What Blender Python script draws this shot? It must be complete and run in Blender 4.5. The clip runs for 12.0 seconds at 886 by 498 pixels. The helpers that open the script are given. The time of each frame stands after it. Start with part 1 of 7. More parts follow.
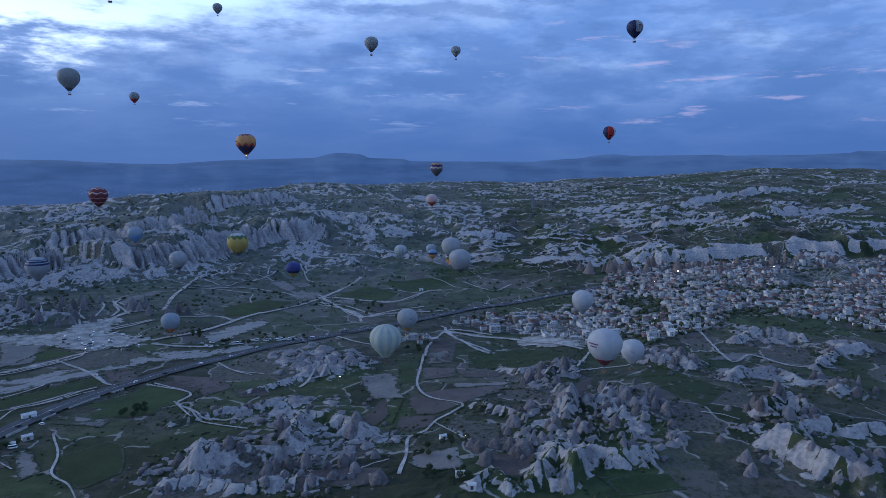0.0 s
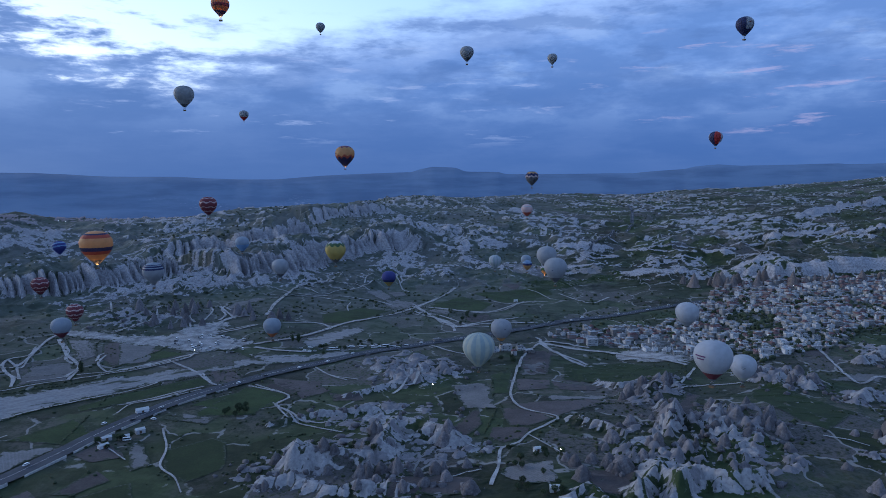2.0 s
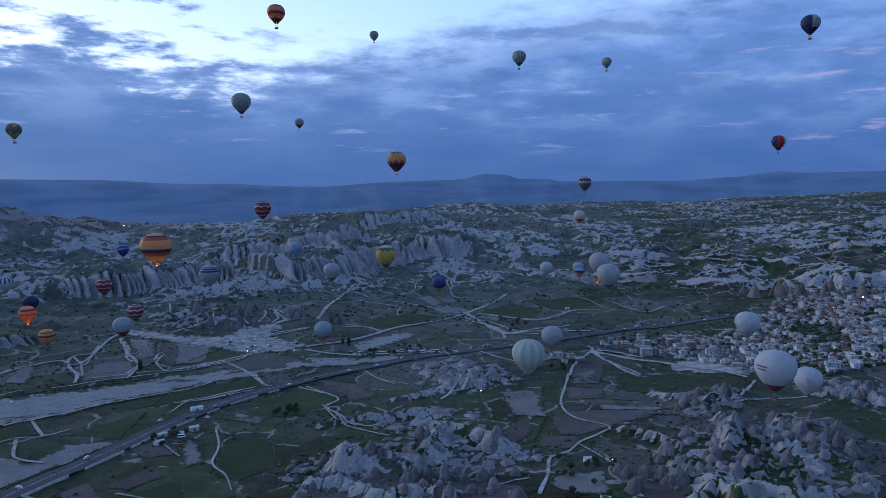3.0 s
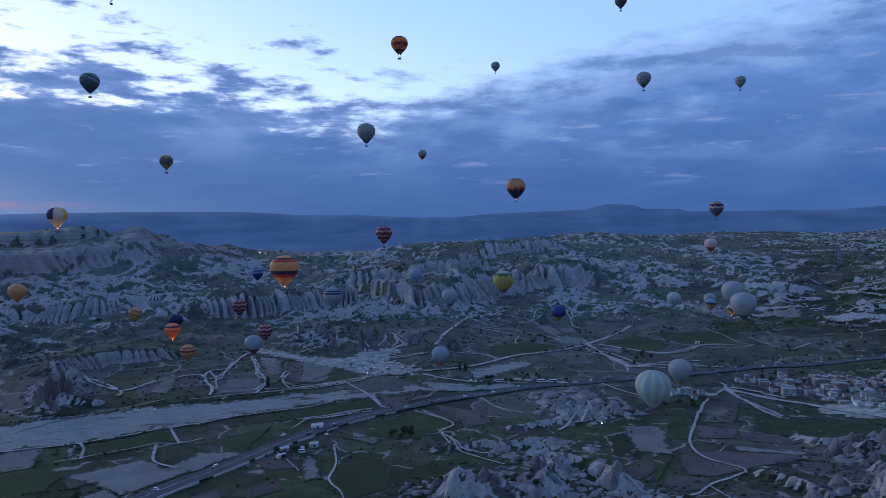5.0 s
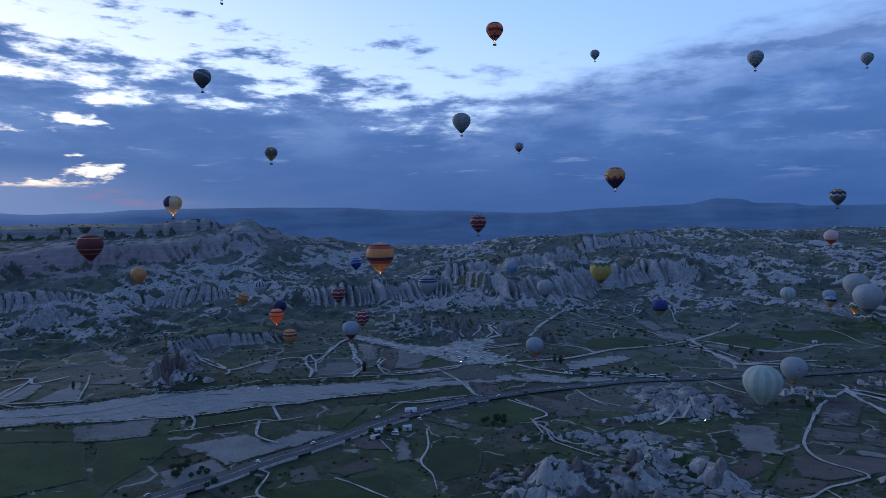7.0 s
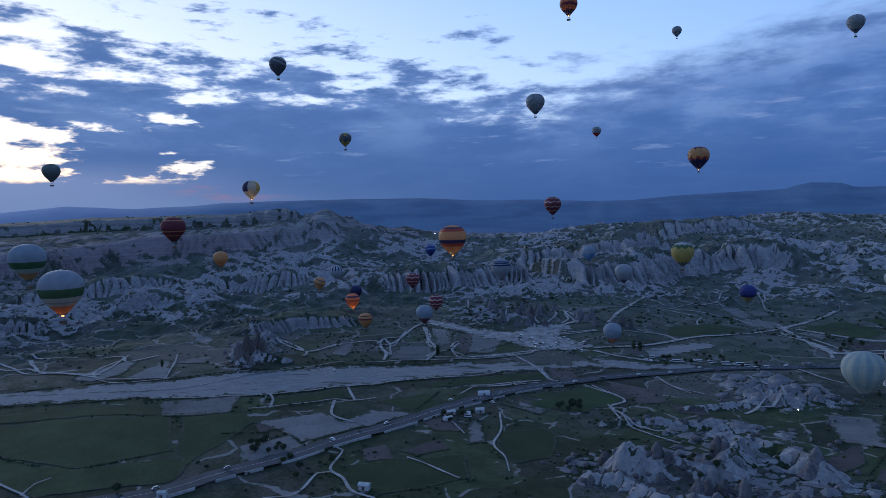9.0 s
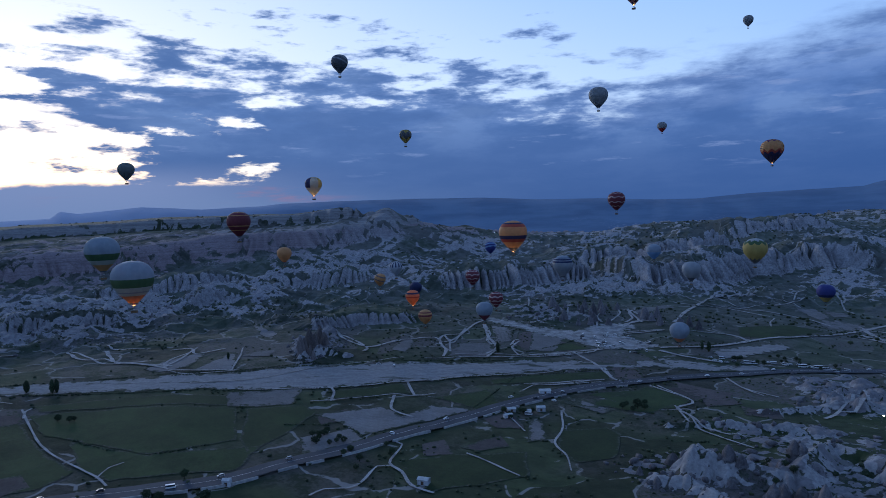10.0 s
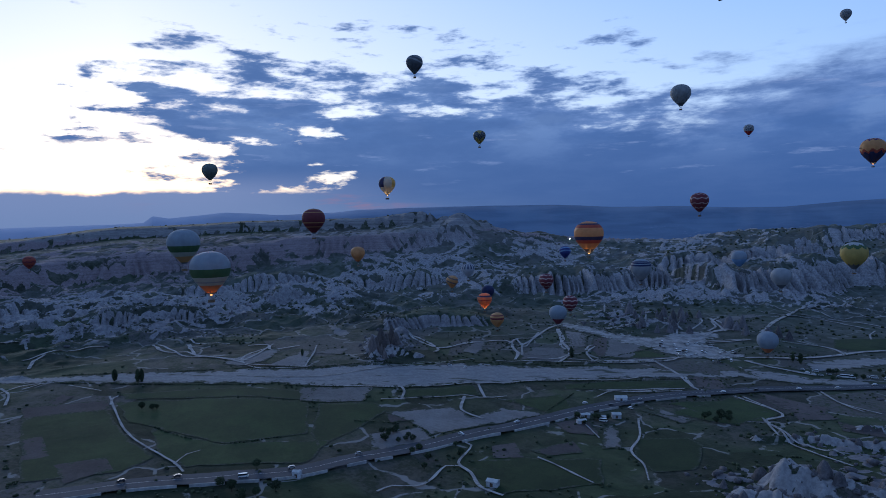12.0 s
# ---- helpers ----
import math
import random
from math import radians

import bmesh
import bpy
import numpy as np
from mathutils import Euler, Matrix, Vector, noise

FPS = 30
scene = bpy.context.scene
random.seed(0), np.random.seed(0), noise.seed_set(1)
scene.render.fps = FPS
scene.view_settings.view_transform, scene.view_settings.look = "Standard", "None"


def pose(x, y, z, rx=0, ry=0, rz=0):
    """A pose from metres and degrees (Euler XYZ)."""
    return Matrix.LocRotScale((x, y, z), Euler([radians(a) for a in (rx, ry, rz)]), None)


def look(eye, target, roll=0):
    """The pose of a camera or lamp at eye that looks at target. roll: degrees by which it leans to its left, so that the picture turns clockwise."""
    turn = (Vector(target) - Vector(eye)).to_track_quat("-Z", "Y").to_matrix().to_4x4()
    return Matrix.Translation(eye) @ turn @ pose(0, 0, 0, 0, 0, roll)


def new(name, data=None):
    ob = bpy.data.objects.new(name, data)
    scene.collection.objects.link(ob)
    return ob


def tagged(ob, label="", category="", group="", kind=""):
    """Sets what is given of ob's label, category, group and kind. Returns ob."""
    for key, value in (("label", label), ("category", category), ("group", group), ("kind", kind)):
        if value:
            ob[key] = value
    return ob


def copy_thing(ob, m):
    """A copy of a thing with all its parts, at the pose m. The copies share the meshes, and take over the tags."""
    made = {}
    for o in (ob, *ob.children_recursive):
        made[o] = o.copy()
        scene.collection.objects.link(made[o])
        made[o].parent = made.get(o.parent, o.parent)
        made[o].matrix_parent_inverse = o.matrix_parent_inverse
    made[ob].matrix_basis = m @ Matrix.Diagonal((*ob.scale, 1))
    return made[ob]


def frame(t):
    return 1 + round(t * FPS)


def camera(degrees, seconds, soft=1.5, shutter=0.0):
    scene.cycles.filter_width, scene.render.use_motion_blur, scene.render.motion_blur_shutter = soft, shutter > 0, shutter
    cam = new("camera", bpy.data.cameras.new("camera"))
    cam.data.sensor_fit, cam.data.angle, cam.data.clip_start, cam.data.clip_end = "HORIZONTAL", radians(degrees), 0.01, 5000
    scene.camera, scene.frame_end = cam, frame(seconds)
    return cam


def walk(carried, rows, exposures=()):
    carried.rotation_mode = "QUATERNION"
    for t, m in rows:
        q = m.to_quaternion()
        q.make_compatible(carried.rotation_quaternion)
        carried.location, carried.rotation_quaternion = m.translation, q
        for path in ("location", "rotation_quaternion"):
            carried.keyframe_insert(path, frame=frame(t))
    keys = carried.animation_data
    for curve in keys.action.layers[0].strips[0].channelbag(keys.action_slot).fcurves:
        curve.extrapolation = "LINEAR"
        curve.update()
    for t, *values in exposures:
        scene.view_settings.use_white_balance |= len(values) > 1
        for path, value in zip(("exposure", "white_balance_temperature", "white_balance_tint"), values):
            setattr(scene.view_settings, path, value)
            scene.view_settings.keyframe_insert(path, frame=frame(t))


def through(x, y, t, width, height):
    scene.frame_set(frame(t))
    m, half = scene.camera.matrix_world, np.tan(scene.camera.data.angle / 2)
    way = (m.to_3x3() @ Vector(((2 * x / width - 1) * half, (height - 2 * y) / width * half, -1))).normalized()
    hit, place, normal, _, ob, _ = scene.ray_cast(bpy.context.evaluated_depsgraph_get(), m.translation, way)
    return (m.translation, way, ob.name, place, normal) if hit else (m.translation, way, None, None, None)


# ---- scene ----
cam = camera(68.08, 12.0, 0.9)
PATH = [
    (0, (0.00, 0.00, 200.00), (-0.023, 99.120, 186.764), 0.40),
    (0.5, (-0.21, 1.92, 198.51), (-2.218, 101.097, 185.901), 0.60),
    (1, (-0.19, 3.74, 196.81), (-6.236, 102.829, 184.796), 0.60),
    (1.5, (0.16, 5.61, 195.03), (-10.100, 104.425, 183.575), 0.27),
    (2, (0.36, 7.28, 193.40), (-14.084, 105.598, 182.247), -0.25),
    (2.5, (0.61, 9.06, 191.84), (-17.947, 106.722, 180.962), -0.27),
    (4.5, (1.93, 16.00, 185.28), (-32.237, 109.815, 179.746), -0.30),
    (5, (2.16, 17.61, 183.14), (-37.486, 109.275, 178.084), -0.44),
    (5.5, (2.23, 18.79, 180.96), (-41.021, 108.830, 176.262), -0.63),
    (6, (2.80, 19.09, 178.84), (-44.138, 107.232, 173.571), -0.20),
    (6.5, (3.21, 19.95, 176.80), (-46.287, 106.672, 171.347), -0.37),
    (7, (3.20, 21.66, 174.71), (-49.495, 106.472, 169.238), -0.54),
    (7.5, (2.98, 23.74, 172.60), (-53.250, 106.240, 167.003), -0.76),
    (9.5, (1.69, 31.16, 164.05), (-63.461, 106.722, 157.282), -1.42),
    (10, (-0.77, 32.84, 161.96), (-69.846, 104.857, 155.526), -1.55),
    (10.5, (-3.43, 34.35, 160.02), (-75.139, 103.788, 154.041), -1.91),
    (11, (-4.27, 35.70, 157.97), (-77.935, 103.091, 152.395), -2.06),
    (11.5, (-4.76, 37.02, 156.09), (-79.721, 103.018, 151.004), -2.11),
    (12, (-5.26, 38.11, 154.47), (-82.000, 102.042, 149.505), -1.20),
]
walk(cam, [(t, look(eye, target, roll)) for t, eye, target, roll in PATH],
     [(0, 0.0, 6050, 10), (2.5, -0.12, 6000, 10), (6.5, -0.52, 5650, 10), (9.5, -0.66, 5600, 10), (12, -0.72, 5600, 10)])

# ---------------------------------------------------------------- sky, light and exposure
EAST = 76.0  # bearing of the dawn, degrees left of +y
world = bpy.data.worlds.new("dawn_sky")
scene.world = world
world.use_nodes = True


def graph(tree):
    """Shortcuts for building node graphs: node(type, inputs, settings) and maths."""
    def node(kind, *values, **settings):
        n = tree.nodes.new(kind)
        for key, value in settings.items():
            setattr(n, key, value)
        for k, v in enumerate(values):
            if v is None:
                continue
            if hasattr(v, "is_linked"):
                tree.links.new(v, n.inputs[k])
            else:
                n.inputs[k].default_value = v
        return n

    def calc(op, a, b=0.0, c=0.0, clamp=False):
        return node("ShaderNodeMath", a, b, c, operation=op, use_clamp=clamp).outputs[0]

    def mix(f, a, b, how="MIX"):
        n = tree.nodes.new("ShaderNodeMix")
        n.data_type, n.blend_type = "RGBA", how
        for socket, v in ((n.inputs[0], f), (n.inputs[6], a), (n.inputs[7], b)):
            if hasattr(v, "is_linked"):
                tree.links.new(v, socket)
            elif isinstance(v, (int, float)):
                socket.default_value = v
            else:
                socket.default_value = (*v, 1)
        return n.outputs[2]

    def ramp(f, *stops, smoothly=False):
        n = node("ShaderNodeValToRGB", f)
        n.color_ramp.interpolation = "EASE" if smoothly else "LINEAR"
        while len(n.color_ramp.elements) < len(stops):
            n.color_ramp.elements.new(0.5)
        for e, (at, colour) in zip(n.color_ramp.elements, stops):
            e.position = at
            e.color = (colour,) * 3 + (1,) if isinstance(colour, (int, float)) else (*colour, 1)
        return n.outputs[0]

    def step(v, low, high):
        n = node("ShaderNodeMapRange", v, low, high, 0.0, 1.0, interpolation_type="SMOOTHSTEP")
        return n.outputs[0]

    return node, calc, mix, ramp, step


def build_sky():
    tree = world.node_tree
    node, calc, mix, ramp, step = graph(tree)
    ray = node("ShaderNodeTexCoord").outputs["Generated"]
    axis = node("ShaderNodeSeparateXYZ", ray).outputs
    el = calc("MULTIPLY", calc("ARCSINE", axis[2]), 57.2958)
    az = calc("MULTIPLY", calc("ARCTAN2", calc("MULTIPLY", axis[0], -1.0), axis[1]), 57.2958)
    # clouds lie on a level sheet, drawn out by the low view
    low = calc("ADD", calc("MAXIMUM", axis[2], 0.0), 0.16)
    u, v = calc("DIVIDE", axis[0], low), calc("DIVIDE", axis[1], low)
    sheet = node("ShaderNodeCombineXYZ", u, v, 0.0).outputs[0]
    streak = node("ShaderNodeCombineXYZ", calc("MULTIPLY", az, 0.055), calc("MULTIPLY", el, 0.36), 2.0).outputs[0]
    billow = node("ShaderNodeTexNoise", sheet, None, 2.6, 7.0, 0.58, 2.1).outputs[0]
    wisp = node("ShaderNodeTexNoise", streak, None, 1.5, 6.0, 0.55, 2.2, 0.0, 0.4).outputs[0]
    fine = node("ShaderNodeTexNoise", sheet, None, 9.0, 5.0, 0.6, 2.1).outputs[0]
    hair = node("ShaderNodeCombineXYZ", calc("MULTIPLY", az, 0.10), calc("MULTIPLY", el, 0.75), 7.0).outputs[0]
    thin = node("ShaderNodeTexNoise", hair, None, 1.3, 6.0, 0.6, 2.1, 0.0, 0.5).outputs[0]
    heap = node("ShaderNodeCombineXYZ", calc("MULTIPLY", az, 0.13), calc("MULTIPLY", el, 0.36), 4.0).outputs[0]
    clump = node("ShaderNodeTexNoise", heap, None, 1.0, 7.0, 0.56, 2.1, 0.0, 0.15).outputs[0]
    puff = calc("ADD", calc("MULTIPLY", billow, 0.30), calc("ADD", calc("MULTIPLY", wisp, 0.2), calc("MULTIPLY", clump, 0.5)))
    rows = node("ShaderNodeCombineXYZ", calc("MULTIPLY", az, 0.16), calc("MULTIPLY", el, 0.60), 11.0).outputs[0]
    cell = node("ShaderNodeTexNoise", rows, None, 1.0, 6.0, 0.58, 2.2, 0.0, 0.35).outputs[0]
    ragged = calc("SUBTRACT", calc("ADD", calc("MULTIPLY", cell, 0.75), calc("MULTIPLY", clump, 0.25)), 0.5)
    # upper edge of the cloud bank along the bearings, in degrees / 30
    across = calc("DIVIDE", calc("ADD", az, 60.0), 160.0)
    top = calc("MULTIPLY", ramp(across, (0.0, 0.8), (0.25, 0.62), (0.4, 0.50), (0.45, 0.455), (0.5, 0.41), (0.56, 0.345), (0.64, 0.42),
                                (0.74, 0.45), (0.81, 0.43), (0.86, 0.36), (0.92, 0.2), (1.0, 0.07)), 30.0)
    depth = calc("SUBTRACT", top, el)
    # towards the dawn the bank breaks up into rows of small heaps
    broken = calc("ADD", 0.20, calc("MULTIPLY", step(az, 16.0, 44.0), 0.80))
    dens = calc("ADD", calc("MULTIPLY", depth, 0.15), calc("MULTIPLY", calc("MULTIPLY", ragged, broken), 6.5))
    dens = calc("ADD", dens, calc("MULTIPLY", calc("SUBTRACT", fine, 0.5), 0.35))
    dens = calc("ADD", dens, calc("MULTIPLY", step(depth, 4.0, 8.0), 1.3))
    cover = step(dens, -0.14, 0.52)
    bank = step(calc("ADD", calc("SUBTRACT", 2.5, el), calc("MULTIPLY", calc("SUBTRACT", clump, 0.5), 2.2)), -0.15, 0.35)
    # the dawn shows under the bank, through a long ragged hole
    edge = calc("ADD", az, calc("MULTIPLY", ragged, -75.0))
    lid = calc("SUBTRACT", 1.0, step(calc("ADD", el, calc("MULTIPLY", ragged, 9.0)), 6.2, 7.6))
    hole = calc("MULTIPLY", step(edge, 65.0, 71.0), calc("MULTIPLY", step(el, 2.0, 2.8), lid))
    cover = calc("MULTIPLY", cover, calc("SUBTRACT", 1.0, hole))
    clearing = calc("MULTIPLY", step(az, 66.0, 80.0), step(calc("ADD", ragged, calc("MULTIPLY", step(az, 70.0, 86.0), -0.12)), 0.02, -0.05))
    cover = calc("MULTIPLY", cover, calc("SUBTRACT", 1.0, clearing))
    cover = calc("MAXIMUM", cover, bank)
    # the clear sky: the atmosphere, and the dawn's glow round its bearing
    air = node("ShaderNodeTexSky", sky_type="NISHITA", sun_disc=False, sun_elevation=radians(2.5), sun_rotation=radians(-EAST),
               altitude=1200.0).outputs[0]
    away = calc("ABSOLUTE", calc("SUBTRACT", az, EAST))
    glow = calc("SUBTRACT", 1.0, step(calc("ADD", calc("MULTIPLY", away, 0.55), el), 0.0, 52.0))
    clear = mix(step(el, 4.0, 24.0), (0.62, 0.86, 1.28), (0.44, 0.72, 1.32))
    clear = mix(step(el, 26.0, 65.0), clear, (0.075, 0.15, 0.38))
    clear = mix(calc("MULTIPLY", step(az, 24.0, 2.0), 0.5), clear, (0.40, 0.60, 1.02))
    clear = mix(calc("MULTIPLY", glow, 0.95), clear, (1.45, 1.40, 1.36))
    warm = calc("MULTIPLY", calc("SUBTRACT", 1.0, step(el, 1.5, 6.5)), calc("SUBTRACT", 1.0, step(away, 8.0, 24.0)))
    clear = mix(calc("MULTIPLY", warm, 0.55), clear, (1.45, 1.18, 0.92))
    clear = mix(0.10, clear, air, "ADD")
    # the clouds: dark blue below, paler towards their edges and the top
    shade = mix(step(el, 1.0, 13.0), (0.074, 0.168, 0.445), (0.21, 0.385, 0.82))
    shade = mix(calc("MULTIPLY", step(puff, 0.40, 0.64), calc("ADD", 0.25, calc("MULTIPLY", step(el, 3.0, 9.0), 0.75))), shade, mix(0.5, shade, (0.30, 0.44, 0.80)))
    shade = mix(calc("MULTIPLY", calc("MULTIPLY", step(clump, 0.56, 0.40), step(el, 1.5, 7.0)), 0.36), shade, (0.075, 0.165, 0.43))
    shade = mix(calc("MULTIPLY", calc("MULTIPLY", step(clump, 0.53, 0.64), step(el, 3.0, 9.0)), 0.55), shade, (0.36, 0.54, 0.92))
    shade = mix(calc("MULTIPLY", calc("SUBTRACT", 1.0, step(dens, 0.15, 1.0)), 0.6), shade, (0.40, 0.56, 0.95))
    shade = mix(calc("MULTIPLY", calc("MULTIPLY", step(ragged, -0.02, 0.10), step(el, 3.5, 9.0)), 0.45), shade, (0.10, 0.20, 0.48))
    shade = mix(calc("MULTIPLY", glow, 0.42), shade, (0.22, 0.33, 0.58))
    # thin pale streaks through the low bank, rosy away from the dawn
    slit = calc("MULTIPLY", step(thin, 0.58, 0.68), calc("MULTIPLY", step(el, 2.0, 4.0), calc("SUBTRACT", 1.0, step(el, 9.0, 14.0))))
    shade = mix(calc("MULTIPLY", slit, 0.55), shade, mix(step(az, 4.0, -14.0), (0.40, 0.52, 0.86), (0.50, 0.48, 0.76)))
    mist = calc("SUBTRACT", 1.0, step(el, -0.5, 2.6))
    shade = mix(calc("MULTIPLY", mist, 0.75), shade, mix(step(az, 30.0, 68.0), (0.085, 0.175, 0.43), (0.31, 0.42, 0.65)))
    shade = mix(calc("MULTIPLY", calc("MULTIPLY", step(az, 48.0, 72.0), calc("SUBTRACT", 1.0, step(el, 2.2, 4.5))), 0.8), shade, mix(step(el, -1.0, 2.8), (0.30, 0.40, 0.66), (0.40, 0.48, 0.74)))
    blush = calc("MULTIPLY", calc("MULTIPLY", step(wisp, 0.52, 0.66), calc("SUBTRACT", 1.0, step(calc("ABSOLUTE", calc("SUBTRACT", el, 1.2)), 0.3, 1.6))),
                 calc("SUBTRACT", 1.0, step(calc("ABSOLUTE", calc("SUBTRACT", az, 63.0)), 4.0, 14.0)))
    shade = mix(calc("MULTIPLY", blush, 0.7), shade, (0.52, 0.30, 0.42))
    colour = mix(cover, clear, shade)
    tree.links.new(colour, tree.nodes["Background"].inputs[0])
    tree.nodes["Background"].inputs[1].default_value = 1.0


build_sky()
sun = new("sun", bpy.data.lights.new("sun", "SUN"))
sun.data.energy, sun.data.angle, sun.data.color = 1.25, radians(20), (1.0, 0.97, 0.95)
sun.matrix_world = look((0, 0, 0), (math.sin(radians(EAST)) * math.cos(radians(12)), -math.cos(radians(EAST)) * math.cos(radians(12)), -math.sin(radians(12))))

# ---------------------------------------------------------------- materials
def material(name, rough=0.9):
    m = bpy.data.materials.new(name)
    m.use_nodes = True
    shader = m.node_tree.nodes["Principled BSDF"]
    shader.inputs["Roughness"].default_value = rough
    shader.inputs["Specular IOR Level"].default_value = 0.25
    return m, m.node_tree, shader


def mottled(name, dark, light, size, rough=0.9, bump=0.0, fine=7.0, vary=0.0, metal=0.0):
    """A surface of two tones mixed by noise at two scales; vary: a change of tone from object to object."""
    m, tree, shader = material(name, rough)
    node, calc, mix, ramp, step = graph(tree)
    at = node("ShaderNodeTexCoord").outputs["Object"]
    a = node("ShaderNodeTexNoise", at, None, 1.0 / size, 4.0, 0.6).outputs[0]
    b = node("ShaderNodeTexNoise", at, None, fine / size, 3.0, 0.6).outputs[0]
    f = step(calc("ADD", calc("MULTIPLY", a, 0.65), calc("MULTIPLY", b, 0.35)), 0.36, 0.64)
    colour = mix(f, dark, light)
    if vary:
        luck = node("ShaderNodeObjectInfo").outputs["Random"]
        tone = calc("ADD", 1.0 - vary, calc("MULTIPLY", luck, 2 * vary))
        colour = mix(1.0, colour, node("ShaderNodeCombineColor", tone, tone, tone).outputs[0], "MULTIPLY")
    tree.links.new(colour, shader.inputs["Base Color"])
    shader.inputs["Metallic"].default_value = metal
    if bump:
        n = node("ShaderNodeBump", 0.6, bump)
        tree.links.new(b, n.inputs["Height"])
        tree.links.new(n.outputs[0], shader.inputs["Normal"])
    return m


def ground_material():
    m, tree, shader = material("meadow_scrub_and_tuff", 0.95)
    node, calc, mix, ramp, step = graph(tree)
    at = node("ShaderNodeNewGeometry").outputs["Position"]
    rock = node("ShaderNodeAttribute", attribute_name="rock").outputs["Fac"]
    dry = node("ShaderNodeAttribute", attribute_name="dry").outputs["Fac"]
    chalk = node("ShaderNodeAttribute", attribute_name="chalk").outputs["Fac"]
    wide = node("ShaderNodeTexNoise", at, None, 0.012, 4.0, 0.6).outputs[0]
    mid = node("ShaderNodeTexNoise", at, None, 0.06, 5.0, 0.65).outputs[0]
    fine = node("ShaderNodeTexNoise", at, None, 0.35, 4.0, 0.65).outputs[0]
    grass = mix(step(mid, 0.35, 0.65), (0.017, 0.029, 0.011), (0.036, 0.050, 0.020))
    soil = mix(step(fine, 0.3, 0.7), (0.050, 0.043, 0.039), (0.100, 0.088, 0.081))
    scrub = mix(step(calc("ADD", calc("MULTIPLY", mid, 0.6), calc("MULTIPLY", fine, 0.4)), 0.42, 0.58), (0.020, 0.029, 0.015), (0.064, 0.060, 0.049))
    floor = mix(step(calc("ADD", calc("MULTIPLY", dry, 0.6), calc("MULTIPLY", wide, 0.4)), 0.42, 0.58), grass, scrub)
    floor = mix(step(calc("ADD", calc("MULTIPLY", wide, 0.5), calc("MULTIPLY", mid, 0.5)), 0.58, 0.68), floor, soil)
    # parcels and terraces with worn pale paths between some of them
    warp = node("ShaderNodeVectorMath", at, node("ShaderNodeVectorMath", node("ShaderNodeTexNoise", at, None, 0.02, 3.0, 0.5).outputs[1], (60.0, 60.0, 0.0), operation="MULTIPLY").outputs[0], operation="ADD").outputs[0]
    level = node("ShaderNodeVectorMath", warp, (1.0, 0.75, 0.0), operation="MULTIPLY").outputs[0]
    cell = node("ShaderNodeTexVoronoi", level, None, 0.022, feature="F1", voronoi_dimensions="2D").outputs["Color"]
    luck = node("ShaderNodeSeparateColor", cell).outputs
    tone = calc("ADD", 0.55, calc("MULTIPLY", luck[0], 0.72))
    floor = mix(1.0, floor, node("ShaderNodeCombineColor", tone, tone, tone).outputs[0], "MULTIPLY")
    floor = mix(calc("MULTIPLY", step(luck[1], 0.80, 0.84), step(fine, 0.30, 0.6)), floor, (0.080, 0.073, 0.071))
    rim = node("ShaderNodeTexVoronoi", level, None, 0.022, feature="DISTANCE_TO_EDGE", voronoi_dimensions="2D").outputs["Distance"]
    path = calc("MULTIPLY", step(rim, 0.034, 0.016), step(calc("ADD", wide, calc("MULTIPLY", calc("SUBTRACT", mid, 0.5), 0.6)), 0.47, 0.53))
    floor = mix(calc("MULTIPLY", path, 0.8), floor, (0.22, 0.212, 0.205))
    # haze put into the floor's colour: paler with distance, fading out towards +x
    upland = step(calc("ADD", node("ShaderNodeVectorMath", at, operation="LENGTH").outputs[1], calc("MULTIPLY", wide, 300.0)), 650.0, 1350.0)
    hazed = node("ShaderNodeMapRange", calc("ADD", node("ShaderNodeSeparateXYZ", at).outputs[0], calc("MULTIPLY", wide, 300.0)), 350.0, 0.0, 0.0, 1.0).outputs[0]
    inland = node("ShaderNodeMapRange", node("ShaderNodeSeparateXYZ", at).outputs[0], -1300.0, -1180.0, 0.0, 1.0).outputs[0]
    hazed = calc("MULTIPLY", hazed, inland)
    floor = mix(calc("MULTIPLY", calc("MULTIPLY", upland, hazed), calc("ADD", 0.36, calc("MULTIPLY", step(mid, 0.38, 0.62), 0.40))), floor, (0.094, 0.104, 0.096))
    band = node("ShaderNodeSeparateXYZ", at).outputs[2]
    strata = node("ShaderNodeTexNoise", node("ShaderNodeCombineXYZ", calc("MULTIPLY", mid, 3.0), 0.0, calc("MULTIPLY", band, 0.35)).outputs[0], None, 1.0, 3.0, 0.6).outputs[0]
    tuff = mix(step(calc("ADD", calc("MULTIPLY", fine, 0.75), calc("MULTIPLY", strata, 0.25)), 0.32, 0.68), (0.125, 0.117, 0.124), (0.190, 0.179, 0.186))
    # far tuff takes a paler tone too, haze mixed into its colour
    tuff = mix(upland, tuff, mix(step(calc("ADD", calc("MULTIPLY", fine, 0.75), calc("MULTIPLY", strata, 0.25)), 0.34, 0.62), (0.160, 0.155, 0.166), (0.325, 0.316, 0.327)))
    tuff = mix(calc("MULTIPLY", step(calc("ADD", chalk, calc("MULTIPLY", calc("SUBTRACT", fine, 0.5), 0.8)), 0.25, 0.6), 0.8), tuff, mix(step(fine, 0.35, 0.65), (0.215, 0.207, 0.211), (0.31, 0.30, 0.30)))
    tuff = mix(calc("MULTIPLY", step(mid, 0.55, 0.72), 0.7), tuff, (0.17, 0.155, 0.16))
    # the rose cliffs under the tableland, and its worn talus
    west = node("ShaderNodeMapRange", calc("ADD", node("ShaderNodeSeparateXYZ", at).outputs[0], calc("MULTIPLY", wide, 200.0)), -920.0, -1080.0, 0.0, 1.0).outputs[0]
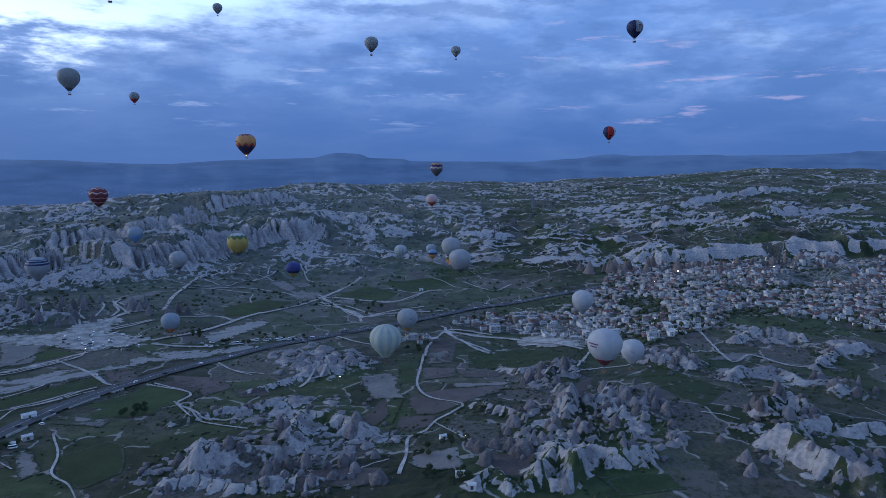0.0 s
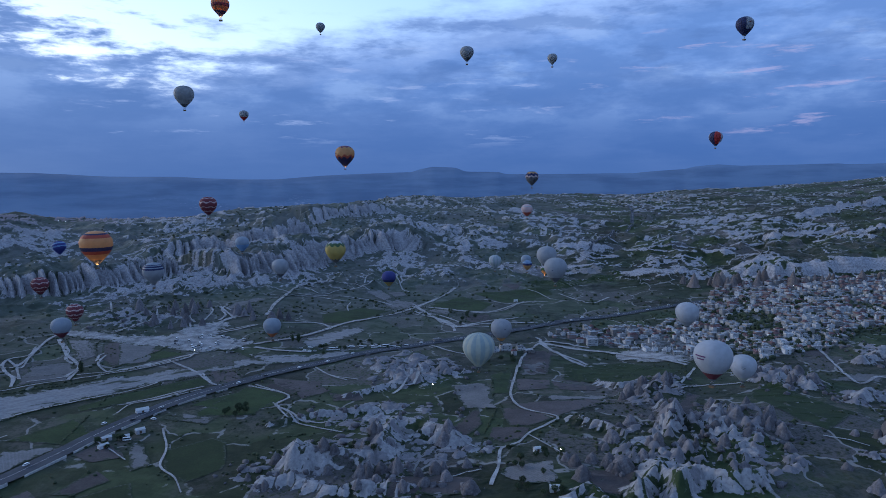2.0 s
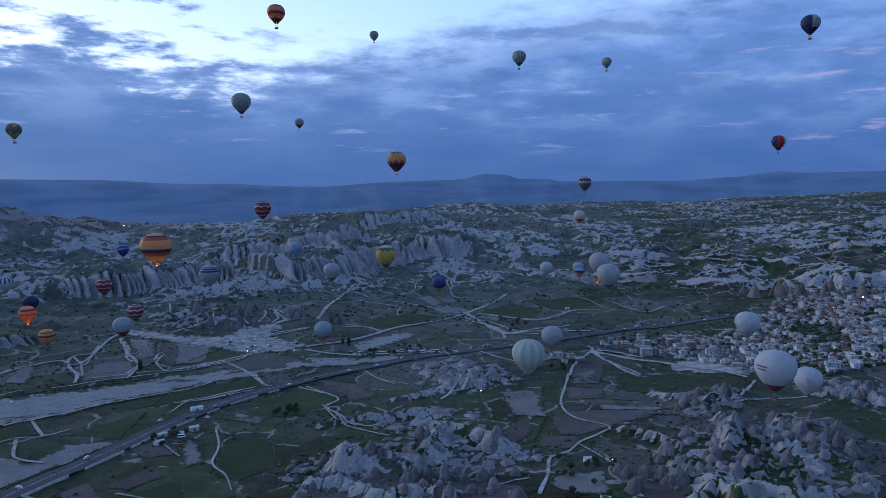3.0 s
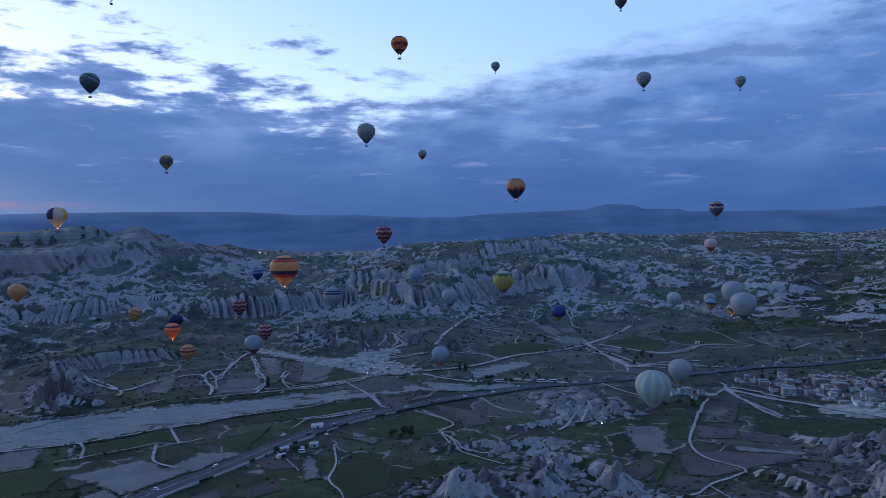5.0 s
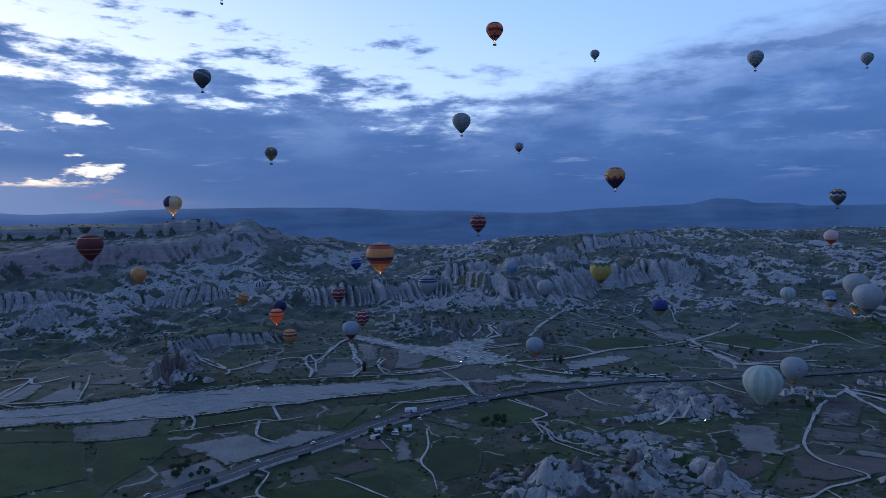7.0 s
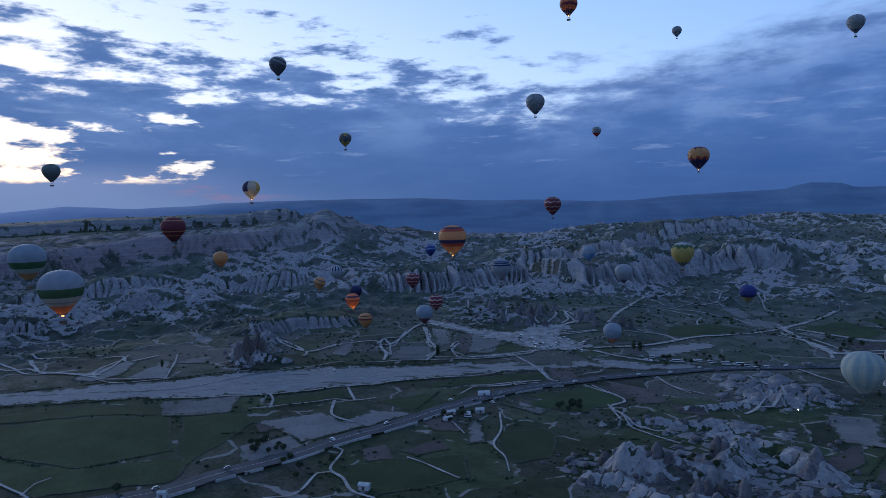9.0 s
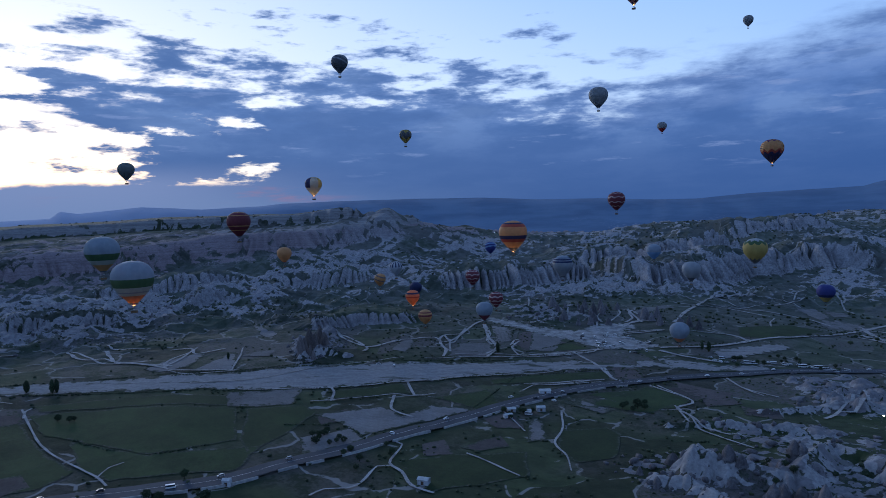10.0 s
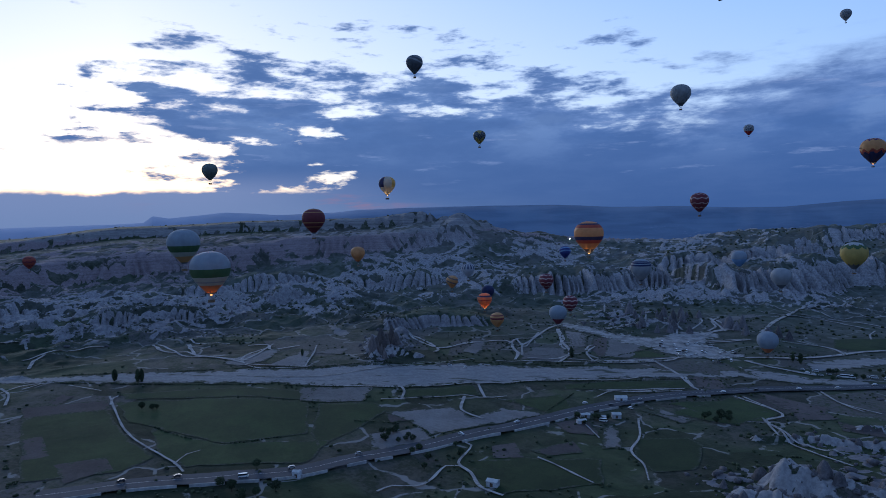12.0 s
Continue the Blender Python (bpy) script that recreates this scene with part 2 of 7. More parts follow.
    rose = calc("MULTIPLY", west, calc("SUBTRACT", 1.0, step(calc("ADD", band, calc("MULTIPLY", mid, 20.0)), 126.0, 136.0)))
    tuff = mix(calc("MULTIPLY", rose, 0.85), tuff, mix(step(calc("ADD", calc("MULTIPLY", fine, 0.5), calc("MULTIPLY", strata, 0.5)), 0.36, 0.62), (0.130, 0.098, 0.106), (0.235, 0.182, 0.190)))
    tuff = mix(calc("MULTIPLY", calc("SUBTRACT", west, rose), 0.9), tuff, mix(step(strata, 0.36, 0.62), (0.115, 0.110, 0.112), (0.215, 0.207, 0.205)))
    slope = calc("MULTIPLY", calc("MULTIPLY", west, step(band, 60.0, 95.0)), step(node("ShaderNodeVectorMath", at, operation="LENGTH").outputs[1], 1640.0, 1560.0))
    floor = mix(calc("MULTIPLY", slope, calc("ADD", 0.18, calc("MULTIPLY", step(mid, 0.42, 0.62), 0.5))), floor, (0.130, 0.121, 0.124))
    edge = calc("ADD", rock, calc("MULTIPLY", calc("SUBTRACT", calc("ADD", calc("MULTIPLY", mid, 0.5), calc("MULTIPLY", fine, 0.5)), 0.5), 1.1))
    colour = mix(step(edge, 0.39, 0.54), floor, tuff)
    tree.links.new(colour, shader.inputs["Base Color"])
    bump = node("ShaderNodeBump", 0.6, 0.9)
    tree.links.new(calc("ADD", mid, calc("MULTIPLY", fine, 0.6)), bump.inputs["Height"])
    tree.links.new(bump.outputs[0], shader.inputs["Normal"])
    return m


GROUND = ground_material()

# ---------------------------------------------------------------- the lie of the land
def lattice(ix, iy, seed):
    """A hash of whole numbers, 0 to 1."""
    n = (ix.astype(np.int64) * 374761393 + iy.astype(np.int64) * 668265263 + seed * 974711) & 0x7FFFFFFF
    n = ((n ^ (n >> 13)) * 1274126177) & 0x7FFFFFFF
    n = ((n ^ (n >> 16)) * 668265263) & 0x7FFFFFFF
    return (n & 0xFFFFF) / float(0xFFFFF)


def vnoise(x, y, seed=0):
    ix, iy = np.floor(x), np.floor(y)
    fx, fy = x - ix, y - iy
    fx, fy = fx * fx * (3 - 2 * fx), fy * fy * (3 - 2 * fy)
    a, b = lattice(ix, iy, seed), lattice(ix + 1, iy, seed)
    c, d = lattice(ix, iy + 1, seed), lattice(ix + 1, iy + 1, seed)
    return (a + (b - a) * fx) * (1 - fy) + (c + (d - c) * fx) * fy


def fbm(x, y, seed=0, octaves=4):
    total, amp = 0.0 * x, 0.5
    for k in range(octaves):
        total = total + amp * vnoise(x, y, seed + k)
        x, y, amp = x * 2.03 + 7.1, y * 2.03 + 3.7, amp * 0.5
    return total


def ridged(x, y, seed=0, octaves=4):
    total, amp = 0.0 * x, 0.55
    for k in range(octaves):
        total = total + amp * (1 - np.abs(2 * vnoise(x, y, seed + k) - 1))
        x, y, amp = x * 2.1 + 5.3, y * 2.1 + 1.9, amp * 0.45
    return total


def smooth(a, b, v):
    u = np.clip((v - a) / (b - a), 0, 1)
    return u * u * (3 - 2 * u)


# Height of the bare land along bearings (degrees left of +y) at distances from the origin.
RANGE = [0, 350, 500, 650, 800, 950, 1100, 1250, 1400, 1600, 2000, 2600, 3400, 4900]
BEARING = {
    -60: [20, 22, 22, 12, 8, 8, 10, 14, 40, 58, 85, 118, 178, 150],
    -27: [20, 22, 22, 12, 8, 8, 10, 14, 40, 58, 85, 122, 176, 150],
    -20: [20, 22, 22, 12, 6, 8, 10, 14, 36, 52, 78, 105, 140, 100],
    -12: [18, 20, 16, 2, -4, -2, 1, 7, 26, 44, 68, 92, 108, 70],
    -5: [16, 18, 10, -8, -15, -12, -8, 0, 15, 36, 58, 85, 96, 20],
    10: [8, 8, 2, -3, -8, -8, -5, 3, 14, 36, 82, 110, 70, 0],
    18: [5, 5, 1, -2, -1, 2, 6, 14, 28, 48, 92, 84, 10, -40],
    25: [2, 2, 0, 0, 6, 13, 18, 25, 42, 54, 92, 60, -40, -60],
    32: [1, 1, 1, 4, 10, 16, 22, 29, 46, 60, 78, 40, -30, -60],
    38: [0, 0, 2, 8, 15, 20, 26, 34, 48, 60, 72, 40, -20, -60],
    42: [0, 0, 3, 11, 18, 23, 29, 38, 58, 80, 92, 56, -20, -60],
    44.5: [0, 0, 5, 14, 20, 25, 32, 42, 66, 104, 104, 70, -20, -60],
    46.2: [0, 0, 6, 16, 22, 26, 34, 46, 78, 114, 112, 80, 0, -60],
    47.8: [0, 0, 6, 16, 22, 26, 34, 48, 86, 138, 140, 100, 10, -60],
    50: [0, 0, 7, 17, 23, 27, 35, 49, 86, 114, 118, 95, 10, -60],
    56: [2, 2, 10, 20, 25, 30, 38, 50, 84, 97, 101, 90, 10, -60],
    65: [4, 4, 14, 24, 28, 34, 42, 50, 76, 92, 97, 80, 10, -60],
    74: [6, 7, 15, 25, 29, 35, 42, 49, 69, 86, 88, 70, 0, -60],
    85: [8, 10, 17, 26, 30, 36, 42, 46, 54, 58, 60, 50, 0, -60],
    130: [14, 14, 18, 24, 28, 32, 36, 40, 42, 42, 42, 36, 20, 0],
    300: [20, 22, 22, 12, 8, 8, 10, 14, 40, 58, 85, 118, 178, 150],
}


def bare(x, y):
    """The smooth land without rocks."""
    r, az = np.hypot(x, y), np.degrees(np.arctan2(-x, y))
    az = np.where(az < -60, az + 360, az)
    keys = sorted(BEARING)
    cols = np.stack([np.interp(r, RANGE, BEARING[k]) for k in keys])
    k = np.clip(np.searchsorted(keys, az, side="right") - 1, 0, len(keys) - 2)
    low, high = np.array(keys)[k], np.array(keys)[k + 1]
    f = np.clip((az - low) / (high - low), 0, 1)
    f = f * f * (3 - 2 * f)
    flat = np.arange(x.size).reshape(x.shape)
    c = cols.reshape(len(keys), -1)
    return c[k, flat] * (1 - f) + c[k + 1, flat] * f


def along(x, y, line):
    """Signed distance to a polyline (positive to its left), the length along it, and how far past its ends."""
    best = np.full(x.shape, 1e9)
    dist, run, over = best.copy(), best.copy(), best * 0
    start = 0.0
    for (ax, ay), (bx, by) in zip(line[:-1], line[1:]):
        dx, dy = bx - ax, by - ay
        size = math.hypot(dx, dy)
        u = ((x - ax) * dx + (y - ay) * dy) / size
        uc = np.clip(u, 0, size)
        gap = np.hypot(x - ax - dx / size * uc, y - ay - dy / size * uc)
        near = gap < best
        side = (dx * (y - ay) - dy * (x - ax)) / size
        best = np.where(near, gap, best)
        dist = np.where(near, np.where(side >= 0, gap, -gap), dist)
        run = np.where(near, start + uc, run)
        past = np.maximum(-u if (ax, ay) == line[0] else 0 * u, u - size if (bx, by) == line[-1] else 0 * u)
        over = np.where(near, np.maximum(past, 0), over)
        start += size
    return dist, run, over, start


def cliff(x, y, line, height, flute, reach, depth, seed, back=160.0):
    """A ribbed tuff cliff: rises to the left of the line. Gives the rise, how bare the rock is and where the ribs stand."""
    d, s, over, total = along(x, y, line)
    run = s
    level = back >= 400  # a hard cap whose top stays level behind the edge
    s = s + 24 * vnoise(x / 32, y / 32, seed + 3) + (0.0 if level else -0.25) * d
    d = d + (22 if level else 40) * (fbm(run / 95, 0 * s + 1.5, seed + 4, 3) - 0.45)
    u = s / flute + 1.3 * vnoise(s / flute / 2.5, 0 * s, seed)
    rib = 1 - np.abs(2 * (u - np.floor(u)) - 1)
    u2 = s / flute * 2.7 + 1.1 * vnoise(s / flute, 0 * s + 3, seed + 1)
    rib2 = 1 - np.abs(2 * (u2 - np.floor(u2)) - 1)
    cell = vnoise(s / flute / 1.3, 0 * s + 9, seed + 2)
    shift = depth * (0.85 * rib * (0.25 + 1.3 * cell) + 0.08 * rib2)
    up = (d + shift - depth * 0.55) / reach
    rise = smooth(0, 1, up) ** 0.85
    ends = smooth(0, 70, total - run) * smooth(0, 70, run) * (1 - smooth(0, 40, over))
    if level:
        crest, cut = height * (0.93 + 0.07 * vnoise(s / 120, 0 * s, seed + 5)), 0 * s
        fall = 1.0 if back >= 410 else 1 - smooth(back * 0.35, back, d)
        rise = 0.5 * rise + 0.5 * smooth(0, 1, up) ** 0.5
    else:
        crest = height * (0.5 + 0.5 * vnoise(run / 60, 0 * s, seed + 5) + 0.35 * vnoise(s / 17, 0 * s, seed + 6))
        mid = np.clip(up, 0, 1.3)
        cut = height * (0.35 + 0.4 * cell) * (1 - rib) ** 1.2 * smooth(0.0, 0.4, mid) * (1 - smooth(0.75, 1.3, mid))
        fall = 1 - smooth(back * 0.35, back, d)
    stone = smooth(0.02, 0.15, up) * (1 - smooth(0.95, 1.5, up + 0.5 * (vnoise(x / 16, y / 16, seed + 7) - 0.5)))
    if level:
        stone = stone * (0.30 + 0.85 * smooth(0.42, 0.66, ridged(x / 27, y / 27, seed + 9, 4)))
    gully = smooth(0.06, 0.30, rib + 0.35 * (vnoise(x / 11, y / 11, seed + 8) - 0.5))
    return np.maximum(rise * crest * fall - cut, 0) * ends, stone * (0.6 + 0.4 * gully if level else 0.25 + 0.85 * gully) * ends, (0 * s if level else smooth(-0.25, 0.05, up) * (1 - smooth(1.0, 1.5, up)) * ends)


# foot line, height, width of a flute, reach of the slope, depth of the flutes, distance at which the top falls back
CLIFFS = {
    "lower_cliff": ([(-508, 978), (-485, 1004), (-447, 1078), (-412, 1156), (-399, 1248), (-362, 1331), (-299, 1428), (-229, 1429)], 36, 14, 50, 34, 260),
    "wall_cliff": ([(-717, 748), (-702, 779), (-684, 811), (-644, 874), (-614, 918), (-588, 975), (-564, 1052)], 27, 11, 40, 26, 200),
    "upper_cliff": ([(-690, 1098), (-655, 1148), (-608, 1205), (-572, 1309), (-537, 1399), (-529, 1594)], 30, 15, 52, 34, 260),
    "back_cliff": ([(-588, 1632), (-511, 1752), (-451, 1843), (-372, 1878)], 24, 19, 54, 34, 240),
    "village_cliff": ([(307, 1214), (354, 1176), (421, 1160), (525, 1168), (628, 1172), (717, 1167), (789, 1157), (884, 1161)], 20, 44, 24, 22, 400),
    "pink_cliff": ([(-1250, -60), (-1238, 115), (-1240, 188), (-1238, 294), (-1231, 388), (-1200, 524), (-1207, 648), (-1141, 780), (-1087, 911), (-1060, 990), (-1080, 1100)], 34, 17, 72, 26, 420),
    "cap_cliff": ([(-1660, -100), (-1650, 120), (-1630, 300), (-1590, 480), (-1499, 683), (-1405, 752), (-1341, 835), (-1268, 946), (-1190, 1050), (-1165, 1120), (-1230, 1290)], 24, 40, 34, 20, 420),
    "left_ledge": ([(-817, 166), (-812, 210), (-805, 264), (-793, 303), (-779, 341)], 14, 10, 22, 14, 120),
    "mid_ledge": ([(-875, 394), (-822, 424), (-831, 479), (-819, 525)], 16, 10, 24, 14, 120),
    "bench_ledge": ([(-905, 560), (-880, 620), (-840, 680), (-800, 745)], 17, 11, 28, 16, 120),
    "hill_ledge": ([(-1010, 330), (-985, 420), (-990, 520), (-960, 600)], 19, 12, 30, 18, 130),
    "west_ledge": ([(-960, 30), (-945, 120), (-950, 210)], 14, 11, 26, 14, 120),
    "foot_ledge": ([(-651, 437), (-620, 462), (-606, 525), (-581, 567), (-554, 608)], 12, 9, 20, 12, 120),
    "far_ledge": ([(664, 1749), (801, 1920), (976, 2008), (1166, 2072)], 14, 20, 46, 22, 200),
    "high_ledge": ([(761, 1504), (908, 1580), (1164, 1743)], 12, 20, 40, 22, 200),
    "right_ledge": ([(420, 1420), (540, 1440), (660, 1480), (800, 1490)], 10, 18, 36, 20, 160),
}
# smooth pale ridges: crest line, height, half width
RIDGES = {
    "ridge_a": ([(-158, 404), (-131, 411), (-107, 421), (-105, 449), (-105, 482), (-82, 473), (-57, 448)], 11, 19),
    "ridge_b": ([(-155, 398), (-163, 419), (-169, 438)], 8, 13),
    "ridge_c": ([(-206, 475), (-190, 489), (-163, 502), (-130, 515)], 4, 9),
    "ridge_d": ([(-168, 550), (-136, 582), (-98, 605)], 4, 10),
    "ridge_e": ([(-169, 377), (-150, 382), (-122, 369), (-99, 373), (-75, 373)], 6, 11),
    "ridge_f": ([(211, 393), (217, 375), (218, 359), (227, 346), (238, 334)], 13, 18),
    "ridge_g": ([(227, 410), (255, 423), (269, 415), (296, 422)], 8, 13),
    "ridge_h": ([(226, 443), (250, 466), (258, 450)], 9, 12),
    "ridge_i": ([(246, 543), (273, 571), (305, 573), (306, 537)], 5, 13),
    "ridge_j": ([(314, 507), (337, 525), (335, 508)], 7, 11),
    "ridge_k": ([(205, 596), (223, 603), (226, 575)], 5, 11),
    "ridge_l": ([(311, 679), (341, 706), (371, 697), (385, 683)], 9, 13),
    "ridge_m": ([(54, 352), (71, 388), (74, 369), (74, 355)], 12, 15),
    "ridge_n": ([(73, 348), (91, 382), (107, 371), (127, 380)], 10, 13),
    "ridge_o": ([(38, 343), (56, 348), (70, 342)], 6, 10),
    "ridge_p": ([(25, 489), (49, 469), (58, 455)], 6, 9),
    "ridge_q": ([(57, 628), (73, 599), (97, 615)], 5, 10),
    "ridge_r": ([(96, 517), (97, 475), (87, 442)], 9, 10),
    "ridge_s": ([(-896, 267), (-870, 301), (-863, 342)], 5, 14),
    "ridge_t": ([(-1004, 245), (-1011, 283), (-959, 300)], 6, 16),
    "ridge_u": ([(-923, 131), (-917, 159), (-908, 181)], 6, 16),
    "ridge_v": ([(-908, 343), (-919, 394), (-848, 397)], 9, 18),
    "ridge_w": ([(-527, 382), (-537, 416), (-511, 425)], 5, 9),
    "ridge_x": ([(345, 589), (396, 640), (431, 651)], 7, 11),
    "ridge_y": ([(18, 351), (29, 364), (38, 350)], 6, 10),
}
# hummocky tuff: centre x, y, half length across and along the sight, turn, height, width of its humps
HUMMOCKS = [
    (-98, 434, 75, 43, 3, 3, 13),
    (104, 435, 64, 68, 1, 11, 12),
    (134, 469, 37, 55, -14, 10, 12),
    (232, 389, 43, 56, 1, 6, 14),
    (-124, 506, 69, 32, 8, 3, 14),
    (-163, 396, 40, 25, -2, 3, 12),
    (-77, 379, 43, 21, -7, 3, 12),
    (351, 712, 33, 68, 5, 6, 14),
    (275, 564, 44, 31, 8, 5, 30),
    (334, 528, 31, 32, 8, 9, 18),
    (406, 657, 49, 49, 5, 8, 18),
    (248, 453, 30, 28, 6, 11, 18),
    (99, 578, 32, 61, -27, 9, 14),
    (214, 606, 30, 52, -1, 8, 16),
    (-578, 436, 30, 83, 49, 10, 14),
    (-876, 494, 106, 122, 48, 9, 20),
    (-884, 398, 70, 87, 43, 9, 20),
    (-803, 210, 68, 69, 45, 8, 20),
    (-945, 646, 123, 129, 47, 10, 22),
    (-831, 801, 118, 137, 47, 10, 22),
    (-1032, 808, 175, 85, 48, 9, 26),
    (-852, 327, 88, 55, 42, 6, 20),
    (-551, 945, 122, 110, 38, 9, 16),
    (-495, 746, 61, 69, 40, 8, 14),
    (-321, 1672, 176, 249, 10, 14, 34),
    (-138, 1583, 149, 218, 7, 12, 34),
    (98, 1537, 100, 183, 1, 10, 30),
    (-6, 2009, 207, 382, 16, 12, 40),
    (465, 1806, 267, 298, -19, 9, 40),
    (-959, 1139, 113, 200, 57, 10, 30),
    (-118, 640, 58, 83, 42, 9, 18),
    (-277, 1322, 82, 109, 21, 8, 20),
    (332, 1205, 132, 74, -14, 10, 16),
]


def domes(x, y, cell, seed, share):
    """Scattered rounded knolls of uneven size, 0 to about 1 high; share: how many cells hold one."""
    x = x + cell * 0.7 * (fbm(x / cell * 1.2, y / cell * 1.2, seed + 11, 3) - 0.44)
    y = y + cell * 0.7 * (fbm(x / cell * 1.2, y / cell * 1.2, seed + 15, 3) - 0.44)
    best = 0 * x
    for i in (-1, 0, 1):
        for j in (-1, 0, 1):
            ix, iy = np.floor(x / cell) + i, np.floor(y / cell) + j
            dx = x - (ix + 0.15 + 0.7 * lattice(ix, iy, seed)) * cell
            dy = y - (iy + 0.15 + 0.7 * lattice(ix, iy, seed + 1)) * cell
            turn = 3.1416 * lattice(ix, iy, seed + 2)
            u, v = dx * np.cos(turn) + dy * np.sin(turn), dy * np.cos(turn) - dx * np.sin(turn)
            rad = cell * (0.34 + 0.42 * lattice(ix, iy, seed + 3))
            d = np.clip(np.hypot(u, v / (0.55 + 0.4 * lattice(ix, iy, seed + 4))) / rad, 0, 1)
            tall = (lattice(ix, iy, seed + 5) < share) * (0.4 + 0.75 * lattice(ix, iy, seed + 6))
            best = np.maximum(best, tall * (1 - d ** (1.6 + 1.6 * lattice(ix, iy, seed + 7))))
    return best


def land(x, y):
    """Height, bareness of the rock, dryness of the scrub and whiteness of the tuff at plan points."""
    x, y = np.asarray(x, float), np.asarray(y, float)
    r = np.hypot(x, y)
    z = bare(x, y)
    far = smooth(900, 1700, r)
    az = np.degrees(np.arctan2(-x, y))
    mesa = smooth(44.5, 47.5, az) * smooth(1240, 1380, r)
    calm = 1 - 0.93 * mesa
    z = z + (fbm(x / 260, y / 260, 11) - 0.47) * (6 + 30 * far * calm) + (fbm(x / 60, y / 60, 17) - 0.47) * (1.2 + 12 * far * calm)
    rock, wall, ribbed, chalk, knob = 0 * z, 0 * z, 0 * z, 0 * z, 0 * z

    def about(line, gap, open_west=False):
        """Which points lie near a line, or anywhere west of it."""
        px, py = [p[0] for p in line], [p[1] for p in line]
        if open_west:
            return x < max(px) + gap
        return (x > min(px) - gap) & (x < max(px) + gap) & (y > min(py) - gap) & (y < max(py) + gap)

    for n, (line, height, flute, reach, depth, back) in enumerate(CLIFFS.values()):
        on = about(line, back + 60 if back < 410 else 150, back >= 410)
        if on.any():
            rise, stone, zone = cliff(x[on], y[on], line, height, flute, reach, depth, 31 + 9 * n, back)
            z[on] += rise
            wall[on], ribbed[on] = np.maximum(wall[on], stone), np.maximum(ribbed[on], zone)
    for n, (line, height, half) in enumerate(RIDGES.values()):
        on = about(line, half * 1.8)
        if not on.any():
            continue
        px, py = x[on], y[on]
        d, s, over, total = along(px, py, line)
        u = s / (half * 0.8) + 1.3 * vnoise(s / half, 0 * s, 601 + n)
        rib = np.abs(2 * (u - np.floor(u)) - 1)
        reach = half * (0.45 + 0.6 * rib * (0.4 + vnoise(s / half / 1.5, np.sign(d), 621 + n)))
        body = np.clip(1 - np.hypot(d, over) / reach, 0, 1)
        z[on] += height * body ** 1.15 * (0.7 + 0.5 * vnoise(s / half / 1.2, 0 * s, 641 + n))
        rock[on] = np.maximum(rock[on], smooth(0.04, 0.22, body + 0.16 * (fbm(px / 7, py / 7, 661 + n) - 0.5)) * (0.72 + 0.5 * rib))
        chalk[on] = np.maximum(chalk[on], smooth(0.0, 0.3, 1 - np.hypot(d, over) / half) * smooth(0.32, 0.46, fbm(px / 17, py / 17, 831)))
    for n, (cx, cy, a, b, turn, height, hump) in enumerate(HUMMOCKS):
        c, s = math.cos(radians(turn)), math.sin(radians(turn))
        u, v = ((x - cx) * c + (y - cy) * s) / a, (-(x - cx) * s + (y - cy) * c) / b
        on = (np.abs(u) < 1.7) & (np.abs(v) < 1.7)
        if not on.any():
            continue
        px, py = x[on], y[on]
        q = np.hypot(u[on], v[on]) + 0.9 * (fbm(px / hump / 1.6, py / hump / 1.6, 71 + n) - 0.47)
        body = 1 - smooth(0.45, 1.05, q)
        if math.hypot(cx, cy) < 760 and cy > 340:
            big, small = domes(px, py, hump * 0.85, 401 + 7 * n, 0.8), domes(px, py, hump * 0.42, 701 + 7 * n, 0.6)
            crowd = smooth(0.33, 0.47, fbm(px / 34, py / 34, 801 + n))
            lump = np.maximum(big, 0.55 * small) * (0.1 + 0.9 * crowd) * body
            wash = smooth(0.55, 0.63, fbm(px / 19, py / 26, 851 + n)) * body
            z[on] += body * height * 0.22 + height * 0.8 * lump
            knob[on] = np.maximum(knob[on], np.maximum(smooth(0.06, 0.16, lump), 0.85 * wash))
            chalk[on] = np.maximum(chalk[on], wash * (1 - smooth(0.25, 0.5, lump)))
            continue
        humps = 0.72 * ridged(px / hump, py / hump, 90 + n, 4) + 0.3 * ridged(px / hump * 2.7, py / hump * 2.2, 190 + n, 3)
        z[on] += body * height * (0.12 + 1.25 * humps ** 2.0) * np.clip(1.3 - q, 0, 1)
        bare_rock = body * smooth(0.52, 0.70, humps + 0.5 * (vnoise(px / hump * 1.9, py / hump * 1.9, 50 + n) - 0.4))
        rock[on] = np.maximum(rock[on], bare_rock)
    # ledges and small outcrops of pale rock all over the upland
    rim = 1150 - 6.6 * np.clip(az, 0, 80)
    hill = smooth(rim - 60, rim + 160, r) * (1 - mesa)
    # badlands: branching gullies with bare flanks and green floors and tops
    wx, wy = x + 26 * (vnoise(x / 50, y / 50, 271) - 0.5), y + 26 * (vnoise(x / 50, y / 50, 272) - 0.5)
    wild = hill * (1 - smooth(1500, 2300, r)) * (0.35 + 0.65 * smooth(0.30, 0.52, fbm(x / 230, y / 230, 281)))
    fin = ridged(wx / 64, wy / 64, 275, 5)
    flank = smooth(0.60, 0.70, fin) * (1 - smooth(0.84, 0.95, fin))
    comb = ridged(x / 15 + 0.4 * y / 15, y / 19, 285, 2)
    z = z + (1 - 0.8 * ribbed) * wild * (24 * (fin - 0.5) + 6.0 * flank * (comb - 0.5))
